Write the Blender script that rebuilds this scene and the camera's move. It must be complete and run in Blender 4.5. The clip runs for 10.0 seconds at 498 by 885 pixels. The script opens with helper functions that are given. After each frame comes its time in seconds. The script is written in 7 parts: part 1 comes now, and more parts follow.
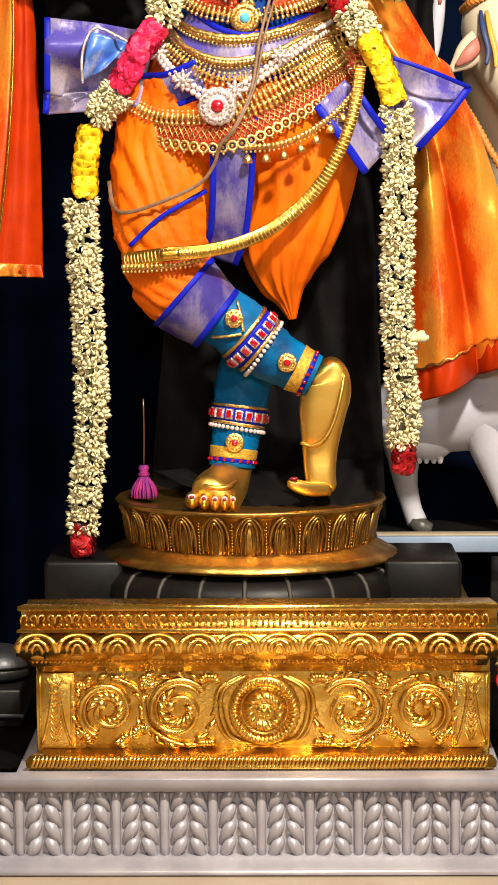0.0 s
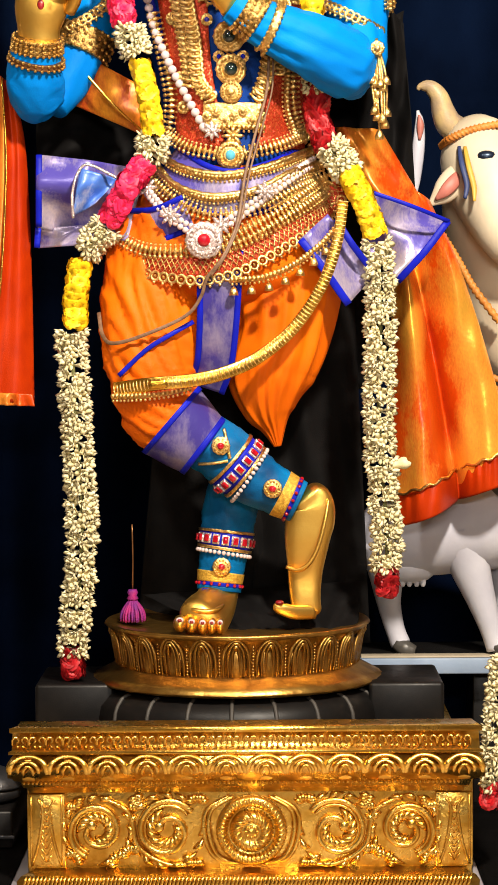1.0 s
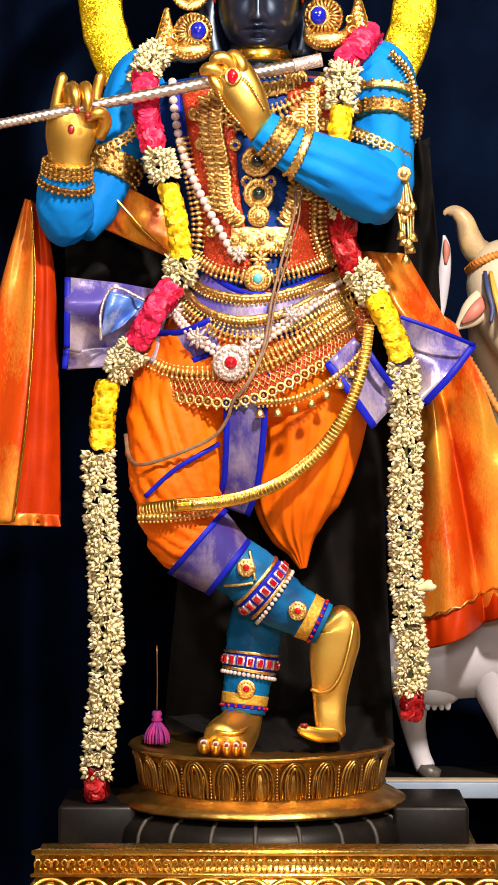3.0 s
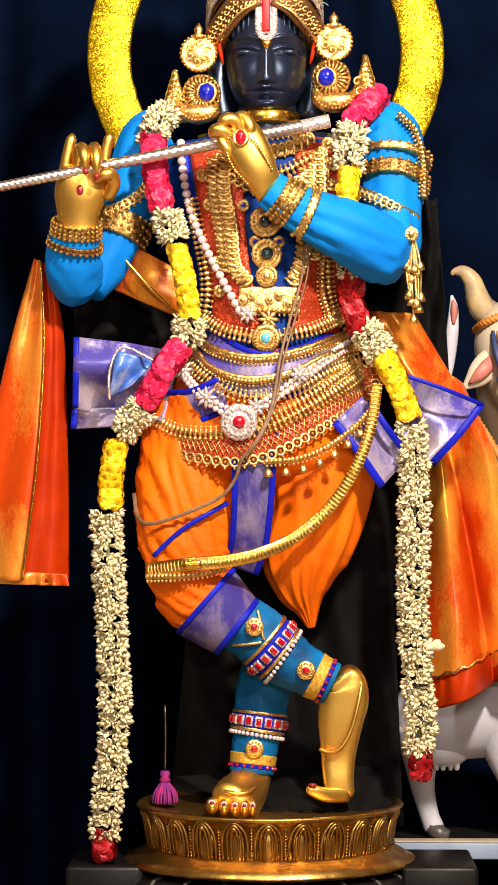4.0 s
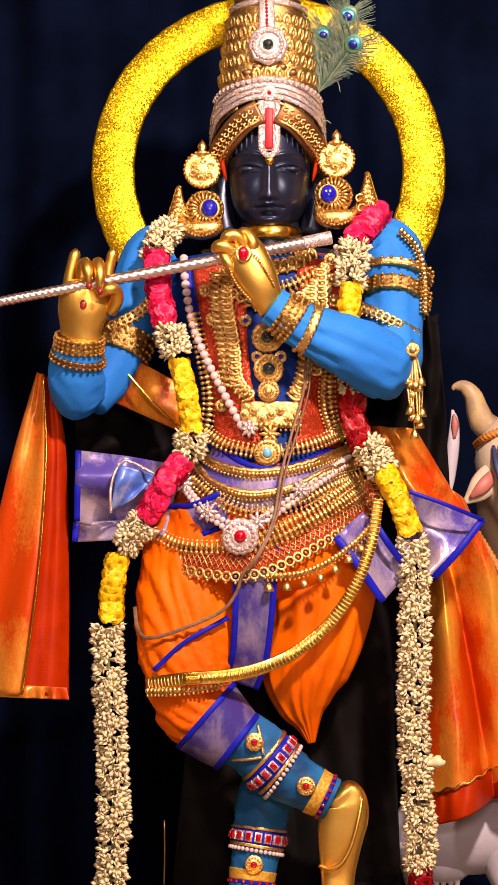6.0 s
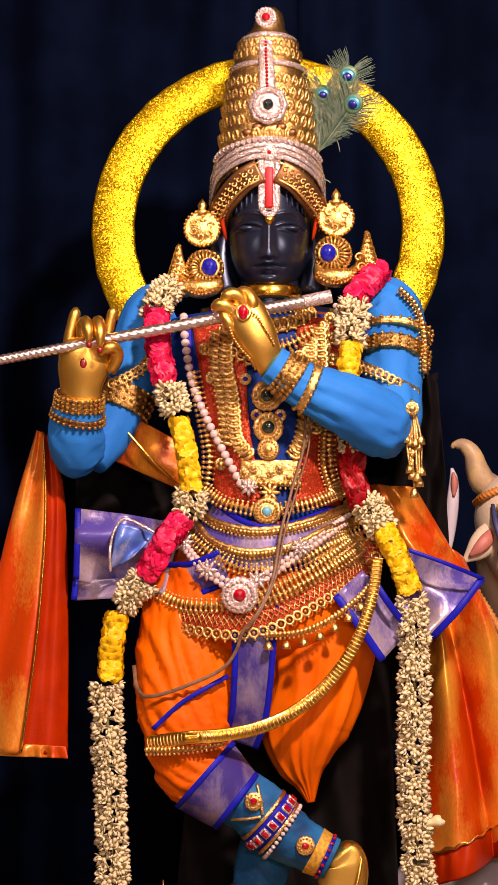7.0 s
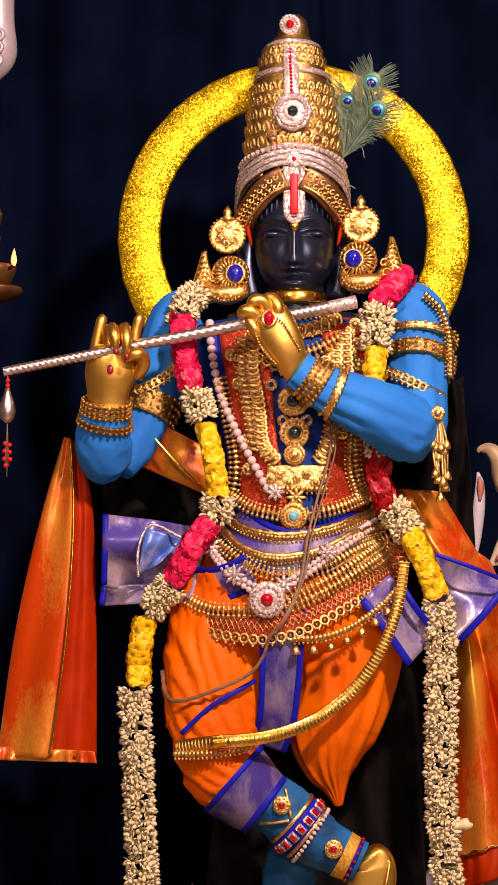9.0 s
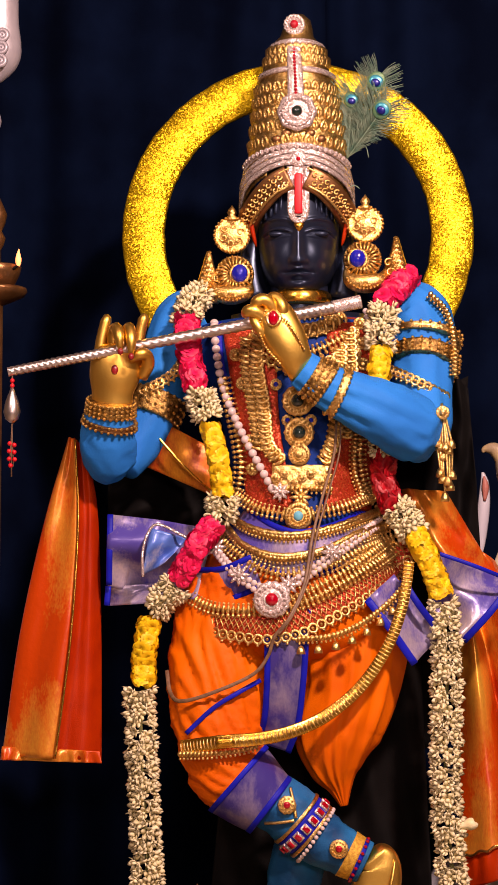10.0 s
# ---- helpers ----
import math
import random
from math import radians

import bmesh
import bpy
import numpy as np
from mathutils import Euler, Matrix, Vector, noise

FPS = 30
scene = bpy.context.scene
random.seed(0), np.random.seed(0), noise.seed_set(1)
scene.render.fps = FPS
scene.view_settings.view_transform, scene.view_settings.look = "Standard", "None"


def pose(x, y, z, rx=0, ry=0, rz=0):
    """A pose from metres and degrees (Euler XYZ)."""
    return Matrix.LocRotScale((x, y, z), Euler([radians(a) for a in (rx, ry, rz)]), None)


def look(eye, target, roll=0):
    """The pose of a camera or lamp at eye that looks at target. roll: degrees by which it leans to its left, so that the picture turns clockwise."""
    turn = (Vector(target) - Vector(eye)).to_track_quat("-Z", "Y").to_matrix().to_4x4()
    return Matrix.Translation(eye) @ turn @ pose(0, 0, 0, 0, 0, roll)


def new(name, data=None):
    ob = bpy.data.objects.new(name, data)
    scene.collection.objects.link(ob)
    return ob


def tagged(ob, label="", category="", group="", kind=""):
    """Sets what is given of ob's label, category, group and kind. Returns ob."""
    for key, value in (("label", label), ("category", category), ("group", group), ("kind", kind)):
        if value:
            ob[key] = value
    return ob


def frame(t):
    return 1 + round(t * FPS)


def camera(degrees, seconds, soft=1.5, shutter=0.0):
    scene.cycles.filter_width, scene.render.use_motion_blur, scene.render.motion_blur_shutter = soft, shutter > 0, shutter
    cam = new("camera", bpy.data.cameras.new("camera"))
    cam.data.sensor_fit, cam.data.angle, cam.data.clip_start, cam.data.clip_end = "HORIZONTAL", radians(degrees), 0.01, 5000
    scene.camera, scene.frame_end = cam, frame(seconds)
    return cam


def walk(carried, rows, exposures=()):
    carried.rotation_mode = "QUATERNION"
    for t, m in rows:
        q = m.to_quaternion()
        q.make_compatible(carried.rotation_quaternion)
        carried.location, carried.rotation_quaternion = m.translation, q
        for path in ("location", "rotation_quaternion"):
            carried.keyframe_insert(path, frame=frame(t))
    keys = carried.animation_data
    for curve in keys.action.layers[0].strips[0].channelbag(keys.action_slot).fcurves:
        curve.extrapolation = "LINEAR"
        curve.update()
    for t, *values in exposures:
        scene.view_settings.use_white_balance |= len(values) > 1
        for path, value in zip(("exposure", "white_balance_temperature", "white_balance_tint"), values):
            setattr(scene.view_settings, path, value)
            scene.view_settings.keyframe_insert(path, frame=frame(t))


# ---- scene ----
cam = camera(12.0, 10.0, soft=1.25)
ROWS = [
    (0.0, 0.0, -4.6154, 1.45, 0.651, -5.903, 0.257),
    (0.5, 0.0027, -4.7078, 1.4638, 0.339, -4.712, 0.375),
    (1.0, -0.0004, -4.7217, 1.4693, 0.29, -3.003, 0.393),
    (1.5, 0.0062, -4.7276, 1.466, 0.638, -2.256, 0.337),
    (2.0, 0.0034, -4.727, 1.4665, 0.75, -1.448, 0.192),
    (2.5, 0.0002, -4.7295, 1.4756, 0.875, -0.797, 0.054),
    (2.7, 0.0005, -4.7307, 1.4745, 0.884, -0.473, 0.053),
    (3.8, 0.0018, -4.7372, 1.4682, 1.148, 0.953, 0.032),
    (4.0, 0.0021, -4.7384, 1.4671, 1.15, 1.412, 0.06),
    (4.5, 0.0, -4.7436, 1.4822, 1.11, 2.481, -0.01),
    (5.0, 0.0006, -4.7471, 1.4866, 1.108, 2.97, -0.113),
    (5.5, -0.0, -4.7474, 1.487, 1.083, 3.173, -0.222),
    (5.7, -0.0006, -4.748, 1.4882, 1.095, 3.499, -0.227),
    (6.8, -0.0038, -4.7512, 1.4947, 1.176, 4.817, -0.278),
    (7.0, -0.0044, -4.7518, 1.4959, 1.071, 5.223, -0.301),
    (7.5, 0.0042, -4.7526, 1.4949, 0.976, 5.513, -0.4),
    (8.0, 0.0011, -4.7598, 1.4963, 0.901, 5.355, -0.336),
    (8.5, -0.0023, -4.7661, 1.4954, 1.127, 5.325, -0.104),
    (9.0, -0.0039, -4.7718, 1.4942, 1.735, 5.35, -0.066),
    (9.5, -0.0093, -4.772, 1.4957, 1.657, 5.39, -0.106),
    (10.0, -0.0019, -4.7711, 1.4877, 1.877, 5.426, -0.007),
]
walk(cam, [(t, pose(x, y, z, 90 + pitch, roll, yaw)) for t, x, y, z, yaw, pitch, roll in ROWS],
     exposures=((0.0, -0.04, 6400, 8), (2.5, -0.12, 6600, 15), (4.5, -0.14, 6550, 17), (5.5, -0.36, 7450, 38), (7.0, -0.75, 7550, 48), (7.5, -0.83, 7550, 49), (10.0, -0.88, 7500, 49)))

# ---- world and lamps ----
world = bpy.data.worlds.new("hall_air")
scene.world = world
world.use_nodes = True
world.node_tree.nodes["Background"].inputs[0].default_value = (0.9, 0.8, 0.7, 1)
world.node_tree.nodes["Background"].inputs[1].default_value = 0.004


def lamp(name, eye, target, size, watts, colour):
    data = bpy.data.lights.new(name, "AREA")
    data.shape, data.size, data.size_y = "RECTANGLE", size[0], size[1]
    data.energy, data.color = watts, colour
    ob = new(name, data)
    ob.matrix_world = look(eye, target)
    return ob


# both spots are out of view, assumed from how the light falls
lamp("ceiling_spot_left", (-1.3, -2.9, 3.8), (-0.1, 0, 1.2), (0.25, 0.2), 62, (1, 0.88, 0.72))
lamp("ceiling_spot_right", (0.95, -2.9, 3.75), (0.0, 0, 1.2), (0.25, 0.2), 325, (1, 0.88, 0.72))
# added fill light from the front; no such fitting is known
lamp("front_fill", (0.4, -5.8, 2.3), (0, 0, 0.8), (1.4, 0.15), 85, (1, 0.92, 0.82))


# ---- materials ----
def mat(name, col, rough=0.5, metal=0.0, col2=None, scale=30, bump=0.15, bscale=200, sheen=0.0, vary=0.0, coat=0.0, glow=0.0, spec=0.5):
    m = bpy.data.materials.new(name)
    m.use_nodes = True
    nt = m.node_tree
    b = nt.nodes["Principled BSDF"]
    co = nt.nodes.new("ShaderNodeTexCoord")
    n1 = nt.nodes.new("ShaderNodeTexNoise")
    n1.inputs["Scale"].default_value = scale
    n1.inputs["Detail"].default_value = 5
    nt.links.new(co.outputs["Object"], n1.inputs["Vector"])
    ramp = nt.nodes.new("ShaderNodeMapRange")
    ramp.inputs[1].default_value, ramp.inputs[2].default_value = 0.35, 0.65
    nt.links.new(n1.outputs["Fac"], ramp.inputs[0])
    mix = nt.nodes.new("ShaderNodeMix")
    mix.data_type = "RGBA"
    col2 = col2 or tuple(c * 0.75 for c in col)
    mix.inputs[6].default_value, mix.inputs[7].default_value = (*col, 1), (*col2, 1)
    nt.links.new(ramp.outputs[0], mix.inputs[0])
    last = mix.outputs[2]
    if vary:
        info = nt.nodes.new("ShaderNodeObjectInfo")
        hsv = nt.nodes.new("ShaderNodeHueSaturation")
        mr = nt.nodes.new("ShaderNodeMapRange")
        mr.inputs[3].default_value, mr.inputs[4].default_value = 1 - vary, 1 + vary
        nt.links.new(info.outputs["Random"], mr.inputs[0])
        nt.links.new(mr.outputs[0], hsv.inputs["Value"])
        nt.links.new(last, hsv.inputs["Color"])
        last = hsv.outputs["Color"]
    nt.links.new(last, b.inputs["Base Color"])
    r = nt.nodes.new("ShaderNodeMapRange")
    r.inputs[3].default_value, r.inputs[4].default_value = max(rough - 0.08, 0.03), min(rough + 0.1, 1)
    nt.links.new(n1.outputs["Fac"], r.inputs[0])
    nt.links.new(r.outputs[0], b.inputs["Roughness"])
    b.inputs["Metallic"].default_value = metal
    b.inputs["Specular IOR Level"].default_value = spec
    b.inputs["Sheen Weight"].default_value = sheen
    b.inputs["Coat Weight"].default_value = coat
    if bump:
        n2 = nt.nodes.new("ShaderNodeTexNoise")
        n2.inputs["Scale"].default_value = bscale
        n2.inputs["Detail"].default_value = 3
        nt.links.new(co.outputs["Object"], n2.inputs["Vector"])
        bp = nt.nodes.new("ShaderNodeBump")
        bp.inputs["Strength"].default_value = bump
        bp.inputs["Distance"].default_value = 0.003
        nt.links.new(n2.outputs["Fac"], bp.inputs["Height"])
        nt.links.new(bp.outputs[0], b.inputs["Normal"])
    if glow:
        b.inputs["Emission Color"].default_value, b.inputs["Emission Strength"].default_value = (*col, 1), glow
    return m


def sparkle(name, col, col2, cells, tilt, rough=0.3, metal=1.0):
    """Foil, sequins or brocade: small cells that each lean their own way."""
    m = bpy.data.materials.new(name)
    m.use_nodes = True
    nt = m.node_tree
    b = nt.nodes["Principled BSDF"]
    co = nt.nodes.new("ShaderNodeTexCoord")
    v = nt.nodes.new("ShaderNodeTexVoronoi")
    v.inputs["Scale"].default_value = cells
    nt.links.new(co.outputs["Object"], v.inputs["Vector"])
    geo = nt.nodes.new("ShaderNodeNewGeometry")
    sub = nt.nodes.new("ShaderNodeVectorMath")
    sub.operation = "SUBTRACT"
    sub.inputs[1].default_value = (0.5, 0.5, 0.5)
    nt.links.new(v.outputs["Color"], sub.inputs[0])
    sc = nt.nodes.new("ShaderNodeVectorMath")
    sc.operation = "SCALE"
    sc.inputs["Scale"].default_value = tilt
    nt.links.new(sub.outputs[0], sc.inputs[0])
    add = nt.nodes.new("ShaderNodeVectorMath")
    nt.links.new(geo.outputs["Normal"], add.inputs[0])
    nt.links.new(sc.outputs[0], add.inputs[1])
    norm = nt.nodes.new("ShaderNodeVectorMath")
    norm.operation = "NORMALIZE"
    nt.links.new(add.outputs[0], norm.inputs[0])
    nt.links.new(norm.outputs[0], b.inputs["Normal"])
    sep = nt.nodes.new("ShaderNodeSeparateColor")
    nt.links.new(v.outputs["Color"], sep.inputs[0])
    mix = nt.nodes.new("ShaderNodeMix")
    mix.data_type = "RGBA"
    mix.inputs[6].default_value, mix.inputs[7].default_value = (*col, 1), (*col2, 1)
    nt.links.new(sep.outputs[1], mix.inputs[0])
    nt.links.new(mix.outputs[2], b.inputs["Base Color"])
    b.inputs["Roughness"].default_value, b.inputs["Metallic"].default_value = rough, metal
    return m


def zari(name, ground, thread, cover=0.5, scale=5.0, rough=0.35, spread=0.11):
    """Silk shot with metal thread, with a fine weave; the glossy thread patches also paint its sheen into the colour.
    """
    m = bpy.data.materials.new(name)
    m.use_nodes = True
    nt = m.node_tree
    b = nt.nodes["Principled BSDF"]
    co = nt.nodes.new("ShaderNodeTexCoord")
    n1 = nt.nodes.new("ShaderNodeTexNoise")
    n1.inputs["Scale"].default_value, n1.inputs["Detail"].default_value = scale, 4
    mp = nt.nodes.new("ShaderNodeMapping")
    mp.inputs["Scale"].default_value = (2.4, 2.4, 1.1)
    nt.links.new(co.outputs["Object"], mp.inputs["Vector"])
    nt.links.new(mp.outputs[0], n1.inputs["Vector"])
    n2 = nt.nodes.new("ShaderNodeTexNoise")
    n2.inputs["Scale"].default_value, n2.inputs["Detail"].default_value = 110, 3
    nt.links.new(mp.outputs[0], n2.inputs["Vector"])
    mixv = nt.nodes.new("ShaderNodeMath")
    mixv.operation = "MULTIPLY_ADD"
    mixv.inputs[1].default_value = 0.16
    nt.links.new(n2.outputs["Fac"], mixv.inputs[0])
    nt.links.new(n1.outputs["Fac"], mixv.inputs[2])
    mr = nt.nodes.new("ShaderNodeMapRange")
    mr.inputs[1].default_value, mr.inputs[2].default_value = 0.90 - 0.5 * cover - spread, 0.90 - 0.5 * cover + spread
    nt.links.new(mixv.outputs[0], mr.inputs[0])
    mix = nt.nodes.new("ShaderNodeMix")
    mix.data_type = "RGBA"
    mix.inputs[6].default_value, mix.inputs[7].default_value = (*ground, 1), (*thread, 1)
    nt.links.new(mr.outputs[0], mix.inputs[0])
    nt.links.new(mix.outputs[2], b.inputs["Base Color"])
    mul = nt.nodes.new("ShaderNodeMath")
    mul.operation = "MULTIPLY_ADD"
    mul.inputs[1].default_value, mul.inputs[2].default_value = 0.55, 0.10
    nt.links.new(mr.outputs[0], mul.inputs[0])
    nt.links.new(mul.outputs[0], b.inputs["Metallic"])
    b.inputs["Roughness"].default_value = rough
    w = nt.nodes.new("ShaderNodeTexNoise")
    w.inputs["Scale"].default_value = 75
    nt.links.new(co.outputs["Object"], w.inputs["Vector"])
    bp = nt.nodes.new("ShaderNodeBump")
    bp.inputs["Strength"].default_value, bp.inputs["Distance"].default_value = 0.22, 0.003
    nt.links.new(w.outputs["Fac"], bp.inputs["Height"])
    nt.links.new(bp.outputs[0], b.inputs["Normal"])
    return m


GOLD = mat("gold_leaf", (0.92, 0.55, 0.10), 0.24, 1, (0.72, 0.36, 0.04), 25, 0.22, 90)
GOLD_PLATE = mat("embossed_gold_plate", (0.96, 0.64, 0.16), 0.27, 1, (0.66, 0.35, 0.05), 30, 0.35, 130, vary=0.08)
EAR_GOLD = mat("bright_filigree_gold", (0.96, 0.66, 0.24), 0.30, 1, (0.62, 0.34, 0.08), 140, 0.45, 380, vary=0.1)
LACE = mat("yellow_gold_lace", (0.78, 0.48, 0.06), 0.5, 0.45, (0.50, 0.26, 0.03), 160, 0.6, 420)
JEWEL = mat("jewellery_gold", (0.94, 0.68, 0.28), 0.31, 1, (0.58, 0.34, 0.09), 120, 0.5, 400, vary=0.15)
ANTIQUE = mat("antique_gold", (0.50, 0.32, 0.10), 0.35, 1, (0.12, 0.06, 0.02), 150, 0.6, 350, vary=0.15)
BRASS = mat("aged_brass", (0.66, 0.40, 0.10), 0.33, 1, (0.34, 0.17, 0.04), 22, 0.35, 120)
SKIN_GOLD = mat("satin_gold_paint", (0.86, 0.55, 0.12), 0.38, 1, (0.74, 0.42, 0.08), 12, 0.08, 150)
STONE_BLACK = mat("polished_black_stone", (0.005, 0.0075, 0.018), 0.32, 0, (0.008, 0.011, 0.025), 12, 0.03, 120)
STONE_BLACK.node_tree.nodes["Principled BSDF"].inputs["Specular Tint"].default_value = (0.50, 0.68, 1.0, 1)
STONE_BLACK.node_tree.nodes["Principled BSDF"].inputs["Specular IOR Level"].default_value = 0.85
STONE_GREY = mat("dark_granite", (0.0075, 0.0063, 0.006), 0.40, 0, (0.004, 0.0036, 0.0036), 60, 0.08, 300, spec=0.22)
STONE_LINE = mat("pale_carved_groove", (0.045, 0.039, 0.033), 0.6, 0, None, 60)
WHITE_PAINT = mat("silver_white_paint", (0.44, 0.42, 0.46), 0.34, 0.25, (0.31, 0.29, 0.33), 9, 0.15, 90, vary=0.04)
FLOOR_M = mat("beige_marble", (0.42, 0.33, 0.24), 0.35, 0, (0.34, 0.26, 0.18), 5, 0.05)
WALL_M = mat("cream_plaster", (0.22, 0.17, 0.12), 0.8, 0, (0.18, 0.14, 0.10), 3, 0.2, 60)
CURTAIN_M = mat("navy_velvet", (0.0012, 0.0046, 0.0180), 0.95, 0, (0.0006, 0.0022, 0.0090), 6, 0.2, 500, spec=0.03)
BLACK_CLOTH = mat("black_cotton", (0.0045, 0.0040, 0.0042), 0.8, 0, (0.0020, 0.0018, 0.0020), 15, 0.3, 500, spec=0.12)
ORANGE = mat("orange_silk", (0.80, 0.150, 0.001), 0.55, 0, (0.68, 0.105, 0.001), 7, 0.25, 420, sheen=0.0, spec=0.15)
SHAWL = zari("orange_gold_brocade", (0.42, 0.030, 0.001), (1.0, 0.40, 0.03), 0.48, 4, 0.34)
SHAWL_PLAIN = mat("orange_silk_border", (0.46, 0.034, 0.001), 0.42, 0, (0.30, 0.016, 0.001), 9, 0.3, 420, spec=0.15)
SHAWL_GOLD = zari("gold_tissue_brocade", (0.54, 0.052, 0.001), (1.0, 0.50, 0.06), 0.55, 3.2, 0.32, 0.12)
# pale thread colour paints the sash's sheen; the deep copy has less of it
PURPLE = zari("purple_silver_brocade", (0.075, 0.058, 0.33), (0.76, 0.66, 0.62), 0.45, 6, 0.33, 0.17)
PURPLE_DEEP = zari("deep_purple_brocade", (0.042, 0.030, 0.22), (0.42, 0.36, 0.48), 0.36, 9, 0.34, 0.22)
BLUE_SHOT = zari("pale_blue_shot_silk", (0.06, 0.16, 0.55), (0.70, 0.72, 0.80), 0.42, 8, 0.35)
ROYAL = mat("royal_blue_silk", (0.006, 0.012, 0.42), 0.45, 0, (0.004, 0.008, 0.30), 20, 0.2, 300, spec=0.15)
SKY = mat("sky_blue_velvet", (0.0003, 0.215, 0.70), 0.55, 0, (0.0002, 0.165, 0.58), 6, 0.2, 400, sheen=0.0, spec=0.08)
# the blouse's velvet again, with the chest's shade put into a darker blue
SHADED_BLUE = mat("shaded_blue_velvet", (0.002, 0.040, 0.26), 0.6, 0, (0.001, 0.02, 0.13), 9, 0.3, 300, spec=0.1)
TEAL = mat("teal_velvet", (0.001, 0.16, 0.42), 0.42, 0, (0.001, 0.04, 0.13), 9, 0.3, 300, sheen=0.0, spec=0.15)
RED_SEQUIN = sparkle("red_sequin_cloth", (0.42, 0.02, 0.008), (0.60, 0.10, 0.03), 420, 0.7, 0.35, 0.55)
GLITTER = sparkle("gold_glitter_foil", (0.76, 0.52, 0.014), (0.50, 0.32, 0.008), 420, 0.44, 0.38, 0.90)
DIAMOND = sparkle("rhinestone_band", (0.86, 0.78, 0.75), (0.56, 0.42, 0.40), 620, 0.8, 0.25, 0.7)
PEARL = mat("pearl", (0.62, 0.53, 0.52), 0.22, 0, (0.55, 0.45, 0.45), 30, 0, coat=0.5)
SILVER = mat("silver_tube", (0.70, 0.63, 0.60), 0.34, 1, (0.52, 0.46, 0.45), 30, 0.1)
RUBY = mat("ruby_glass", (0.45, 0.003, 0.012), 0.08, 0, (0.30, 0.002, 0.01), 40, 0, coat=1)
SAPPHIRE = mat("sapphire_glass", (0.006, 0.012, 0.42), 0.08, 0, (0.004, 0.008, 0.28), 40, 0, coat=1)
TURQUOISE = mat("turquoise_glass", (0.10, 0.45, 0.62), 0.1, 0, None, 40, 0, coat=1)
ONYX = mat("onyx_glass", (0.008, 0.02, 0.018), 0.06, 0, None, 40, 0, coat=1)
RED_PAINT = mat("vermilion_paint", (0.70, 0.008, 0.012), 0.5, 0, (0.6, 0.005, 0.01), 30, 0.1)
LAC = mat("lac_red_nail", (0.25, 0.012, 0.015), 0.3, 0, None, 40, 0)
WHITE_FLOWER = mat("white_petal", (0.80, 0.73, 0.50), 0.55, 0, (0.62, 0.54, 0.29), 60, 0.2, 300, vary=0.12)
PINK_FLOWER = mat("pink_petal", (0.80, 0.016, 0.10), 0.5, 0, (0.62, 0.008, 0.06), 60, 0.2, 300, vary=0.2)
YELLOW_FLOWER = mat("yellow_petal", (0.90, 0.62, 0.006), 0.5, 0, (0.82, 0.48, 0.003), 60, 0.2, 300, vary=0.12)
RED_FLOWER = mat("red_rose_petal", (0.50, 0.006, 0.012), 0.5, 0, (0.28, 0.004, 0.008), 60, 0.2, 300, vary=0.2)
STEM = mat("pale_green_stem", (0.16, 0.16, 0.05), 0.6, 0, None, 60)
MAGENTA = mat("magenta_silk_floss", (0.30, 0.006, 0.13), 0.7, 0, (0.10, 0.006, 0.16), 40, 0.6, 300)
THREAD = mat("brown_cord", (0.20, 0.11, 0.06), 0.55, 0, (0.12, 0.06, 0.03), 80, 0.3)
COW_CREAM = mat("cream_painted_plaster", (0.66, 0.57, 0.42), 0.5, 0, (0.54, 0.45, 0.33), 7, 0.15, 80)
COW_WHITE = mat("white_painted_plaster", (0.62, 0.62, 0.68), 0.45, 0, (0.46, 0.46, 0.54), 6, 0.15, 80)
HOOF = mat("grey_hoof_paint", (0.06, 0.055, 0.05), 0.4, 0, None, 20)
COW_PINK = mat("pink_ear_paint", (0.55, 0.18, 0.14), 0.5, 0, None, 12)
ROPE_ORANGE = mat("orange_rope_paint", (0.60, 0.24, 0.04), 0.55, 0, (0.5, 0.16, 0.02), 60, 0.4, 200)
PLANK = mat("blue_grey_paint", (0.25, 0.33, 0.46), 0.5, 0, (0.20, 0.27, 0.40), 6, 0.2, 60)
PLANK_TOP = mat("pale_wood", (0.45, 0.38, 0.28), 0.6, 0, None, 9, 0.2, 60)
FEATHER_PALE = mat("pale_green_barb", (0.20, 0.28, 0.20), 0.45, 0.1, (0.07, 0.17, 0.12), 60, 0)
FEATHER_BRONZE = mat("bronze_green_eye", (0.10, 0.20, 0.07), 0.45, 0.2, (0.05, 0.16, 0.10), 90, 0.3)
FEATHER_CYAN = mat("cyan_eye", (0.01, 0.30, 0.42), 0.3, 0.3, None, 60, 0)
FEATHER_NAVY = mat("deep_blue_eye", (0.008, 0.012, 0.20), 0.3, 0.2, None, 60, 0)
FLAME_M = mat("lamp_flame", (1.0, 0.32, 0.10), 0.5, 0, (1.0, 0.5, 0.2), 30, 0, glow=4.0)
CLAY = mat("brown_brass_bowl", (0.24, 0.11, 0.04), 0.35, 0.7, (0.14, 0.06, 0.02), 25, 0.2)
DARK_METAL = mat("dull_steel", (0.10, 0.10, 0.11), 0.4, 0.8, (0.05, 0.05, 0.055), 12, 0.2)


# ---- builders ----
def thing(name, label, category, base=(0, 0, 0), group="", kind=""):
    ob = new(name)
    ob.location = base
    ob.empty_display_size = 0.05
    return tagged(ob, label, category, group, kind)


def mesh_of(bm, mats, flat=False):
    me = bpy.data.meshes.new("shape")
    bm.normal_update()
    for f in bm.faces:
        f.smooth = not flat
    bm.to_mesh(me)
    bm.free()
    for m in (mats if isinstance(mats, (list, tuple)) else [mats]):
        me.materials.append(m)
    return me


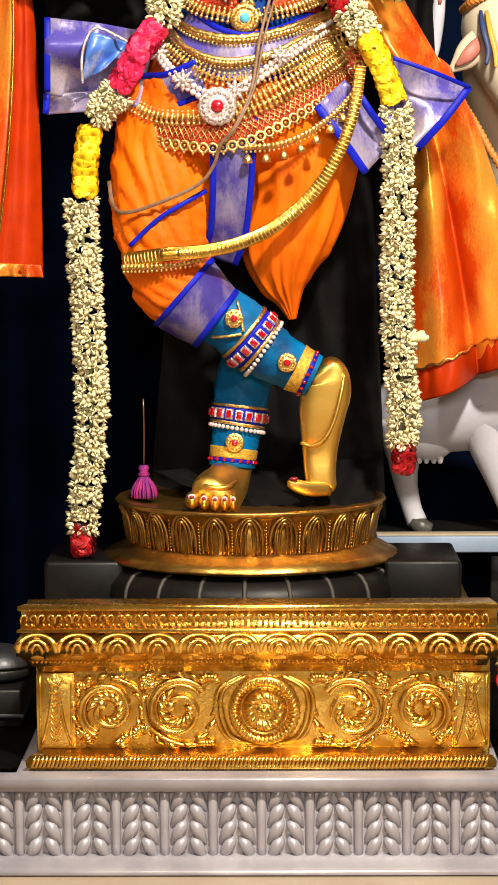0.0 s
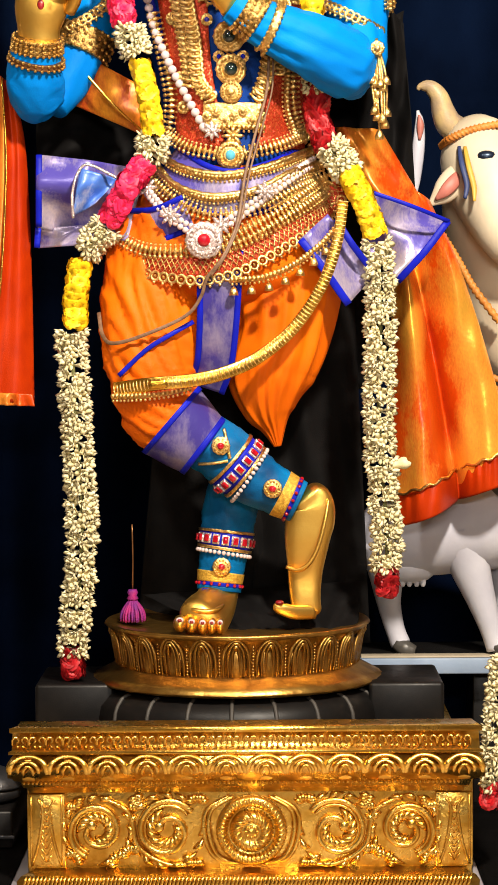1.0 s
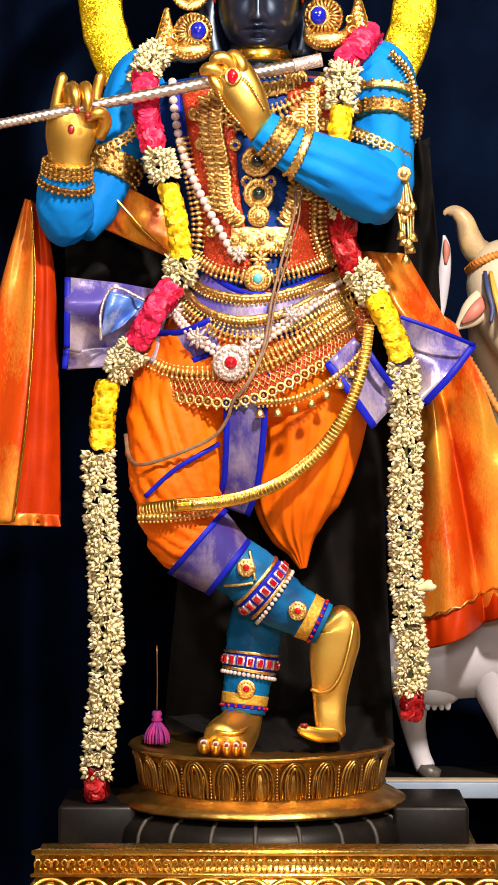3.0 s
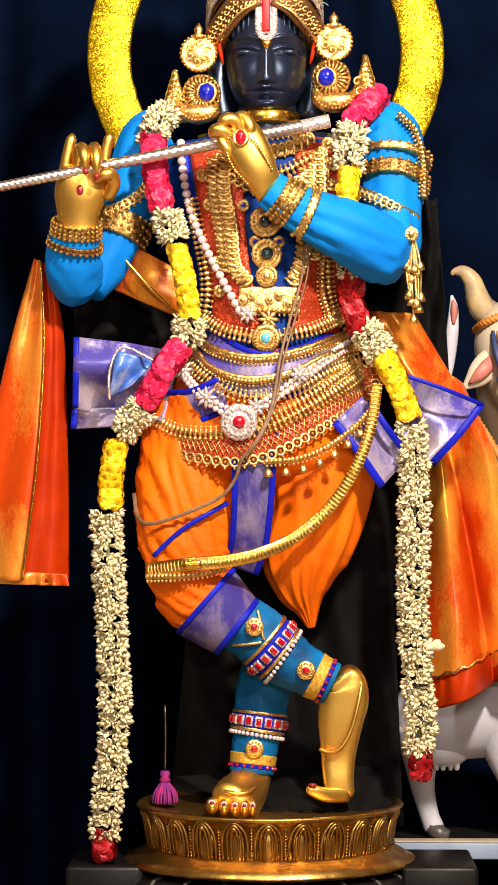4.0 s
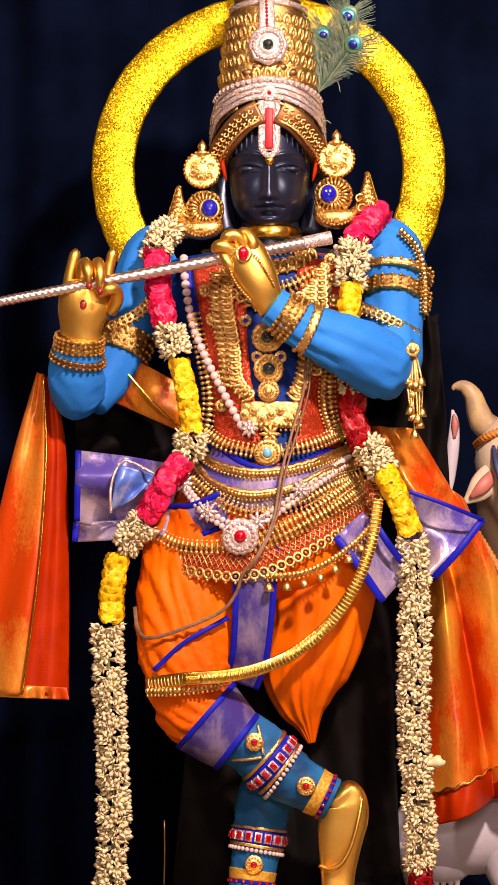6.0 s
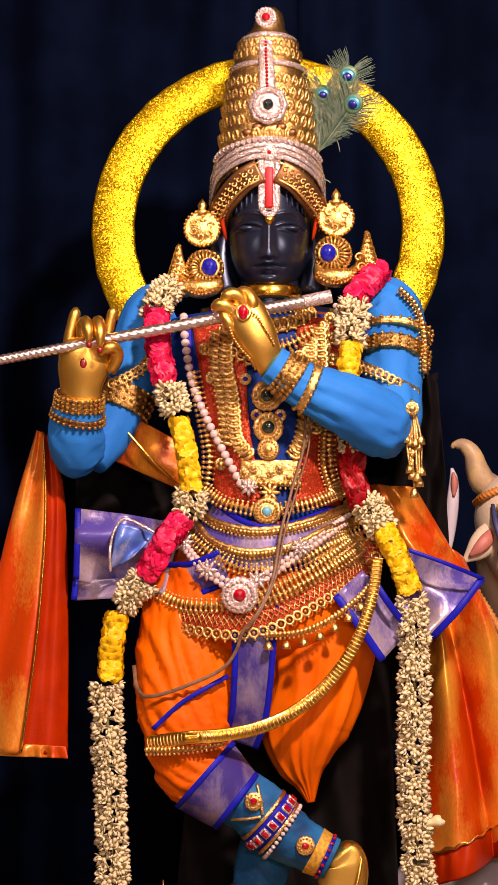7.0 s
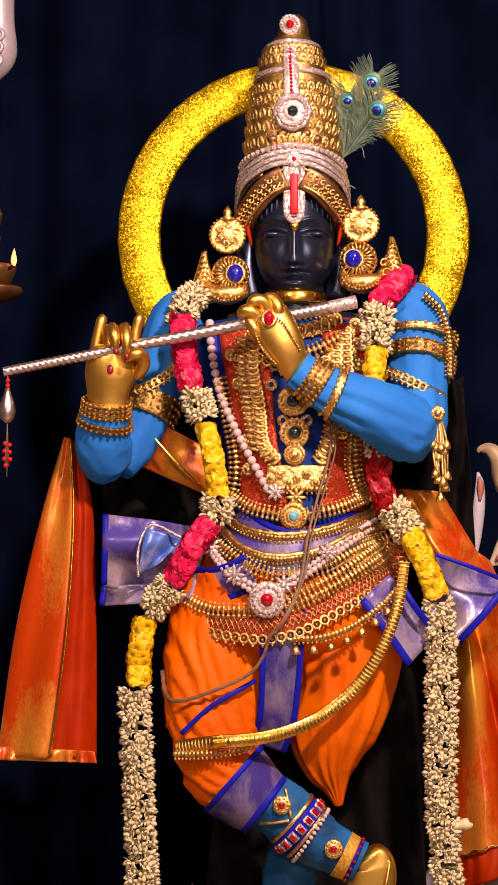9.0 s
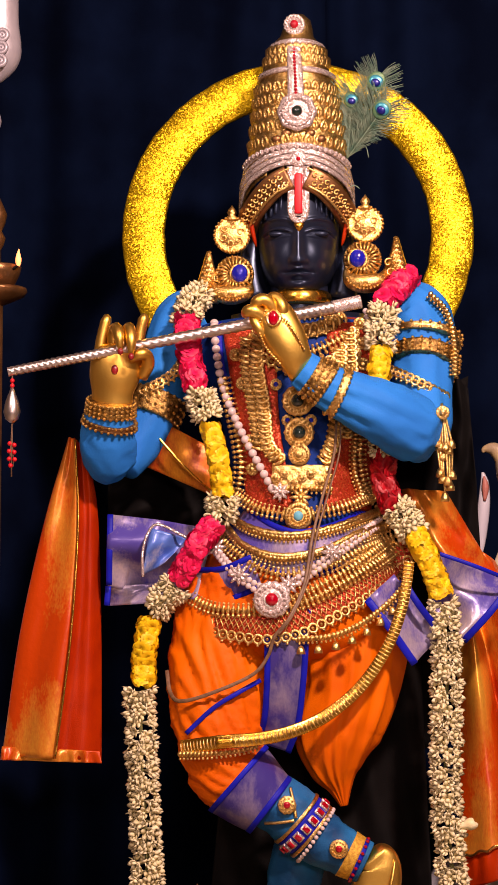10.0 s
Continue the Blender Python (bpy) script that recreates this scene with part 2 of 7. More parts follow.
def part(name, bm, mats, parent, label="", flat=False):
    ob = new(name, mesh_of(bm, mats, flat))
    ob.parent = parent
    if parent.data is None:
        ob.matrix_parent_inverse = Matrix.Translation(-Vector(parent.location))
    return tagged(ob, label)


def solo(name, bm, mats, label, category, kind="", flat=False, group=""):
    return tagged(new(name, mesh_of(bm, mats, flat)), label, category, group, kind)


def pieces(name, me, parent, mats, label=""):
    """Many alike pieces on one mesh, each an object of its own."""
    for m in mats:
        ob = new(name, me)
        ob.parent = parent
        if parent.data is None:
            ob.matrix_parent_inverse = Matrix.Translation(-Vector(parent.location))
        ob.matrix_basis = m
        if label:
            tagged(ob, label)


def smooth(pts, n):
    """n points on a smooth line through pts, which may carry extra numbers such as radii."""
    p = np.array(pts, float)
    if len(p) == 2:
        return [p[0] + (p[1] - p[0]) * i / (n - 1) for i in range(n)]
    ext = np.vstack([2 * p[0] - p[1], p, 2 * p[-1] - p[-2]])
    out = []
    for i in range(n):
        s = i / (n - 1) * (len(p) - 1)
        k = min(int(s), len(p) - 2)
        u = s - k
        a, b, c, d = ext[k:k + 4]
        out.append(0.5 * ((2 * b) + (c - a) * u + (2 * a - 5 * b + 4 * c - d) * u * u + (3 * b - a - 3 * c + d) * u ** 3))
    return out


def along(pts, step, n=200):
    """Evenly spaced places and directions on the smooth line through pts."""
    p = np.array(smooth([q[:3] for q in pts], n))
    d = np.r_[0, np.cumsum(np.linalg.norm(np.diff(p, axis=0), axis=1))]
    k = max(int(round(d[-1] / step)), 1)
    out = []
    for i in range(k + 1):
        s = d[-1] * i / k
        at = Vector([np.interp(s, d, p[:, j]) for j in range(3)])
        s0, s1 = max(s - 0.004, 0), min(s + 0.004, d[-1])
        tan = Vector([np.interp(s1, d, p[:, j]) - np.interp(s0, d, p[:, j]) for j in range(3)]).normalized()
        out.append((at, tan))
    return out


def facing(at, tan, size=1.0, spin=0.0):
    """A pose with x along tan and -y out of the picture plane, towards the hall."""
    ey = Vector((0, 1, 0))
    ey = (ey - tan * ey.dot(tan)).normalized() if abs(tan.y) < 0.95 else Vector((0, 0, 1))
    ez = tan.cross(ey)
    m = Matrix((tan, ey, ez)).transposed().to_4x4()
    return Matrix.Translation(at) @ m @ Matrix.Rotation(spin, 4, "Y") @ Matrix.Scale(size, 4)


def rim(bm, rings, closed=True, caps=True, idx=0):
    faces = []
    for a, b in zip(rings, rings[1:]):
        n = len(a)
        for i in range(n if closed else n - 1):
            j = (i + 1) % n
            faces.append(bm.faces.new((a[i], a[j], b[j], b[i])))
    if caps and closed:
        faces.append(bm.faces.new(rings[0][::-1]))
        faces.append(bm.faces.new(rings[-1]))
    for f in faces:
        f.material_index = idx
    return faces


def tube(bm, pts, n=16, seg=14, flat=1.0, fold=None, idx=0):
    """A tube through pts of (x, y, z, radius). flat: depth over width; fold(u, angle) scales the radius."""
    line = smooth(pts, n)
    rings = []
    for i, q in enumerate(line):
        a, b = line[max(i - 1, 0)][:3], line[min(i + 1, n - 1)][:3]
        tan = Vector(b - a).normalized()
        out = Vector((0, -1, 0))
        out = (out - tan * out.dot(tan))
        out = out.normalized() if out.length > 0.2 else (Vector((0, 0, 1)) - tan * tan.z).normalized()
        side = tan.cross(out)
        r = max(q[3], 0.0006)
        ring = []
        for k in range(seg):
            an = 2 * math.pi * k / seg
            rr = r * (fold(i / (n - 1), an) if fold else 1)
            ring.append(bm.verts.new(Vector(q[:3]) + side * (math.cos(an) * rr) + out * (math.sin(an) * rr * flat)))
        rings.append(ring)
    return rim(bm, rings, idx=idx)


def loft(bm, secs, seg=32, fold=None, idx=0, caps=True):
    """Level ellipses (x, y, z, half width, half depth), joined from top to bottom."""
    rings = []
    for i, (x, y, z, a, b) in enumerate(secs):
        ring = []
        for k in range(seg):
            an = 2 * math.pi * k / seg
            f = fold(i / (len(secs) - 1), an) if fold else 1
            ring.append(bm.verts.new((x + a * f * math.cos(an), y + b * f * math.sin(an), z)))
        rings.append(ring)
    return rim(bm, rings, idx=idx, caps=caps)


def turned(bm, centre, profile, seg=48, fold=None, axis="Z", idx=0, caps=True):
    """A body of revolution: profile of (radius, height) about centre."""
    rings = []
    for i, (r, h) in enumerate(profile):
        ring = []
        for k in range(seg):
            an = 2 * math.pi * k / seg
            rr = r * (fold(i / (len(profile) - 1), an) if fold else 1)
            c, s = rr * math.cos(an), rr * math.sin(an)
            v = (c, s, h) if axis == "Z" else (c, -h, s)
            ring.append(bm.verts.new(Vector(centre) + Vector(v)))
        rings.append(ring)
    return rim(bm, rings, idx=idx, caps=caps)


def blob(bm, c, r, seg=12, idx=0, turn=None):
    m = Matrix.Translation(c) @ (turn or Matrix.Identity(4)) @ Matrix.Diagonal((*r, 1))
    made = bmesh.ops.create_uvsphere(bm, u_segments=seg, v_segments=max(seg // 2 + 1, 5), radius=1, matrix=m)
    for v in made["verts"]:
        for f in v.link_faces:
            f.material_index = idx


def box(bm, lo, hi, bevel=0.0, idx=0):
    c = [(a + b) / 2 for a, b in zip(lo, hi)]
    made = bmesh.ops.create_cube(bm, size=1, matrix=Matrix.Translation(c) @ Matrix.Diagonal((*[b - a for a, b in zip(lo, hi)], 1)))
    fs = {f for v in made["verts"] for f in v.link_faces}
    for f in fs:
        f.material_index = idx
    if bevel:
        bmesh.ops.bevel(bm, geom=list({e for f in fs for e in f.edges}), offset=bevel, segments=2, affect="EDGES", profile=0.5)


def moulding(bm, profile, x0, x1, y_back, idx=0):
    """A bar along x with the outline profile of (y, z), returned at both ends."""
    rings = []
    for x, s in ((x0, 1), (x1, -1)):
        front = min(p[0] for p in profile)
        ring = [bm.verts.new((x + s * (p[0] - front), p[0], p[1])) for p in profile]
        ring += [bm.verts.new((x + s * (profile[-1][0] - front), y_back, profile[-1][1])), bm.verts.new((x + s * (profile[0][0] - front), y_back, profile[0][1]))]
        rings.append(ring)
    return rim(bm, rings, idx=idx)


def sheet(bm, at, nu, nv, thick=0.003, idx=0):
    """Cloth: at(u, v) gives a place; it is doubled backwards by thick and sewn at the rim."""
    g = [[Vector(at(i / nu, j / nv)) for j in range(nv + 1)] for i in range(nu + 1)]
    front = [[bm.verts.new(p) for p in row] for row in g]
    back = [[bm.verts.new(p + Vector((0, thick, 0))) for p in row] for row in g]
    fs = []
    for i in range(nu):
        for j in range(nv):
            fs.append(bm.faces.new((front[i][j], front[i + 1][j], front[i + 1][j + 1], front[i][j + 1])))
            fs.append(bm.faces.new((back[i][j + 1], back[i + 1][j + 1], back[i + 1][j], back[i][j])))
    for i in range(nu):
        for j in (0, nv):
            fs.append(bm.faces.new((front[i][j], back[i][j], back[i + 1][j], front[i + 1][j])))
    for j in range(nv):
        for i in (0, nu):
            fs.append(bm.faces.new((front[i][j], front[i][j + 1], back[i][j + 1], back[i][j])))
    for f in fs:
        f.material_index = idx
    bmesh.ops.recalc_face_normals(bm, faces=fs)
    return g


def quad(a, b, c, d, wave=None):
    """at(u, v) on the patch a-b (top edge), d-c (bottom edge); wave(u, v) moves it towards the hall."""
    a, b, c, d = (Vector(p) for p in (a, b, c, d))

    def at(u, v):
        p = a.lerp(b, u).lerp(d.lerp(c, u), v)
        return p + Vector((0, -wave(u, v), 0)) if wave else p
    return at


def strip(bm, pts, width, thick=0.003, n=40, idx=0, lift=0.0):
    """A flat band along pts of (x, y, z), its face towards the hall. width: one number or (start, end)."""
    w0, w1 = width if isinstance(width, tuple) else (width, width)
    line = smooth([p[:3] for p in pts], n)
    rings = []
    for i, q in enumerate(line):
        tan = Vector(line[min(i + 1, n - 1)] - line[max(i - 1, 0)]).normalized()
        m = facing(Vector(q), tan)
        w = (w0 + (w1 - w0) * i / (n - 1)) / 2
        prof = [(-w, 0), (-w, -thick * 0.6), (-w * 0.8, -thick), (w * 0.8, -thick), (w, -thick * 0.6), (w, 0)]
        rings.append([bm.verts.new(m @ Vector((0, y - lift, z))) for z, y in prof])
    return rim(bm, rings, idx=idx)


def bead_mesh(r, mats, flat=1.0, seg=8):
    bm = bmesh.new()
    blob(bm, (0, 0, 0), (r, r * flat, r), seg)
    return mesh_of(bm, mats)


def ring_bm(bm, c, R, r, flat=1.0, seg=20, idx=0, turn=None):
    """A ring that faces the hall."""
    turn = turn or Matrix.Identity(4)
    rings = []
    for i in range(seg):
        a = 2 * math.pi * i / seg
        ring = []
        for k in range(6):
            b = 2 * math.pi * k / 6
            rr = R + r * math.cos(b)
            ring.append(bm.verts.new(Vector(c) + turn @ Vector((rr * math.cos(a), r * flat * math.sin(b), rr * math.sin(a)))))
        rings.append(ring)
    return rim(bm, rings + [rings[0]], caps=False, idx=idx)


def disc_ornament(parent, c, r, gem, gem_r, name="medallion", petals=16, label="", metal=None):
    """A round boss: dished plate, ring of small leaves, raised gem; returns the plate."""
    metal = metal or JEWEL
    bm = bmesh.new()
    turned(bm, c, [(r, 0), (r, r * 0.15), (r * 0.86, r * 0.26), (r * 0.6, r * 0.2), (r * 0.45, r * 0.3), (gem_r * 1.15, r * 0.34), (gem_r * 0.8, r * 0.25)], 32,
           lambda u, an: 1 + (0.04 if u < 0.45 else 0.0) * math.cos(an * petals), axis="Y")
    plate = part(name, bm, metal, parent, label)
    pieces("bead", bead_mesh(r * 0.12, metal, seg=6), plate, [Matrix.Translation((c[0] + r * 0.72 * math.cos(a), c[1] - r * 0.26, c[2] + r * 0.72 * math.sin(a))) for a in [2 * math.pi * i / petals for i in range(petals)]])
    bm = bmesh.new()
    blob(bm, (c[0], c[1] - r * 0.3, c[2]), (gem_r, gem_r * 0.7, gem_r), 12)
    part("gem", bm, gem, plate)
    return plate


# ---- the setting ----
def setting(name, lo, hi, m, label, category):
    bm = bmesh.new()
    box(bm, lo, hi)
    return solo(name, bm, m, label, category, "structure", flat=True)


setting("floor", (-4, -8, -0.2), (4, 2, 0), FLOOR_M, "beige polished stone floor of the hall", "floor")
# unseen walls and ceiling, added to close the hall and feed the gold's reflections
setting("wall_north", (-4.2, 1.6, 0), (4.2, 1.8, 4.2), WALL_M, "unseen cream plaster wall added for bounce and reflections behind the curtain", "wall")
setting("wall_south", (-4.2, -8.2, 0), (4.2, -8, 4.2), WALL_M, "unseen cream plaster wall added for bounce and reflections", "wall")
setting("wall_west", (-4.2, -8, 0), (-4, 1.6, 4.2), WALL_M, "unseen cream plaster wall added for bounce and reflections", "wall")
setting("wall_east", (4, -8, 0), (4.2, 1.6, 4.2), WALL_M, "unseen cream plaster wall added for bounce and reflections", "wall")
setting("ceiling", (-4.2, -8.2, 4.2), (4.2, 1.8, 4.4), WALL_M, "unseen cream plaster ceiling added for bounce and reflections", "ceiling")

# low platform of beige stone under the white plinth
bm = bmesh.new()
box(bm, (-1.9, -0.95, 0), (1.9, 1.2, 0.245), 0.006)
solo("platform", bm, FLOOR_M, "low beige stone platform under the white plinth", "platform", "structure", flat=True)

# the dark curtain, in soft upright folds
curtain = thing("curtain", "dark navy velvet curtain hanging in soft folds behind the statue", "curtain", (0, 0.75, 0.245))
for k in range(4):
    bm = bmesh.new()
    x0, x1 = -1.84 + 0.92 * k, -1.84 + 0.92 * (k + 1)

    def drop(u, v, x0=x0, x1=x1, k=k):
        x = x0 + (x1 - x0) * u
        w = 0.030 * math.sin(x * 38 + 1.5 * math.sin(x * 7) + k) + 0.012 * math.sin(x * 17 + 0.6 * v) + 0.01 * noise.noise((x * 6, v * 3, k))
        return (x, 0.75 + w * (0.6 + 0.5 * v), 3.7 - 3.45 * v)
    sheet(bm, drop, 70, 24, 0.004)
    part("curtain_panel", bm, CURTAIN_M, curtain)
bm = bmesh.new()
tube(bm, [(-1.9, 0.76, 3.72, 0.018), (1.9, 0.76, 3.72, 0.018)], 4, 12)
part("curtain_rod", bm, DARK_METAL, curtain, "dull steel rod")

# ---- white plinth with a carved leaf frieze ----
PX0, PX1, PF = -0.80, 0.80, -0.49
zt, zb = 0.4235, 0.247
plinth = thing("plinth", "silver-white plinth with a carved leaf frieze on a beige platform", "plinth", (0, 0, zb))
bm = bmesh.new()
box(bm, (PX0 + 0.03, PF + 0.03, zb), (PX1 - 0.03, 0.6, zt - 0.002), 0.003)
part("body", bm, WHITE_PAINT, plinth)
bm = bmesh.new()
moulding(bm, [(PF + 0.012, zt), (PF, zt - 0.004), (PF, zt - 0.02), (PF + 0.012, zt - 0.028), (PF + 0.02, zt - 0.03)], PX0, PX1, 0.6)
part("cap", bm, WHITE_PAINT, plinth)
bm = bmesh.new()
moulding(bm, [(PF + 0.025, zb + 0.032), (PF + 0.012, zb + 0.028), (PF + 0.006, zb + 0.012), (PF - 0.004, zb + 0.01), (PF - 0.004, zb + 0.001)], PX0, PX1, 0.6)
part("base", bm, WHITE_PAINT, plinth)
bm = bmesh.new()   # one upright stem with a rounded head
tube(bm, [(0, 0, -0.066, 0.0085), (0, -0.002, 0.0, 0.008), (0, -0.002, 0.045, 0.0095), (0, 0, 0.055, 0.007), (0, 0.002, 0.060, 0.001)], 14, 10)
STEM_ME = mesh_of(bm, WHITE_PAINT)
bm = bmesh.new()   # one leaf, swollen in its middle
tube(bm, [(0.0055, 0.003, 0.021, 0.003), (0.0105, -0.003, 0.014, 0.0100), (0.0175, -0.005, 0.002, 0.0112), (0.026, 0.000, -0.013, 0.0070), (0.0325, 0.004, -0.026, 0.001)], 14, 12, 0.9)
LEAF_ME = mesh_of(bm, WHITE_PAINT)
zm = (zt + zb) / 2 + 0.002
pitch_x = 0.0868
xs = [-0.377 - 4 * pitch_x + pitch_x * i for i in range(18)]
pieces("stem", STEM_ME, plinth, [Matrix.Translation((x, PF + 0.028, zm)) for x in xs])
leaves = []
for x in xs[:-1]:
    for s in (1, -1):
        for j in range(4):
            m = Matrix.Translation((x + pitch_x / 2, PF + 0.028, zm + 0.043 - 0.0305 * j))
            leaves.append(m @ Matrix.Diagonal((s, 1, 1.0, 1)))
pieces("leaf", LEAF_ME, plinth, leaves)

# ---- gold pedestal ----
GX0, GX1, GF = -0.470, 0.403, -0.45
GC = (GX0 + GX1) / 2
g_top, g_bot = 0.728, 0.4245
ped = thing("pedestal", "embossed gold-plated pedestal with scrollwork and rosette on a white plinth", "pedestal", (GC, 0, g_bot))
bm = bmesh.new()
box(bm, (GX0 + 0.034, GF + 0.045, g_bot + 0.001), (GX1 - 0.020, GF + 0.075, g_top - 0.02), 0.003)
part("front_wall", bm, GOLD_PLATE, ped)
for x in (GX0 + 0.034, GX1 - 0.045):
    bm = bmesh.new()
    box(bm, (x, GF + 0.077, g_bot + 0.001), (x + 0.025, 0.42, 0.652), 0.003)
    part("side_wall", bm, GOLD_PLATE, ped)
bm = bmesh.new()
moulding(bm, [(GF + 0.02, g_top), (GF + 0.006, g_top - 0.002), (GF + 0.006, g_top - 0.010), (GF + 0.012, g_top - 0.012), (GF + 0.010, g_top - 0.043), (GF + 0.004, g_top - 0.045), (GF + 0.004, g_top - 0.05), (GF + 0.015, g_top - 0.052)], GX0 + 0.004, GX1 - 0.004, GF + 0.075)
cap = part("cap", bm, GOLD_PLATE, ped)
bm = bmesh.new()
prof = [(GF + 0.012 - 0.014 * math.sin(math.pi * (i / 8)), g_top - 0.050 - 0.050 * i / 8) for i in range(9)]
prof += [(GF + 0.022, g_top - 0.102), (GF + 0.026, g_top - 0.114), (GF + 0.034, g_top - 0.118), (GF + 0.036, g_top - 0.126), (GF + 0.044, g_top - 0.128)]
moulding(bm, prof, GX0, GX1, GF + 0.075)
torus = part("torus_moulding", bm, GOLD_PLATE, ped)
bm = bmesh.new()
moulding(bm, [(GF + 0.040, g_bot + 0.036), (GF + 0.034, g_bot + 0.033), (GF + 0.028, g_bot + 0.031), (GF + 0.016, g_bot + 0.027), (GF + 0.009, g_bot + 0.018), (GF + 0.010, g_bot + 0.008), (GF + 0.016, g_bot + 0.001)], GX0 + 0.016, GX1 - 0.010, GF + 0.075)
part("foot_moulding", bm, GOLD_PLATE, ped)
# petals round the torus
bm = bmesh.new()
tube(bm, [(-0.024, 0.004, -0.024, 0.003), (-0.022, -0.004, 0.006, 0.0042), (-0.012, -0.004, 0.021, 0.0042), (0, -0.003, 0.0245, 0.0042), (0.012, -0.004, 0.021, 0.0042), (0.022, -0.004, 0.006, 0.0042), (0.024, 0.004, -0.024, 0.003)], 20, 6)
tube(bm, [(-0.013, 0.004, -0.022, 0.002), (-0.012, -0.005, 0.002, 0.003), (0, -0.005, 0.014, 0.003), (0.012, -0.005, 0.002, 0.003), (0.013, 0.004, -0.022, 0.002)], 16, 6)
blob(bm, (0, 0.003, -0.006), (0.0225, 0.0045, 0.027), 14)
tube(bm, [(-0.006, 0.002, -0.022, 0.0015), (-0.006, -0.004, -0.006, 0.0025), (0, -0.005, 0.005, 0.0025), (0.006, -0.004, -0.006, 0.0025), (0.006, 0.002, -0.022, 0.0015)], 12, 6)
for v in bm.verts:       # bent round the torus
    v.co.y += 0.008 * (1 - math.cos(math.pi * v.co.z / 0.05))
PETAL_ME = mesh_of(bm, GOLD_PLATE)
pieces("petal", PETAL_ME, torus, [Matrix.Translation((GX0 + 0.040 + 0.0722 * i, GF - 0.0002, g_top - 0.0735)) @ Matrix.Diagonal((1.42, 0.9, 0.84, 1)) for i in range(12)])
# beaded edges, frieze curls and the twisted rope at the foot
BEAD_G = bead_mesh(0.0032, GOLD_PLATE, seg=6)
pieces("bead", BEAD_G, torus, [Matrix.Translation((GX0 + 0.03 + 0.0078 * i, GF + 0.024, g_top - 0.1065)) for i in range(103)])
bm = bmesh.new()
tube(bm, [(-0.0065, 0.001, -0.010, 0.0012), (-0.0065, -0.001, 0.004, 0.0022), (0, -0.001, 0.009, 0.0022), (0.005, -0.001, 0.003, 0.002), (0.001, -0.001, -0.002, 0.0018)], 10, 5)
blob(bm, (0.003, 0, -0.009), (0.003, 0.003, 0.003), 6)
CURL_ME = mesh_of(bm, GOLD_PLATE)
pieces("curl", CURL_ME, cap, [Matrix.Translation((GX0 + 0.018 + 0.0155 * i, GF + 0.009, g_top - 0.0275)) @ Matrix.Diagonal(((-1) ** i, 1, 1, 1)) for i in range(54)])
bm = bmesh.new()
tube(bm, [(-0.004, 0.003, -0.011, 0.001), (-0.002, -0.001, -0.006, 0.0032), (0.002, -0.002, 0.005, 0.0032), (0.004, 0.003, 0.011, 0.001)], 8, 6)
ROPE_ME = mesh_of(bm, GOLD_PLATE)
pieces("rope_strand", ROPE_ME, ped, [Matrix.Translation((GX0 + 0.03 + 0.0072 * i, GF + 0.010, g_bot + 0.0165)) for i in range(114)])
# front panel: pilasters, rosette, scrolls and leaves in relief
FY = GF + 0.045
p_lo, p_hi = g_bot + 0.036, g_top - 0.129
pm = (p_lo + p_hi) / 2
for x0, x1 in ((GX0 + 0.034, GX0 + 0.104), (GX1 - 0.089, GX1 - 0.020)):
    bm = bmesh.new()
    box(bm, (x0, FY - 0.007, p_lo), (x1, FY + 0.01, p_hi), 0.002)
    pil = part("pilaster", bm, GOLD_PLATE, ped)
    bm = bmesh.new()
    xm = (x0 + x1) / 2
    for s in (-1, 1):
        tube(bm, [(xm + s * 0.027, FY - 0.007, p_lo + 0.006, 0.0025), (xm + s * 0.014, FY - 0.009, p_lo + 0.05, 0.003), (xm + s * 0.006, FY - 0.009, p_hi - 0.03, 0.003), (xm + s * 0.016, FY - 0.008, p_hi - 0.01, 0.0025)], 14, 6)
        tube(bm, [(xm + s * 0.028, FY - 0.007, p_lo + 0.004, 0.002), (xm + s * 0.028, FY - 0.007, p_hi - 0.005, 0.002)], 6, 6)
        for j in range(9):
            z = p_lo + 0.012 + j * 0.0125
            tube(bm, [(xm, FY - 0.007, z, 0.001), (xm + s * 0.005, FY - 0.0095, z + 0.006, 0.0024), (xm + s * 0.011, FY - 0.007, z + 0.015, 0.0008)], 6, 5)
    part("leaf_relief", bm, GOLD_PLATE, pil)
ROS = (-0.024, FY - 0.001, pm)
bm = bmesh.new()
turned(bm, ROS, [(0.065, 0.0), (0.064, 0.012), (0.056, 0.017), (0.047, 0.010), (0.042, 0.000), (0.039, 0.004), (0.036, 0.016), (0.028, 0.025), (0.020, 0.022), (0.017, 0.018), (0.012, 0.022), (0.006, 0.025), (0.001, 0.026)], 72, axis="Y")
rosette = part("rosette", bm, GOLD_PLATE, ped, "round gold rosette with a petalled centre")
for name_, n_, spec_ in (("rib", 40, ((0.045, 0.009, 0, 0.0012), (0.054, 0.0175, 0.03, 0.0026), (0.065, 0.006, 0.09, 0.0014))), ("petal", 14, ((0.018, 0.020, 0, 0.0015), (0.028, 0.024, 0.22, 0.0036), (0.038, 0.012, 0.5, 0.0015)))):
    bm = bmesh.new()
    tube(bm, [(r * math.cos(w), -h, r * math.sin(w), q) for r, h, w, q in spec_], 7, 5)
    pieces(name_, mesh_of(bm, GOLD_PLATE), rosette, [Matrix.Translation(ROS) @ Matrix.Rotation(2 * math.pi * i / n_, 4, "Y") for i in range(n_)])
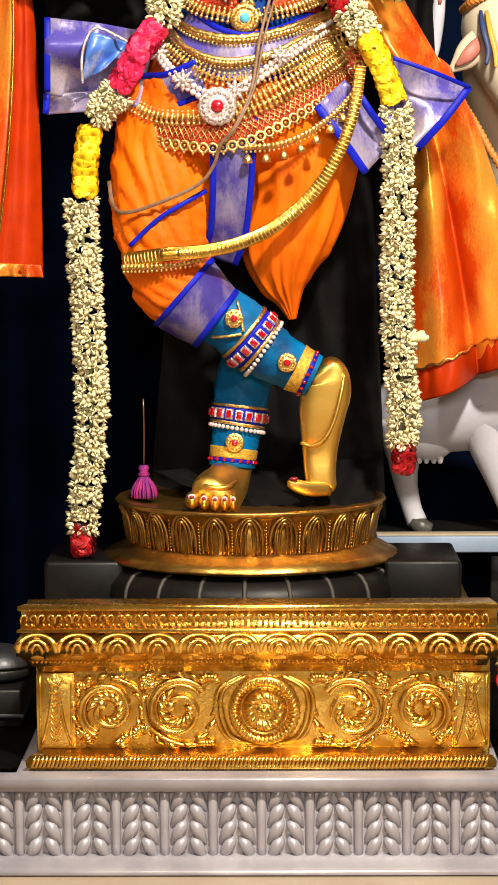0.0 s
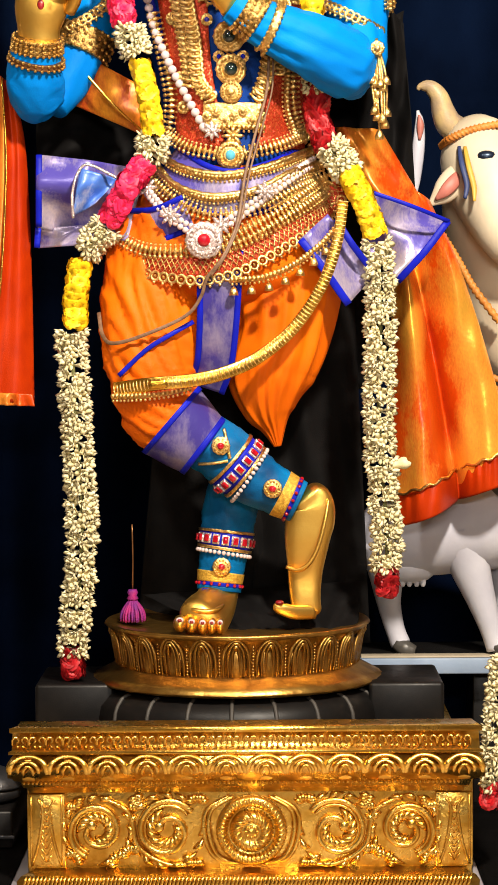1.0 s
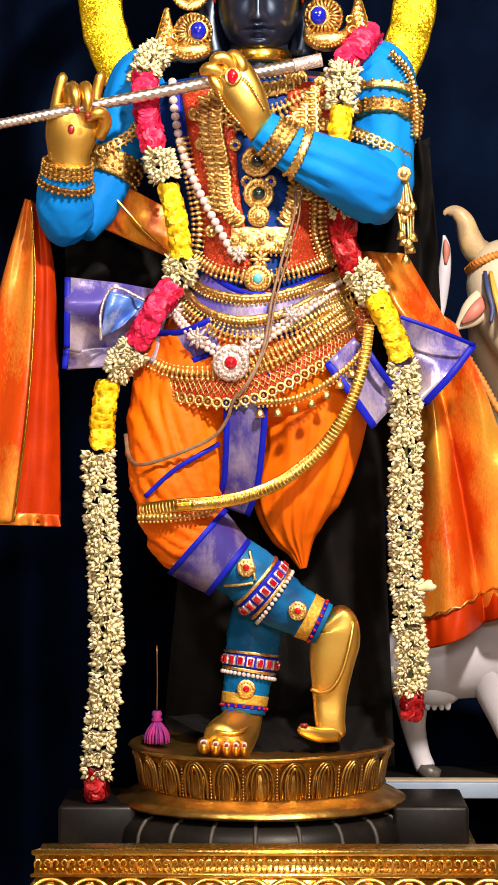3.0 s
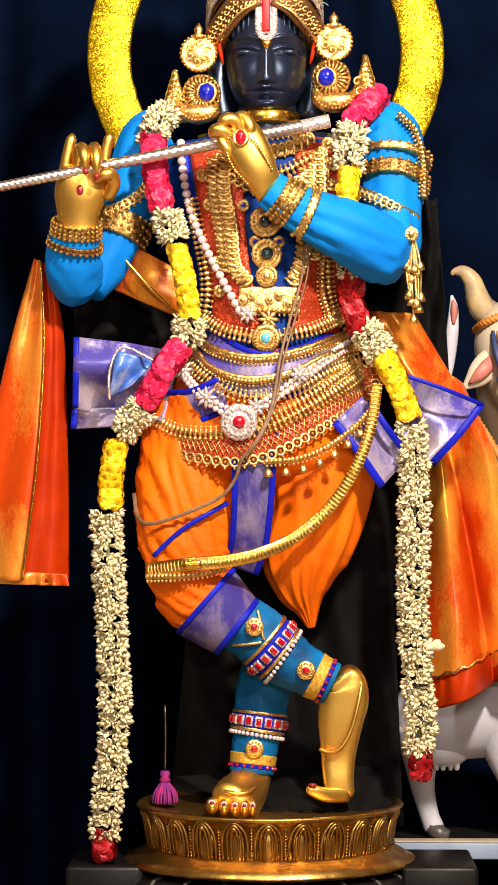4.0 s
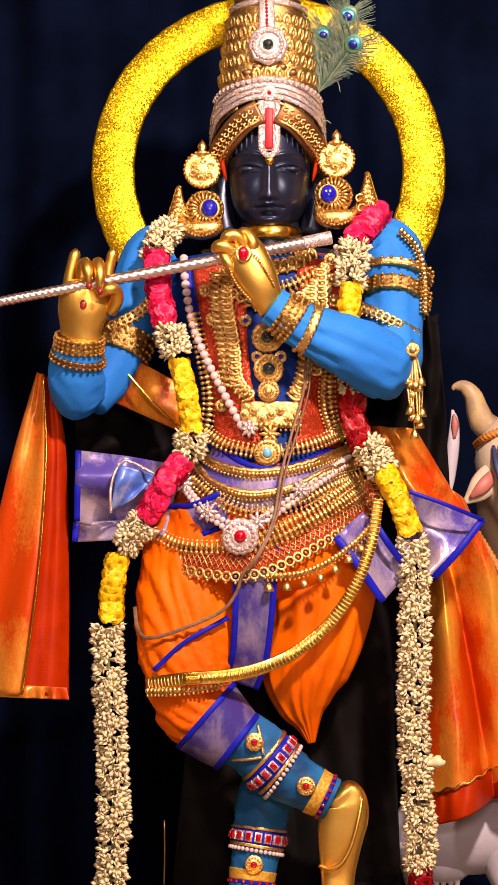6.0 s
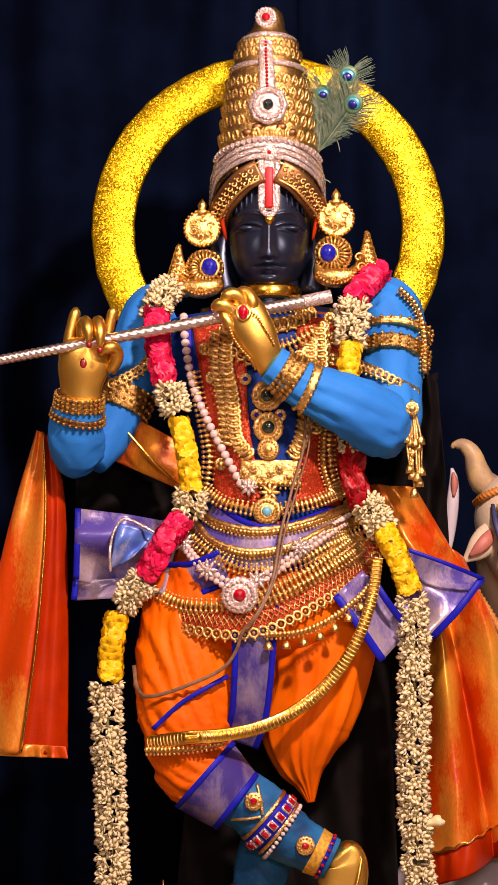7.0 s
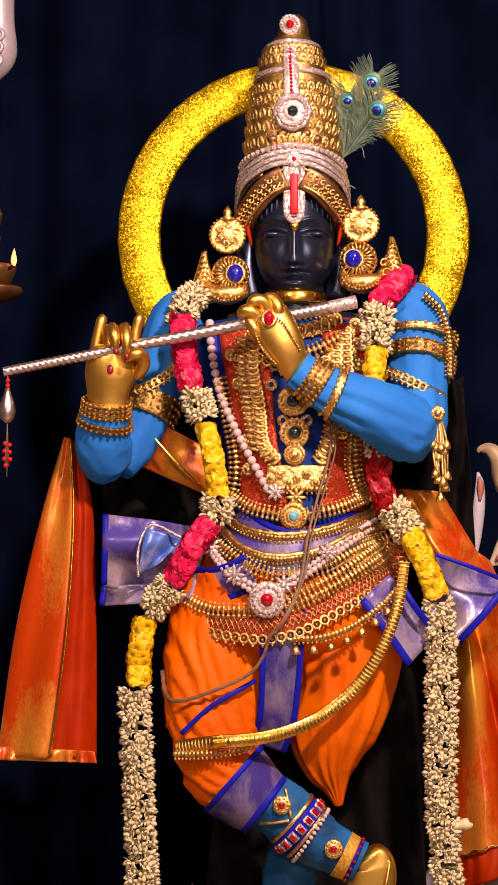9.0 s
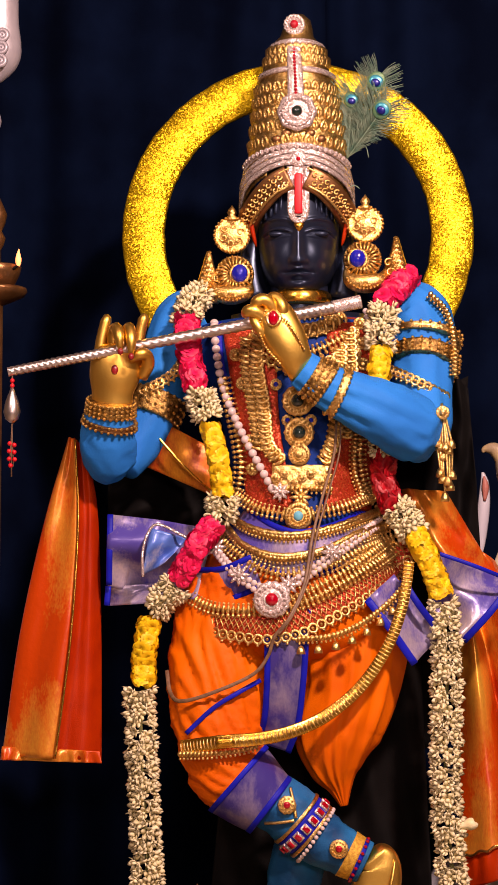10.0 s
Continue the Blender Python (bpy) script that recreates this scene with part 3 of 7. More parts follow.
pieces("bead", bead_mesh(0.004, GOLD_PLATE, seg=6), rosette, [Matrix.Translation((ROS[0] + 0.010 * math.cos(a), ROS[1] - 0.023, ROS[2] + 0.010 * math.sin(a))) for a in np.linspace(0, 2 * math.pi, 9)[:-1]])


def teardrop(a, mid, b, r):
    """One raised leaf from a over mid to b, thickest past its middle."""
    bm = bmesh.new()
    tube(bm, [(*a, r * 0.35), (*mid, r), (*b, r * 0.15)], 8, 6)
    return bm


def scroll(cx, cz, R, start, s):
    """A volute: a ridged band that winds inwards to a bulb, filled with curved leaf blades."""
    def spot(a, r, up):
        return (cx + r * math.cos(a), FY - up, cz + r * math.sin(a))

    bm = bmesh.new()
    for shrink, thick in ((1.0, 0.0062), (0.84, 0.0034)):
        pts = []
        for i in range(40):
            u = i / 39
            pts.append((*spot(start + s * 1.32 * 2 * math.pi * u, R * shrink * (1 - 0.70 * u ** 1.25), 0.003 + 0.006 * u), thick * (1 - 0.25 * u)))
        tube(bm, pts, 70, 7)
    end = spot(start + s * 1.32 * 2 * math.pi, R * 0.28, 0.008)
    blob(bm, end, (0.0105, 0.008, 0.0105), 10)
    band = part("scroll_relief", bm, GOLD_PLATE, ped)
    for i in range(11):
        a = start + s * (1.1 + 0.42 * i)
        part("leaf", teardrop(spot(a, R * (0.70 - 0.012 * i), 0.001), spot(a + s * 0.42, R * (0.56 - 0.018 * i), 0.008), spot(a + s * 1.0, R * (0.30 - 0.008 * i), 0.002), 0.0066), GOLD_PLATE, band)
    for i in range(13):
        a = start + s * (0.3 + 0.43 * i)
        part("leaf", teardrop(spot(a, R * 1.04, 0.001), spot(a + s * 0.16, R * 1.17, 0.006), spot(a + s * 0.42, R * 1.22, 0.001), 0.0056), GOLD_PLATE, band)


for s in (-1, 1):
    for dx, R, st, w in ((0.156, 0.057, 2.5, -1), (0.284, 0.053, -1.2, 1)):
        scroll(ROS[0] + s * dx, pm, R, st if s > 0 else math.pi - st, s * w)
    # the arm that holds the rosette and the vine that joins the volutes
    bm = bmesh.new()
    for off in (0.0, 0.009):
        tube(bm, [(ROS[0] + s * (0.040 - off), FY - 0.003, p_hi - 0.006, 0.0032), (ROS[0] + s * (0.083 - off), FY - 0.006, pm + 0.036, 0.0042), (ROS[0] + s * (0.086 - off), FY - 0.007, pm - 0.010, 0.0046), (ROS[0] + s * (0.068 - off), FY - 0.005, pm - 0.050, 0.004), (ROS[0] + s * (0.030 - off), FY - 0.003, p_lo + 0.006, 0.002)], 28, 7)
    tube(bm, [(ROS[0] + s * 0.092, FY - 0.003, p_lo + 0.012, 0.003), (ROS[0] + s * 0.150, FY - 0.005, p_lo + 0.005, 0.0042), (ROS[0] + s * 0.208, FY - 0.006, pm - 0.030, 0.0046), (ROS[0] + s * 0.226, FY - 0.006, pm + 0.034, 0.0046), (ROS[0] + s * 0.280, FY - 0.004, p_hi - 0.006, 0.003)], 30, 7)
    part("stalk_relief", bm, GOLD_PLATE, ped)
    # leaf fans in the corners
    for fx, fz, turn, n in ((0.100, p_hi - 0.020, 1.57, 7), (0.105, p_lo + 0.018, -1.2, 7), (0.220, p_hi - 0.012, 3.6, 7), (0.222, p_lo + 0.022, 1.2, 7), (0.205, p_hi - 0.010, 5.4, 5), (0.245, p_lo + 0.008, 0.3, 5), (0.330, p_hi - 0.012, 4.2, 6), (0.332, p_lo + 0.012, 2.2, 6)):
        for j in range(n):
            a = turn + 0.42 * (j - (n - 1) / 2)
            c = Vector((ROS[0] + s * fx, FY, fz))
            d = Vector((s * math.cos(a), 0, math.sin(a)))
            q = c + d * 0.023
            q.z = min(max(q.z, p_lo + 0.002), p_hi - 0.002)
            part("leaf", teardrop(c + d * 0.003, c.lerp(q, 0.62) + Vector((0, -0.005, 0)), q, 0.0060), GOLD_PLATE, ped)

# ---- dark stone block with a round ribbed base ----
S0 = g_top
stone = thing("stone_base", "dark granite base with square shoulders and a round ribbed foot", "stone base", (-0.03, 0, g_bot))
SB = 0.655     # the dark stone's shelf inside the gold casing
bm = bmesh.new()
box(bm, (GX0 + 0.062, GF + 0.080, g_bot + 0.001), (GX1 - 0.048, 0.40, SB), 0.004)
part("core", bm, STONE_GREY, stone)
for x0, x1 in ((-0.446, -0.290), (0.205, 0.352)):
    bm = bmesh.new()
    box(bm, (x0, -0.14, SB + 0.001), (x1, 0.10, SB + 0.105), 0.008)
    part("block", bm, STONE_GREY, stone)
LC = Vector((-0.052, 0.0, 0))
FOOT = [(0.282, 0.282, -0.0725), (0.298, 0.298, -0.058), (0.304, 0.304, -0.036), (0.300, 0.300, -0.012), (0.284, 0.284, 0.010), (0.25, 0.25, 0.0205)]
bm = bmesh.new()
loft(bm, [(LC.x, LC.y, S0 + h, a, b) for a, b, h in FOOT], 72)
part("round_foot", bm, STONE_GREY, stone)
for i in range(22):
    a = math.pi * 2 * (i + 0.4) / 22
    bm = bmesh.new()
    tube(bm, [(LC.x + ra * math.cos(a), LC.y + rb * math.sin(a), S0 + h, 0.0042) for ra, rb, h in FOOT], 10, 6)
    part("rib", bm, STONE_LINE, stone)

# added black sheets that stand for the darkness behind the plinth's carved front
for k, (x0, x1, y0, y1, z) in enumerate(((PX0 + 0.01, GX0 - 0.0, PF + 0.045, 0.58, zt + 0.0006), (GX1 + 0.0, PX1 - 0.01, PF + 0.045, 0.58, zt + 0.0006))):
    bm = bmesh.new()

    def spread(u, v, q=(x0, x1, y0, y1, z), k=k):
        return (q[0] + (q[1] - q[0]) * u, q[2] + (q[3] - q[2]) * v, q[4] + 0.0012 + 0.0012 * noise.noise((u * 9, v * 9, k)))
    g = [[bm.verts.new(spread(i / 24, j / 24)) for j in range(25)] for i in range(25)]
    for i in range(24):
        for j in range(24):
            bm.faces.new((g[i][j], g[i + 1][j], g[i + 1][j + 1], g[i][j + 1]))
    bmesh.ops.solidify(bm, geom=bm.faces[:], thickness=-0.0012)
    solo("dark_cover", bm, BLACK_CLOTH, "added black sheet that keeps the plinth top dark", "cloth")

# ---- brass lotus ring ----
L0 = S0 + 0.021
lotus = thing("lotus_base", "aged brass lotus ring with upright petals under the statue", "lotus base", (LC.x, LC.y, L0))
bm = bmesh.new()
turned(bm, (LC.x, LC.y, L0), [(0.245, 0.0), (0.288, 0.004), (0.290, 0.010), (0.268, 0.022), (0.246, 0.034), (0.238, 0.04)], 96, lambda u, an: 1 + 0.006 * math.cos(an * 40) * (1 if 0.1 < u < 0.5 else 0))
part("flange", bm, BRASS, lotus)
bm = bmesh.new()
turned(bm, (LC.x, LC.y, L0 + 0.034), [(0.236, 0), (0.238, 0.03), (0.246, 0.055), (0.254, 0.072), (0.266, 0.081), (0.262, 0.086), (0.24, 0.08), (0.20, 0.074), (0.01, 0.074)], 96)
part("bowl", bm, BRASS, lotus)
bm = bmesh.new()
for R_, h in ((0.024, 1.0), (0.015, 0.86), (0.007, 0.7)):
    tube(bm, [(-R_, -0.002, -0.034, 0.002), (-R_ * 1.05, -0.006, -0.004, 0.0032), (-R_ * 0.8, -0.011, 0.022 * h, 0.0032), (0, -0.017, 0.038 * h, 0.003), (R_ * 0.8, -0.011, 0.022 * h, 0.0032), (R_ * 1.05, -0.006, -0.004, 0.0032), (R_, -0.002, -0.034, 0.002)], 18, 6)
blob(bm, (0, 0.000, -0.006), (0.021, 0.0065, 0.034), 12)
LOTUS_ME = mesh_of(bm, BRASS)
mats_p, mats_b = [], []
for i in range(24):
    a = 2 * math.pi * i / 24
    for lst, off in ((mats_p, 0), (mats_b, math.pi / 24)):
        lst.append(Matrix.Translation((LC.x, LC.y, L0 + 0.072)) @ Matrix.Rotation(a + off, 4, "Z") @ Matrix.Translation((0, -0.24, 0)))
pieces("petal", LOTUS_ME, lotus, mats_p)
pieces("bead", bead_mesh(0.0028, BRASS, seg=6), lotus, [m @ Matrix.Translation((0, -0.003 - 0.0006 * j, -0.032 + 0.0062 * j)) for m in mats_b for j in range(12)])
STAND = L0 + 0.034 + 0.0745

# ---- black cloth behind the legs ----
drape = thing("black_drape", "creased black cotton cloth draped behind the statue's legs", "drape", (0, 0.1, STAND))


def folds(k, deep=0.02):
    return lambda u, v: deep * (math.sin(u * 14 + 3 * math.sin(v * 4 + k)) * 0.6 + math.sin(u * 6 - v * 5 + k) * 0.5 + noise.noise((u * 4 + k, v * 5, k)) * 0.8)


for k, (a, b, c, d) in enumerate((
        ((-0.208, 0.140, 1.854), (0.295, 0.160, 2.094), (0.229, 0.160, 1.321), (-0.269, 0.160, 1.325)),
        ((0.021, 0.130, 1.520), (0.190, 0.130, 1.540), (0.221, 0.140, 0.799), (-0.029, 0.100, 0.806)),
        ((-0.200, 0.150, 1.480), (0.033, 0.140, 1.500), (0.041, 0.120, 0.808), (-0.262, 0.150, 0.812)),
        ((-0.448, 0.060, 1.916), (-0.172, 0.080, 1.919), (-0.182, 0.100, 1.758), (-0.455, 0.100, 1.756)),
        ((0.208, 0.050, 2.127), (0.289, 0.050, 2.058), (0.316, 0.100, 1.713), (0.192, 0.100, 1.739)))):
    bm = bmesh.new()
    sheet(bm, quad(a, b, c, d, folds(k)), 40, 40, 0.003)
    part("fold", bm, BLACK_CLOTH, drape)
bm = bmesh.new()   # crumpled cloth on the lotus ring
sheet(bm, quad((-0.247, 0.100, 0.906), (0.203, 0.100, 0.932), (0.183, -0.100, 0.843), (-0.049, -0.120, 0.845), lambda u, v: 0.02 * noise.noise((u * 9, v * 5, 2)) + 0.008 * math.sin(u * 40 + v * 9)), 50, 16, 0.003)
part("crumpled_hem", bm, BLACK_CLOTH, drape)

# ---- the statue: one plain shape ----
PXM = 0.00112
statue_bm = bmesh.new()
FC = -0.0565


def bump2(x, z, cx, cz, sx, sz):
    return math.exp(-((x - cx) / sx) ** 2 - ((z - cz) / sz) ** 2)


def carving(x, z):
    """How far the face stands out at x from its middle line and height z."""
    a = abs(x)
    k = min(max((2.392 - z) / 0.100, 0), 1)
    d = (0.004 + 0.019 * k ** 1.3) * math.exp(-(x / (0.0075 + 0.004 * k)) ** 2) if 2.284 < z < 2.400 else 0.0
    if z <= 2.292:
        d *= max(0, (z - 2.284) / 0.008)
    d += 0.009 * bump2(a, z, 0.0125, 2.297, 0.007, 0.008)
    d -= 0.0115 * bump2(a, z, 0.040, 2.354, 0.028, 0.016)
    d += 0.0095 * bump2(a, z, 0.043, 2.355, 0.021, 0.0095)
    lid = 2.3625 - 9 * (a - 0.043) ** 2
    low = 2.3460 + 5 * (a - 0.043) ** 2
    brow = 2.3830 - 6.5 * (a - 0.046) ** 2
    if 0.012 < a < 0.078:
        f = math.sin(math.pi * (a - 0.012) / 0.066) ** 0.6
        d += f * (0.0075 * math.exp(-((z - lid) / 0.0022) ** 2) + 0.0026 * math.exp(-((z - low) / 0.0020) ** 2) + 0.0062 * math.exp(-((z - brow) / 0.0032) ** 2))
        d -= f * (0.0050 * math.exp(-((z - lid + 0.0046) / 0.0022) ** 2) + 0.002 * math.exp(-((z - lid - 0.0052) / 0.0024) ** 2))
    d += 0.0075 * bump2(a, z, 0.042, 2.302, 0.024, 0.026)
    d += 0.0095 * bump2(x, z, 0, 2.2815, 0.0165, 0.0042) + 0.0035 * bump2(a, z, 0.008, 2.2840, 0.007, 0.003)
    d += 0.0110 * bump2(x, z, 0, 2.2695, 0.0140, 0.0050) - 0.0060 * bump2(x, z, 0, 2.2755, 0.0240, 0.0018)
    d -= 0.0050 * bump2(x, z, 0, 2.2600, 0.016, 0.0038) + 0.003 * bump2(a, z, 0.027, 2.276, 0.006, 0.006)
    return d + 0.0085 * bump2(x, z, 0, 2.2490, 0.019, 0.0085)


HEAD = [(2.492, 0.064, 0.082), (2.461, 0.074, 0.090), (2.426, 0.080, 0.096), (2.385, 0.082, 0.098), (2.350, 0.082, 0.097), (2.315, 0.079, 0.094), (2.289, 0.073, 0.089), (2.270, 0.064, 0.082), (2.255, 0.052, 0.072), (2.244, 0.038, 0.058), (2.238, 0.016, 0.036)]
rings_ = []
for z_, a_, b_ in smooth(HEAD, 170):
    ring_ = []
    for k_ in range(220):
        an_ = 2 * math.pi * k_ / 220
        x_, y_ = a_ * math.cos(an_), b_ * math.sin(an_)
        if y_ < 0:
            y_ -= carving(x_, z_) * min(1, -y_ / (0.45 * b_))
        ring_.append(statue_bm.verts.new((FC + x_, y_ - 0.002, z_)))
    rings_.append(ring_)
rim(statue_bm, rings_)
neck = (-0.056, 0.010, 2.242)
loft(statue_bm, [(neck[0], 0.01, neck[2] + 0.05, 0.055, 0.055), (neck[0], 0.01, neck[2] - 0.02, 0.062, 0.06), (neck[0], 0.01, neck[2] - 0.06, 0.085, 0.07)], 28)
for e in (-1, 1):       # the dark glass of the half-closed eyes
    blob(statue_bm, (FC + e * 0.043, -0.0785, 2.3530), (0.0185, 0.0105, 0.0066), 14, idx=0)
# carved curls of hair under the crown
for s in (-1, 1):
    for j in range(6):
        x = 461 + s * (22 + 9 * j)
        p, q = Vector((-0.056, -0.094, 2.448)), Vector((-0.056, -0.094, 2.398))
        dx = (x - 461) * PXM
        yy = 0.014 * (j / 4) ** 2 * 1.8
        tube(statue_bm, [(p.x + dx, p.y + yy + 0.006, p.z, 0.0040), (q.x + dx * 1.02, q.y + yy + 0.005, q.z + 0.010 - 0.004 * j, 0.0038), (q.x + dx * 1.02, q.y + yy + 0.009, q.z + 0.006 - 0.004 * j, 0.002)], 10, 8)
# long dark hair behind the ears
for s in (-1, 1):
    c = Vector((-0.057, 0.030, 2.286))
    tube(statue_bm, [(c.x + s * 0.085, 0.03, c.z + 0.10, 0.02), (c.x + s * 0.098, 0.02, c.z + 0.02, 0.026), (c.x + s * 0.088, 0.02, c.z - 0.05, 0.03)], 12, 10)
# fingers that hold the flute: raised first and little fingers, two curled ones, thumb
G = 1


def finger(pts, r=0.0105):
    tube(statue_bm, [(*p, r * k) for p, k in zip(pts, (1.1, 1.05, 1.0, 0.95, 0.4)[-len(pts):])], 16, 10, idx=G)


tube(statue_bm, [(*(-0.421, -0.160, 1.998), 0.040), (*(-0.421, -0.165, 2.023), 0.041), (*(-0.417, -0.170, 2.056), 0.050), (*(-0.410, -0.170, 2.089), 0.052), (*(-0.406, -0.165, 2.112), 0.044), (*(-0.407, -0.160, 2.127), 0.02)], 18, 18, 0.5, idx=G)
finger([(-0.447, -0.165, 2.084), (-0.444, -0.170, 2.119), (-0.438, -0.172, 2.148), (-0.433, -0.172, 2.168), (-0.433, -0.170, 2.178)], 0.0112)
finger([(-0.368, -0.160, 2.091), (-0.370, -0.165, 2.120), (-0.365, -0.168, 2.149), (-0.360, -0.170, 2.170), (-0.360, -0.170, 2.180)], 0.0108)
finger([(-0.421, -0.165, 2.112), (-0.417, -0.185, 2.140), (-0.410, -0.205, 2.146), (-0.403, -0.222, 2.127), (-0.401, -0.222, 2.101)], 0.0118)
finger([(-0.392, -0.165, 2.112), (-0.390, -0.185, 2.140), (-0.385, -0.205, 2.146), (-0.380, -0.222, 2.121), (-0.380, -0.222, 2.092)], 0.0118)
finger([(-0.364, -0.170, 2.056), (-0.350, -0.185, 2.077), (-0.352, -0.200, 2.093), (-0.364, -0.210, 2.094), (-0.384, -0.205, 2.082)], 0.0125)
for p in ((-0.400, -0.232, 2.097), (-0.379, -0.232, 2.087)):
    blob(statue_bm, p, (0.006, 0.004, 0.007), 8, idx=3)
blob(statue_bm, (-0.414, -0.196, 2.066), (0.007, 0.003, 0.01), 8, idx=3)
# the other palm, bent over the flute before the throat
tube(statue_bm, [(*(-0.045, -0.215, 2.056), 0.030), (*(-0.058, -0.230, 2.078), 0.031), (*(-0.075, -0.235, 2.110), 0.039), (*(-0.092, -0.235, 2.141), 0.042), (*(-0.107, -0.230, 2.168), 0.040), (*(-0.119, -0.225, 2.186), 0.030), (*(-0.124, -0.220, 2.196), 0.012)], 20, 18, 0.55, idx=G)
finger([(-0.113, -0.235, 2.154), (-0.130, -0.245, 2.167), (-0.143, -0.250, 2.173), (-0.154, -0.245, 2.171), (-0.160, -0.235, 2.164)], 0.013)
finger([(-0.097, -0.235, 2.165), (-0.110, -0.245, 2.187), (-0.123, -0.250, 2.194), (-0.136, -0.250, 2.189), (-0.143, -0.240, 2.179)], 0.0125)
finger([(-0.086, -0.235, 2.159), (-0.086, -0.245, 2.179), (-0.095, -0.240, 2.196), (-0.106, -0.235, 2.200), (-0.117, -0.230, 2.192)], 0.012)
finger([(-0.113, -0.230, 2.121), (-0.124, -0.240, 2.131), (-0.134, -0.245, 2.143), (-0.141, -0.240, 2.158), (-0.145, -0.230, 2.170)], 0.0105)
# planted foot with five toes, and the crossed foot on its toe tip
tube(statue_bm, [(*(-0.085, -0.020, 0.947), 0.040), (*(-0.090, -0.030, 0.920), 0.040), (*(-0.098, -0.060, 0.901), 0.045), (*(-0.111, -0.100, 0.887), 0.050), (*(-0.121, -0.135, 0.878), 0.050), (*(-0.125, -0.150, 0.874), 0.03)], 20, 18, 0.75, idx=G)
for toe, r in (((-0.161, -0.160, 0.880), 0.0135), ((-0.138, -0.160, 0.877), 0.0112), ((-0.117, -0.160, 0.875), 0.0108), ((-0.099, -0.160, 0.875), 0.0102), ((-0.083, -0.160, 0.875), 0.0094)):
    p = Vector(toe)
    blob(statue_bm, p, (r, 0.026, 0.0165), 14, idx=G)
    blob(statue_bm, p + Vector((0, -0.0185, 0.0085)), (r * 0.62, 0.0075, 0.0060), 10, idx=5)
    blob(statue_bm, p + Vector((0, -0.0225, 0.0085)), (r * 0.40, 0.0055, 0.0036), 8, idx=3)
tube(statue_bm, [(-0.150, -0.120, 0.911, 0.0030), (-0.136, -0.148, 0.905, 0.0050), (-0.112, -0.155, 0.902, 0.0050), (-0.091, -0.145, 0.904, 0.0050), (-0.078, -0.110, 0.909, 0.0030)], 24, 10, idx=G)


def blocky(u, an):
    """Rounds the section to a soft square, as the carved foot has."""
    return 1 / (abs(math.cos(an)) ** 3.4 + abs(math.sin(an)) ** 3.4) ** (1 / 3.4)


tube(statue_bm, [(0.082, -0.100, 1.126, 0.0300), (0.094, -0.090, 1.108, 0.0440), (0.094, -0.085, 1.078, 0.0485), (0.088, -0.085, 1.040, 0.0450), (0.083, -0.085, 0.972, 0.0345), (0.083, -0.090, 0.921, 0.0300), (0.087, -0.090, 0.892, 0.0270), (0.088, -0.090, 0.881, 0.0100)], 44, 36, 0.62, blocky, idx=G)
tube(statue_bm, [(0.099, -0.095, 0.893, 0.0140), (0.062, -0.115, 0.895, 0.0140), (0.039, -0.125, 0.902, 0.0125), (0.024, -0.130, 0.908, 0.0085), (0.020, -0.130, 0.909, 0.0030)], 22, 18, 0.85, blocky, idx=G)
blob(statue_bm, (0.032, -0.139, 0.917), (0.009, 0.007, 0.0045), 8, idx=3)
tube(statue_bm, [(0.046, -0.112, 0.984, 0.0040), (0.066, -0.120, 0.978, 0.0045), (0.088, -0.124, 0.989, 0.0045), (0.107, -0.124, 1.022, 0.0040), (0.122, -0.122, 1.076, 0.0040), (0.129, -0.112, 1.116, 0.0030)], 30, 8, idx=G)
# plain dark body under the clothes
loft(statue_bm, [(*(-0.056, 0.020, 2.203), 0.14, 0.07), (*(-0.058, 0.020, 2.052), 0.13, 0.08), (*(-0.059, 0.020, 1.823), 0.10, 0.08), (*(-0.070, 0.020, 1.641), 0.15, 0.09), (*(-0.076, 0.020, 1.573), 0.14, 0.08)], 24)
solo("statue", statue_bm, [STONE_BLACK, SKIN_GOLD, GOLD, LAC, STONE_LINE, PEARL], "black stone deity statue with gilded feet on a lotus base", "statue")

# ---- blouse: torso and sleeves of sky blue velvet ----
TOR = [((-0.058, 0.000, 2.195), 0.085, 0.06), ((-0.057, 0.000, 2.186), 0.17, 0.082), ((-0.054, 0.000, 2.165), 0.225, 0.10), ((-0.054, 0.000, 2.096), 0.205, 0.115), ((-0.055, 0.000, 2.004), 0.165, 0.122), ((-0.057, 0.000, 1.913), 0.142, 0.125),
       ((-0.059, 0.000, 1.833), 0.132, 0.125), ((-0.060, 0.000, 1.765), 0.150, 0.135), ((-0.065, 0.000, 1.697), 0.185, 0.150), ((-0.070, 0.000, 1.629), 0.215, 0.165), ((-0.073, 0.000, 1.561), 0.225, 0.172), ((-0.075, 0.000, 1.505), 0.220, 0.172)]


def front(p, off=0.004):
    """The place on the body's front before p, lifted by off."""
    z = min(max(p[2], TOR[-1][0][2]), TOR[0][0][2])
    zs = [t[0][2] for t in TOR][::-1]
    cx = np.interp(z, zs, [t[0][0] for t in TOR][::-1])
    a = np.interp(z, zs, [t[1] for t in TOR][::-1])
    b = np.interp(z, zs, [t[2] for t in TOR][::-1])
    q = min(abs(p[0] - cx) / (a + off), 0.97)
    return Vector((p[0], -(b + off) * math.sqrt(1 - q * q) + 0.0, p[2]))


def worn(pts, off=0.004, n=24):
    """A smooth line through pts, laid on the body's front."""
    return [front(p, off) for p in smooth(pts, n)]


blouse = thing("blouse", "sky blue velvet blouse with close sleeves on the statue", "blouse", (0, 0, (-0.059, 0.000, 1.821)[2]))
bm = bmesh.new()
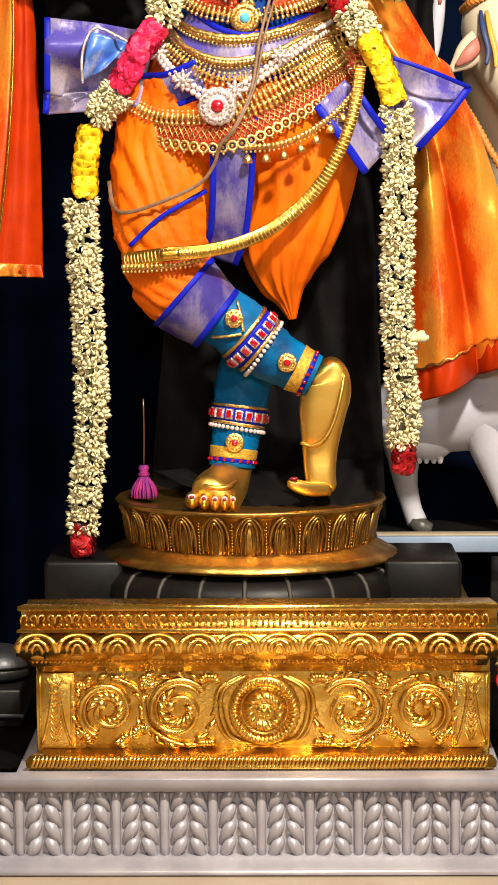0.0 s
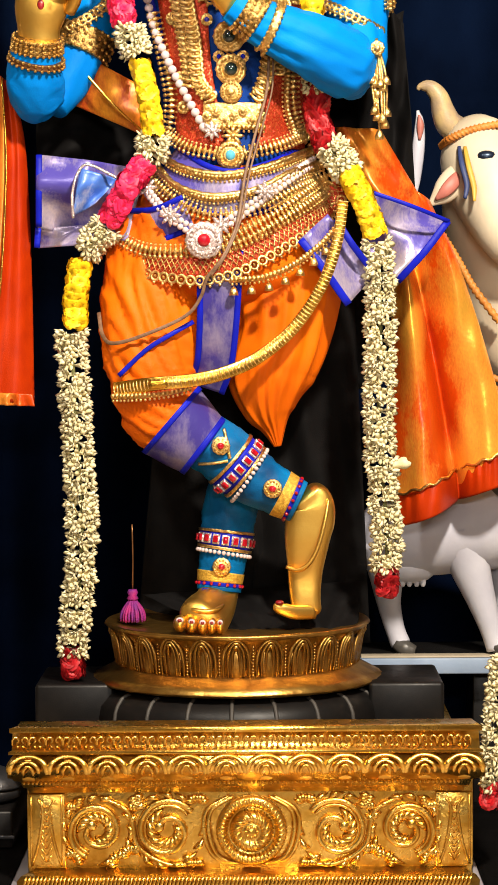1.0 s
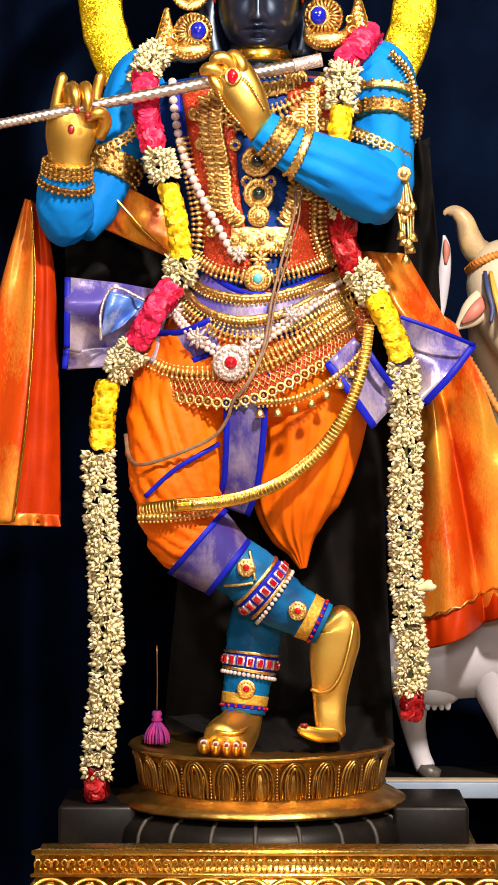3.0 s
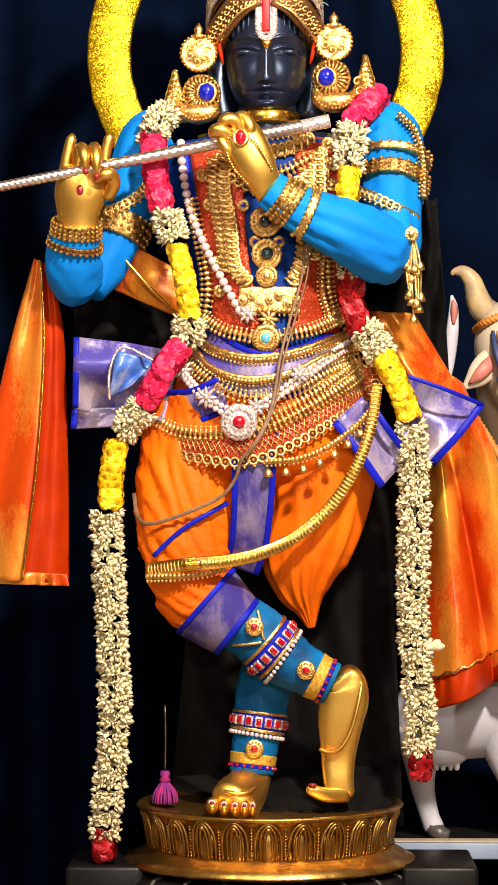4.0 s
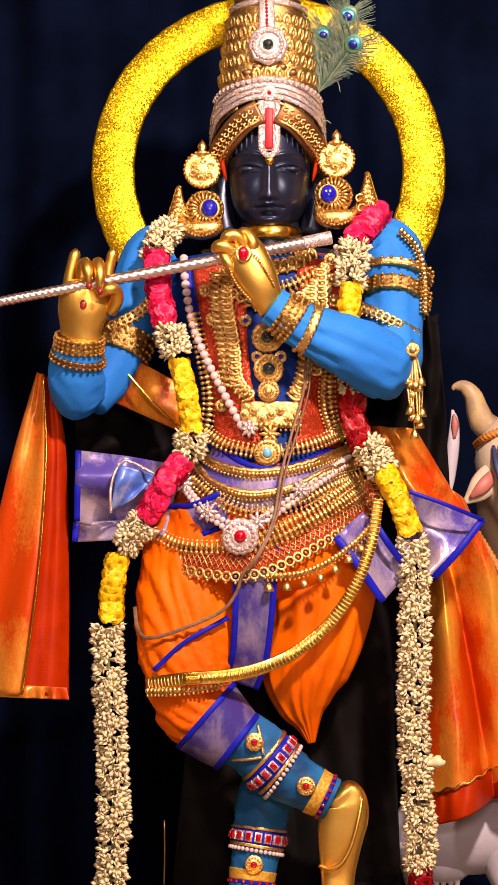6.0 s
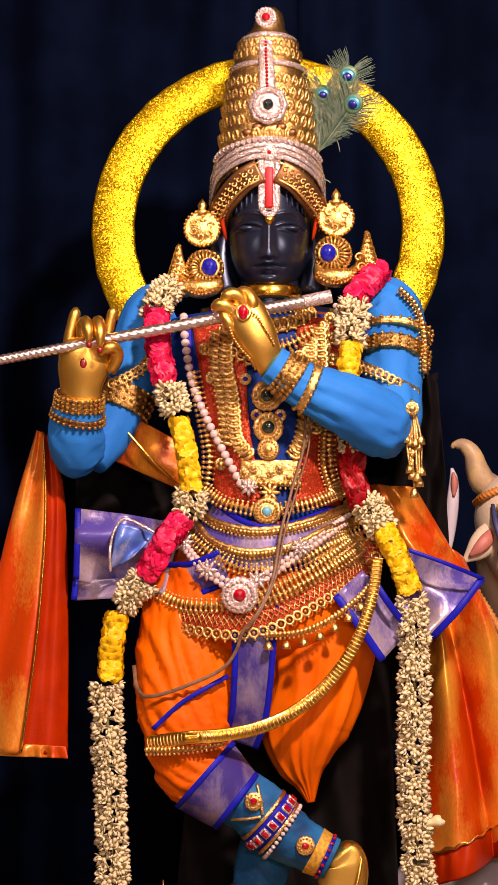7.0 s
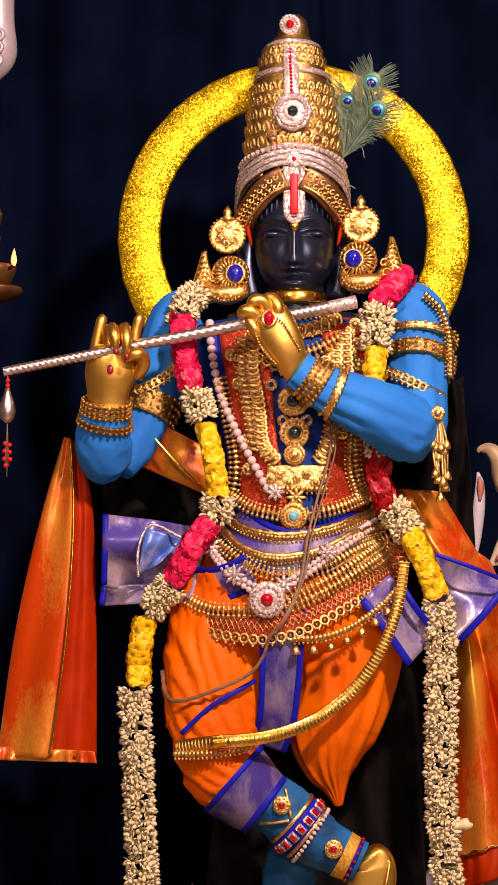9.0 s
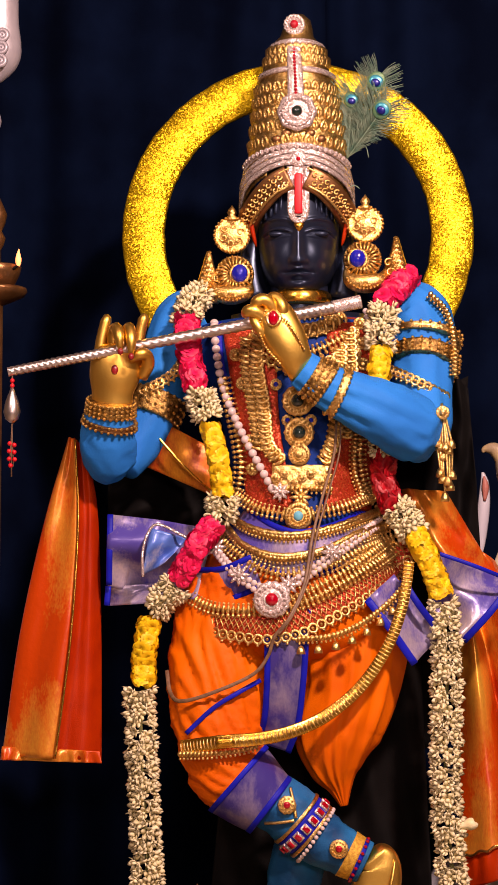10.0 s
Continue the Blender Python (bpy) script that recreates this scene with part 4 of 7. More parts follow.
secs = smooth([(*p, a, b) for p, a, b in TOR[:8]], 30)
loft(bm, secs, 40)
part("bodice", bm, SHADED_BLUE, blouse, "blouse front with the chest's shade put into its blue")


def crumple(seed, deep, along_, round_, skew=0.0):
    """Sharp-backed creases: ridged noise over the length and the girth, leaning by skew."""
    def f(u, an):
        c = math.cos(an)
        a = noise.noise((c * round_ + seed, math.sin(an) * round_, u * along_ + c * skew))
        b = noise.noise((c * round_ * 2.3 + seed + 7, math.sin(an) * round_ * 2, u * along_ * 2.2 + c * skew * 2))
        c2 = noise.noise((c * round_ * 4 + seed + 3, math.sin(an) * round_ * 3, u * along_ * 3.6 + c * skew * 5))
        return 1 + deep * (0.5 - 2 * abs(a)) + deep * 0.5 * (0.5 - 2 * abs(b)) + deep * 0.3 * (0.4 - 2 * abs(c2))
    return f


bm = bmesh.new()
tube(bm, [(*(0.149, 0.000, 2.212), 0.055), (*(0.181, -0.005, 2.194), 0.070), (*(0.194, -0.020, 2.118), 0.064), (*(0.189, -0.050, 2.045), 0.060), (*(0.183, -0.085, 1.974), 0.062), (*(0.177, -0.105, 1.933), 0.050), (*(0.181, -0.120, 1.898), 0.02)], 70, 40, 1, crumple(1, 0.085, 3, 2.0, 1.8))
tube(bm, [(*(0.207, -0.110, 1.938), 0.035), (*(0.177, -0.125, 1.950), 0.062), (*(0.111, -0.165, 1.982), 0.060), (*(0.045, -0.190, 2.012), 0.050), (*(-0.010, -0.205, 2.037), 0.042), (*(-0.050, -0.215, 2.064), 0.037)], 80, 40, 0.9, crumple(2, 0.12, 2.6, 2.4, 2.4))
part("sleeve", bm, SKY, blouse)
bm = bmesh.new()
tube(bm, [(*(-0.257, 0.000, 2.210), 0.05), (*(-0.297, 0.000, 2.187), 0.055), (*(-0.321, -0.010, 2.105), 0.056), (*(-0.345, -0.020, 2.023), 0.056), (*(-0.382, -0.040, 1.941), 0.050), (*(-0.414, -0.060, 1.888), 0.04)], 60, 36, 1, crumple(3, 0.06, 3, 1.6, 1.2))
tube(bm, [(*(-0.412, -0.070, 1.865), 0.015), (*(-0.425, -0.080, 1.883), 0.046), (*(-0.434, -0.110, 1.923), 0.056), (*(-0.432, -0.140, 1.965), 0.050), (*(-0.424, -0.160, 2.002), 0.043)], 60, 36, 0.9, crumple(4, 0.07, 3, 1.8, 1.2))
part("sleeve", bm, SKY, blouse)

# ---- trousers of orange silk ----
trousers = thing("trousers", "pleated orange silk trousers gathered below the knees", "trousers", (0, 0, (-0.125, -0.050, 1.285)[2]))


def pleat(seed):
    """Long pleats that run down to the gathered ankle."""
    def f(u, an):
        c = math.cos(an)
        w = c * 5.5 + 0.9 * noise.noise((c * 2, u * 2, seed))
        return 1 + (0.050 + 0.085 * u) * (0.6 - abs(math.sin(w * 1.6))) + 0.05 * (0.4 - abs(noise.noise((c * 3 + seed, math.sin(an), u * 4 + c * 2))))
    return f


bm = bmesh.new()
tube(bm, [(*(-0.178, -0.030, 1.634), 0.115), (*(-0.207, -0.060, 1.529), 0.102), (*(-0.214, -0.085, 1.430), 0.097), (*(-0.210, -0.100, 1.348), 0.086), (*(-0.194, -0.105, 1.290), 0.078), (*(-0.165, -0.105, 1.257), 0.070), (*(-0.140, -0.105, 1.239), 0.066)], 120, 90, 0.9, crumple(1, 0.10, 9, 1.0, 3.2))
part("trouser_leg", bm, ORANGE, trousers)
bm = bmesh.new()
tube(bm, [(0.033, 0.000, 1.617, 0.1250), (0.045, -0.020, 1.530, 0.1160), (0.040, -0.030, 1.441, 0.0991), (0.021, -0.030, 1.374, 0.0896), (0.014, -0.030, 1.330, 0.0767), (0.016, -0.030, 1.285, 0.0515), (0.024, -0.030, 1.251, 0.0258), (0.031, -0.030, 1.215, 0.0073)], 120, 110, 0.9, pleat(4))
part("trouser_leg", bm, ORANGE, trousers)
bm = bmesh.new()
loft(bm, smooth([(*p, a * 0.99, b * 0.98) for p, a, b in TOR[6:-1]] + [(*(-0.075, -0.010, 1.522), 0.19, 0.13), (*(-0.075, -0.010, 1.494), 0.14, 0.08)], 26), 40)
part("seat", bm, ORANGE, trousers)


def edged(parent, name, pts, width, m, edge=0.009, thick=0.004, n=40, off=0.0):
    """A brocade band with royal blue edges."""
    bm = bmesh.new()
    strip(bm, pts, width, thick, n, lift=off)
    band = part(name, bm, m, parent)
    w = width if isinstance(width, tuple) else (width, width)
    line = smooth([p[:3] for p in pts], n)
    for s in (-1, 1):
        e = []
        for i, q in enumerate(line):
            tan = Vector(line[min(i + 1, n - 1)] - line[max(i - 1, 0)]).normalized()
            e.append(facing(Vector(q), tan) @ Vector((0, -0.001 - off, s * (w[0] + (w[1] - w[0]) * i / (n - 1)) / 2)))
        bm = bmesh.new()
        strip(bm, e, edge, thick + 0.001, n)
        part("edging", bm, ROYAL, band, "royal blue edging")
    return band


sash = thing("sash", "purple and silver brocade sash with royal blue edges round the hips", "sash", (0, 0, (-0.065, 0.000, 1.708)[2]))
edged(sash, "front_pleat", [(-0.077, -0.175, 1.602), (-0.080, -0.172, 1.526), (-0.083, -0.160, 1.461), (-0.091, -0.135, 1.385), (-0.107, -0.100, 1.335)], (0.078, 0.062), PURPLE_DEEP, 0.012)
# hem band round the bent knee
bm = bmesh.new()
tube(bm, [(*(-0.175, -0.108, 1.270), 0.083), (*(-0.143, -0.108, 1.243), 0.0745), (*(-0.115, -0.108, 1.221), 0.066)], 14, 40, 0.95)
hem = part("knee_band", bm, PURPLE_DEEP, sash)
bm = bmesh.new()
for p, q, r in (((-0.179, -0.108, 1.275), (-0.171, -0.108, 1.268), 0.0855), ((-0.120, -0.108, 1.225), (-0.111, -0.108, 1.218), 0.0685)):
    tube(bm, [(*p, r), (*q, r - 0.001)], 4, 40, 0.95)
part("edging", bm, ROYAL, hem)
# wraps over the hips
for pts, w in (([(-0.184, 0.000, 1.766), (-0.122, 0.000, 1.725), (-0.054, 0.000, 1.708), (0.026, 0.000, 1.726), (0.093, 0.000, 1.760)], 0.085), ([(-0.263, 0.000, 1.650), (-0.200, 0.000, 1.651), (-0.138, 0.000, 1.674)], 0.06)):
    edged(sash, "wrap", worn(pts, 0.006), w, PURPLE, 0.011)
bm = bmesh.new()
sheet(bm, quad((0.075, -0.150, 1.620), (0.130, -0.130, 1.670), (0.222, -0.110, 1.551), (0.168, -0.140, 1.495), lambda u, v: 0.012 * math.sin(u * 5 + v * 2)), 14, 14, 0.004)
part("hip_fold", bm, PURPLE, sash)
bm = bmesh.new()
strip(bm, [(0.077, -0.157, 1.619), (0.118, -0.165, 1.566), (0.168, -0.150, 1.495)], 0.015, 0.004, 16)
strip(bm, [(0.146, -0.142, 1.659), (0.176, -0.150, 1.610), (0.222, -0.120, 1.551)], 0.013, 0.004, 16)
part("edging", bm, ROYAL, sash, "royal blue edging")
# spread ends at either side
bow_l = thing("sash_bow", "spread purple brocade sash end with a royal blue hem", "sash", (-0.348, 0.000, 1.706))


def puff(k, deep=0.02):
    return lambda u, v: deep * math.sin(u * 4.5 + v * 2.5 + k) + deep * 0.6 * noise.noise((u * 3 + k, v * 3, k)) + deep * math.exp(-((u - 0.5) ** 2 + (v - 0.45) ** 2) * 9)


bm = bmesh.new()
sheet(bm, quad((-0.436, -0.030, 1.793), (-0.227, -0.060, 1.766), (-0.258, -0.080, 1.620), (-0.439, -0.030, 1.648), puff(0.5, 0.038)), 26, 22, 0.005)
part("spread_end", bm, PURPLE, bow_l)
bm = bmesh.new()
sheet(bm, quad((-0.349, -0.105, 1.762), (-0.277, -0.105, 1.742), (-0.320, -0.105, 1.693), (-0.364, -0.105, 1.670), puff(0.2, 0.014)), 18, 16, 0.004)
turn_up = part("turned_fold", bm, BLUE_SHOT, bow_l, "pale blue silk turned outwards")
bm = bmesh.new()
tube(bm, [(*p, 0.003) for p in ((-0.363, -0.118, 1.665), (-0.364, -0.118, 1.711), (-0.354, -0.118, 1.750), (-0.332, -0.118, 1.768), (-0.277, -0.118, 1.742))], 30, 6)
part("piping", bm, DIAMOND, turn_up, "silver piping")
bm = bmesh.new()
sheet(bm, quad((-0.437, -0.025, 1.650), (-0.282, -0.050, 1.660), (-0.354, -0.060, 1.614), (-0.442, -0.020, 1.611), puff(2.0, 0.012)), 16, 10, 0.005)
part("under_fold", bm, PURPLE, bow_l)
bm = bmesh.new()
strip(bm, [(-0.433, -0.062, 1.791), (-0.433, -0.075, 1.719), (-0.435, -0.060, 1.652)], 0.012, 0.004, 14)
strip(bm, [(-0.438, -0.040, 1.650), (-0.441, -0.040, 1.611)], 0.012, 0.004, 5)
part("edging", bm, ROYAL, bow_l, "royal blue edging")
bow_r = thing("sash_bow", "spread purple brocade sash end with a royal blue hem", "sash", (0.286, 0.000, 1.642))
bm = bmesh.new()
sheet(bm, quad((0.204, -0.070, 1.718), (0.371, -0.040, 1.657), (0.270, -0.040, 1.541), (0.204, -0.060, 1.612), puff(1.2, 0.036)), 26, 22, 0.005)
part("spread_end", bm, PURPLE, bow_r)
bm = bmesh.new()
strip(bm, [(0.366, -0.070, 1.656), (0.319, -0.090, 1.596), (0.268, -0.070, 1.540)], 0.014, 0.004, 14)
strip(bm, [(0.213, -0.115, 1.712), (0.290, -0.115, 1.685), (0.368, -0.070, 1.656)], 0.008, 0.004, 14)
part("edging", bm, ROYAL, bow_r, "royal blue edging")
# narrow blue braid over the thigh
bm = bmesh.new()
strip(bm, [(-0.274, -0.172, 1.361), (-0.222, -0.178, 1.409), (-0.174, -0.178, 1.439), (-0.131, -0.160, 1.463)], 0.009, 0.003, 20)
part("braid", bm, ROYAL, sash, "royal blue braid")

# ---- leggings of teal velvet with jewelled bands ----
legs_t = [("legging", [(*(-0.123, -0.105, 1.238), 0.056), (*(-0.074, -0.105, 1.205), 0.058), (*(-0.025, -0.100, 1.163), 0.055), (*(0.030, -0.100, 1.130), 0.046), (*(0.071, -0.100, 1.110), 0.040)]),
          ("legging", [(*(-0.048, 0.000, 1.148), 0.054), (*(-0.066, -0.005, 1.081), 0.054), (*(-0.074, -0.010, 1.025), 0.050), (*(-0.083, -0.015, 0.969), 0.045), (*(-0.088, -0.020, 0.927), 0.042)])]
for k, (nm, pts) in enumerate(legs_t):
    leg = thing("legging", "teal velvet legging with gold lace and red jewelled bands", "legging", pts[-1][:3], "pair of leggings")
    bm = bmesh.new()
    tube(bm, pts, 70, 40, 0.95, crumple(6 + k, 0.05, 6, 1.0, 1.4))
    part("sleeve", bm, TEAL, leg)
    line = smooth(pts, 41)

    def cuff(i0, i1, m, grow, name, leg=leg, line=line):
        bm = bmesh.new()
        tube(bm, [(*line[i][:3], line[i][3] * grow) for i in range(i0, i1 + 1)], i1 - i0 + 3, 32, 0.95)
        return part(name, bm, m, leg)
    i0 = 13 if k == 0 else 17
    cuff(i0, i0 + 5, ROYAL, 1.05, "jewel_band")
    cuff(i0 - 1, i0, JEWEL, 1.09, "lace")
    lo = cuff(i0 + 5, i0 + 6, JEWEL, 1.12, "lace")
    cuff(31, 36, LACE, 1.06, "lace_band")
    cuff(36, 38, ROYAL, 1.045, "blue_braid")
    cuff(38, 40, TEAL, 1.05, "hem")
    # red stones on the jewel band, pearls under it
    bm = bmesh.new()
    box(bm, (-0.0048, -0.004, -0.007), (0.0048, 0.003, 0.007), 0.0015)
    st = mesh_of(bm, RUBY)
    fr = bmesh.new()
    box(fr, (-0.0075, -0.002, -0.010), (0.0075, 0.004, 0.010), 0.001)
    fr = mesh_of(fr, DIAMOND)
    pearl = bead_mesh(0.0045, PEARL)
    fringe, stones, dots = [], [], []
    for j in range(17):
        an = math.pi * (j + 0.5) / 17
        for lst, i, g in ((fringe, i0 + 7, 1.1), (stones, i0 + 2.6, 1.08), (dots, 37, 1.07)):
            if lst is not fringe and j % 2:
                continue
            q0, q1 = line[int(i)], line[int(i) + 1]
            q = q0 + (q1 - q0) * (i - int(i))
            tan = Vector((q1 - q0)[:3]).normalized()
            out = (Vector((0, -1, 0)) + tan * tan.y).normalized()
            side = tan.cross(out)
            nrm = side * math.cos(an) + out * math.sin(an)
            m = Matrix((tan.cross(nrm), -nrm, tan)).transposed().to_4x4()
            lst.append(Matrix.Translation(Vector(q[:3]) + nrm * q[3] * g * (0.95 + 0.05 * abs(math.cos(an)))) @ m)
    pieces("frame", fr, leg, stones)
    pieces("stone", st, leg, [m @ Matrix.Translation((0, -0.002, 0)) for m in stones])
    pieces("pearl", pearl, leg, fringe)
    pieces("red_bead", bead_mesh(0.0038, RUBY, seg=6), leg, dots)
    q = line[28]
    disc_ornament(leg, (q[0], q[1] - q[3] - 0.002, q[2] + (0.004 if k == 0 else 0)), 0.0185, RUBY, 0.007, "brooch", 14)
    for e in (-1, 1) if k == 0 else ():        # gold lace set in a V above the jewel band
        q0, q1 = line[i0 - 8], line[i0 - 1]
        t0 = Vector((q1 - q0)[:3]).normalized()
        side = t0.cross(Vector((0, -1, 0))).normalized()
        bm = bmesh.new()
        pts_v = [Vector(q1[:3]) + side * (e * 0.003) + Vector((0, -q1[3] - 0.003, 0)), Vector(q0[:3]).lerp(Vector(q1[:3]), 0.5) + side * (e * 0.024) + Vector((0, -q0[3] * 0.92 - 0.003, 0)), Vector(q0[:3]) + side * (e * 0.042) + Vector((0, -q0[3] * 0.72, 0))]
        tube(bm, [(*p, 0.0032) for p in pts_v], 16, 6)
        part("lace_v", bm, JEWEL, leg)
    if k == 0:
        q = line[8]
        disc_ornament(leg, (q[0] + 0.004, q[1] - q[3] - 0.002, q[2] + 0.012), 0.018, RUBY, 0.007, "brooch", 10)
    else:
        q = line[40]
        bm = bmesh.new()
        box(bm, (q[0] - 0.033, q[1] - q[3] - 0.006, q[2] - 0.006), (q[0] - 0.017, q[1] - q[3] + 0.01, q[2] + 0.01), 0.003)
        part("gem", bm, SAPPHIRE, leg, "square blue stone")

# ---- halo ----
hc = Vector((-0.061, 0.160, 2.395))
halo = thing("halo", "large ring of gold glitter foil standing behind the statue's head", "halo", (hc.x, hc.y, hc.z - 0.35))
bm = bmesh.new()
R1, R0 = 316 * 0.001172, 239 * 0.001172
rings = []
for i in range(240):
    a = 2 * math.pi * i / 240
    lean = 0.045 * noise.noise((math.cos(a) * 2.2, math.sin(a) * 2.2, 3)) + 0.02 * (1 if int(a * 2.2 + 0.7) % 2 else -1)
    fray = 0.0025 * noise.noise((math.cos(a) * 14, math.sin(a) * 14, 8))
    prof = ((R0 + fray, 0.004), (R0 + fray, -0.006), (R0 + 0.004, -0.010), ((R0 + R1) / 2, -0.010), (R1 - 0.004, -0.010), (R1 - fray, -0.006), (R1 - fray, 0.004))
    rings.append([bm.verts.new(hc + Vector((r * math.cos(a), y + lean * (r - R0), r * math.sin(a)))) for r, y in prof])
rim(bm, rings + [rings[0]], caps=False)
part("ring", bm, GLITTER, halo)
bm = bmesh.new()
box(bm, (hc.x - 0.015, hc.y + 0.006, hc.z - 1.25), (hc.x + 0.015, hc.y + 0.03, hc.z - 0.28), 0.003)
part("support_rod", bm, DARK_METAL, halo)

# ---- crown ----
def curl(c, r, a0, s, thick):
    """One wire scroll that winds inwards."""
    return [(c[0] + r * (1 - 0.75 * i / 15) * math.cos(a0 + s * 5.5 * i / 15), c[1], c[2] + r * (1 - 0.75 * i / 15) * math.sin(a0 + s * 5.5 * i / 15), thick) for i in range(16)]


crown = thing("crown", "tall tiered gold crown with rhinestone bands and a jewelled front pendant", "crown", (-0.058, 0.000, 2.467))


CR = [((-0.059, 0.000, 2.414), 0.109), ((-0.060, 0.000, 2.461), 0.112), ((-0.060, 0.000, 2.499), 0.106), ((-0.060, 0.000, 2.531), 0.099), ((-0.060, 0.000, 2.561), 0.096), ((-0.061, 0.000, 2.600), 0.092), ((-0.062, 0.000, 2.643), 0.086), ((-0.062, 0.000, 2.679), 0.076), ((-0.062, 0.000, 2.700), 0.070),
      ((-0.062, 0.000, 2.725), 0.062), ((-0.062, 0.000, 2.748), 0.053), ((-0.061, 0.000, 2.767), 0.043), ((-0.060, 0.000, 2.777), 0.034), ((-0.058, 0.000, 2.796), 0.030), ((-0.056, 0.000, 2.812), 0.024), ((-0.055, 0.000, 2.824), 0.010)]


def crown_y(z):
    zs, rs = [p[2] for p, r in CR], [r for p, r in CR]
    return np.interp(z, zs, rs)


bm = bmesh.new()
loft(bm, [(p[0], 0.0, p[2], r, r) for p, r in CR[2:]], 64, lambda u, an: 1 + (0.02 * math.cos(an * 24) if 0.5 < u < 0.8 else 0.0))
part("dome", bm, JEWEL, crown)
LEAF_C = bmesh.new()
tube(LEAF_C, [(0, 0.002, -0.016, 0.002), (-0.008, -0.003, 0.0, 0.006), (0, -0.006, 0.014, 0.005), (0.008, -0.003, 0.0, 0.006), (0, 0.002, -0.014, 0.002)], 14, 6)
blob(LEAF_C, (0, -0.003, 0.0), (0.004, 0.004, 0.007), 6)
LEAF_C = mesh_of(LEAF_C, JEWEL)
lst = []
for row, v in enumerate(((-0.059, 0.000, 2.541), (-0.059, 0.000, 2.572), (-0.059, 0.000, 2.601), (-0.060, 0.000, 2.629), (-0.061, 0.000, 2.655), (-0.061, 0.000, 2.716), (-0.061, 0.000, 2.736))):
    r = crown_y(v[2])
    n = 26
    for i in range(n):
        a = 2 * math.pi * (i + 0.5 * (row % 2)) / n
        lst.append(Matrix.Translation((v[0], 0, v[2])) @ Matrix.Rotation(a, 4, "Z") @ Matrix.Translation((0, -r + 0.001, 0)) @ Matrix.Diagonal((0.85, 0.7, 0.85, 1)))
pieces("leaf_relief", LEAF_C, crown, lst)


def crown_band(z_of, r_off, m, name, height, n=64, arc=(0, 2 * math.pi)):
    """A band round the crown; z_of(angle) is its height, angle 0 in front."""
    bm = bmesh.new()
    rings = []
    for i in range(n + 1):
        a = arc[0] + (arc[1] - arc[0]) * i / n
        z = z_of(a)
        ring = []
        for dz, dr in ((-height / 2, 0), (-height / 3, 0.004), (height / 3, 0.004), (height / 2, 0), (0, -0.004)):
            r = crown_y(z) + r_off + dr
            ring.append(bm.verts.new((CR[3][0][0] + r * math.sin(a), -r * math.cos(a), z + dz)))
        rings.append(ring)
    rim(bm, rings, caps=True)
    return part(name, bm, m, crown)


zlow = (-0.059, 0.000, 2.492)[2]
for s in (-1, 1):        # the crown's side flaps under the rhinestone rows
    def flap(u, v, s=s):
        a = s * (0.55 + 1.7 * u)
        z = 2.508 + (zlow - 0.012 - 0.080 * (1 - math.cos(a)) - 2.508) * v
        r = crown_y(z) + 0.003
        return (CR[3][0][0] + r * math.sin(a), -r * math.cos(a), z)
    bm = bmesh.new()
    sheet(bm, flap, 24, 10, 0.002)
    part("side_flap", bm, ANTIQUE, crown, "dark gold flap")
for j in range(4):
    crown_band(lambda a, j=j: zlow - 0.003 + 0.0125 * j + 0.004 - (0.080 - 0.010 * j) * (1 - math.cos(a)), 0.006 - 0.002 * j, DIAMOND, "rhinestone_band", 0.013, arc=(-1.65, 1.65))
for z in ((-0.060, 0.000, 2.689)[2], (-0.060, 0.000, 2.752)[2]):
    crown_band(lambda a, z=z: z + 0.004 - 0.006 * (1 - math.cos(a)), 0.003, DIAMOND, "rhinestone_band", 0.013)
# slanting scrolled plates over the temples
for s in (-1, 1):
    bm = bmesh.new()
    a0, a1 = Vector((-0.056, -0.108, 2.458)), Vector((-0.057, -0.030, 2.410))
    pts = [(a0.x + s * 0.018, -0.114, a0.z + 0.004), (a0.x + s * 0.048, -0.108, a0.z - 0.012), (a0.x + s * 0.076, -0.090, a0.z - 0.038), (a0.x + s * 0.098, -0.054, a1.z - 0.016), (a0.x + s * 0.110, -0.012, a1.z - 0.040)]
    strip(bm, pts, (0.050, 0.046), 0.005, 24, lift=0.0)
    plate = part("temple_plate", bm, CLAY, crown, "dark gold plate with scrollwork")
    bm = bmesh.new()
    for e in (-1, 1):
        tube(bm, [(p[0], p[1] - 0.004, p[2] + e * 0.018, 0.0026) for p in pts], 24, 6)
    for at, tan in along(pts, 0.0125)[1:-1]:
        m = facing(at, tan)
        for up, side_ in ((0.0085, 0.0), (-0.0075, 0.006)):
            tube(bm, curl(m @ Vector((side_, -0.007, up)), 0.0062, 0.6, s, 0.0017), 22, 5)
            blob(bm, m @ Vector((side_ + 0.0062, -0.006, up - 0.006)), (0.0026, 0.0022, 0.0026), 6)
    part("scrollwork", bm, JEWEL, plate)
    bm = bmesh.new()
    tube(bm, [(a0.x + s * 0.100, -0.055, a1.z + 0.01, 0.003), (a0.x + s * 0.098, -0.05, a1.z - 0.02, 0.005), (a0.x + s * 0.090, -0.045, a1.z - 0.06, 0.004), (a0.x + s * 0.086, -0.04, a1.z - 0.075, 0.001)], 12, 8)
    part("tie", bm, SHAWL_PLAIN, crown, "orange cloth tie")
    bm = bmesh.new()
    for q in range(2):
        blob(bm, (a0.x + s * (0.024 + 0.02 * q), -0.098 + 0.006 * q, (-0.058, -0.100, 2.555)[2] - 0.010 * q), (0.011, 0.004, 0.008), 8)
    part("dark_stone", bm, CLAY, crown)
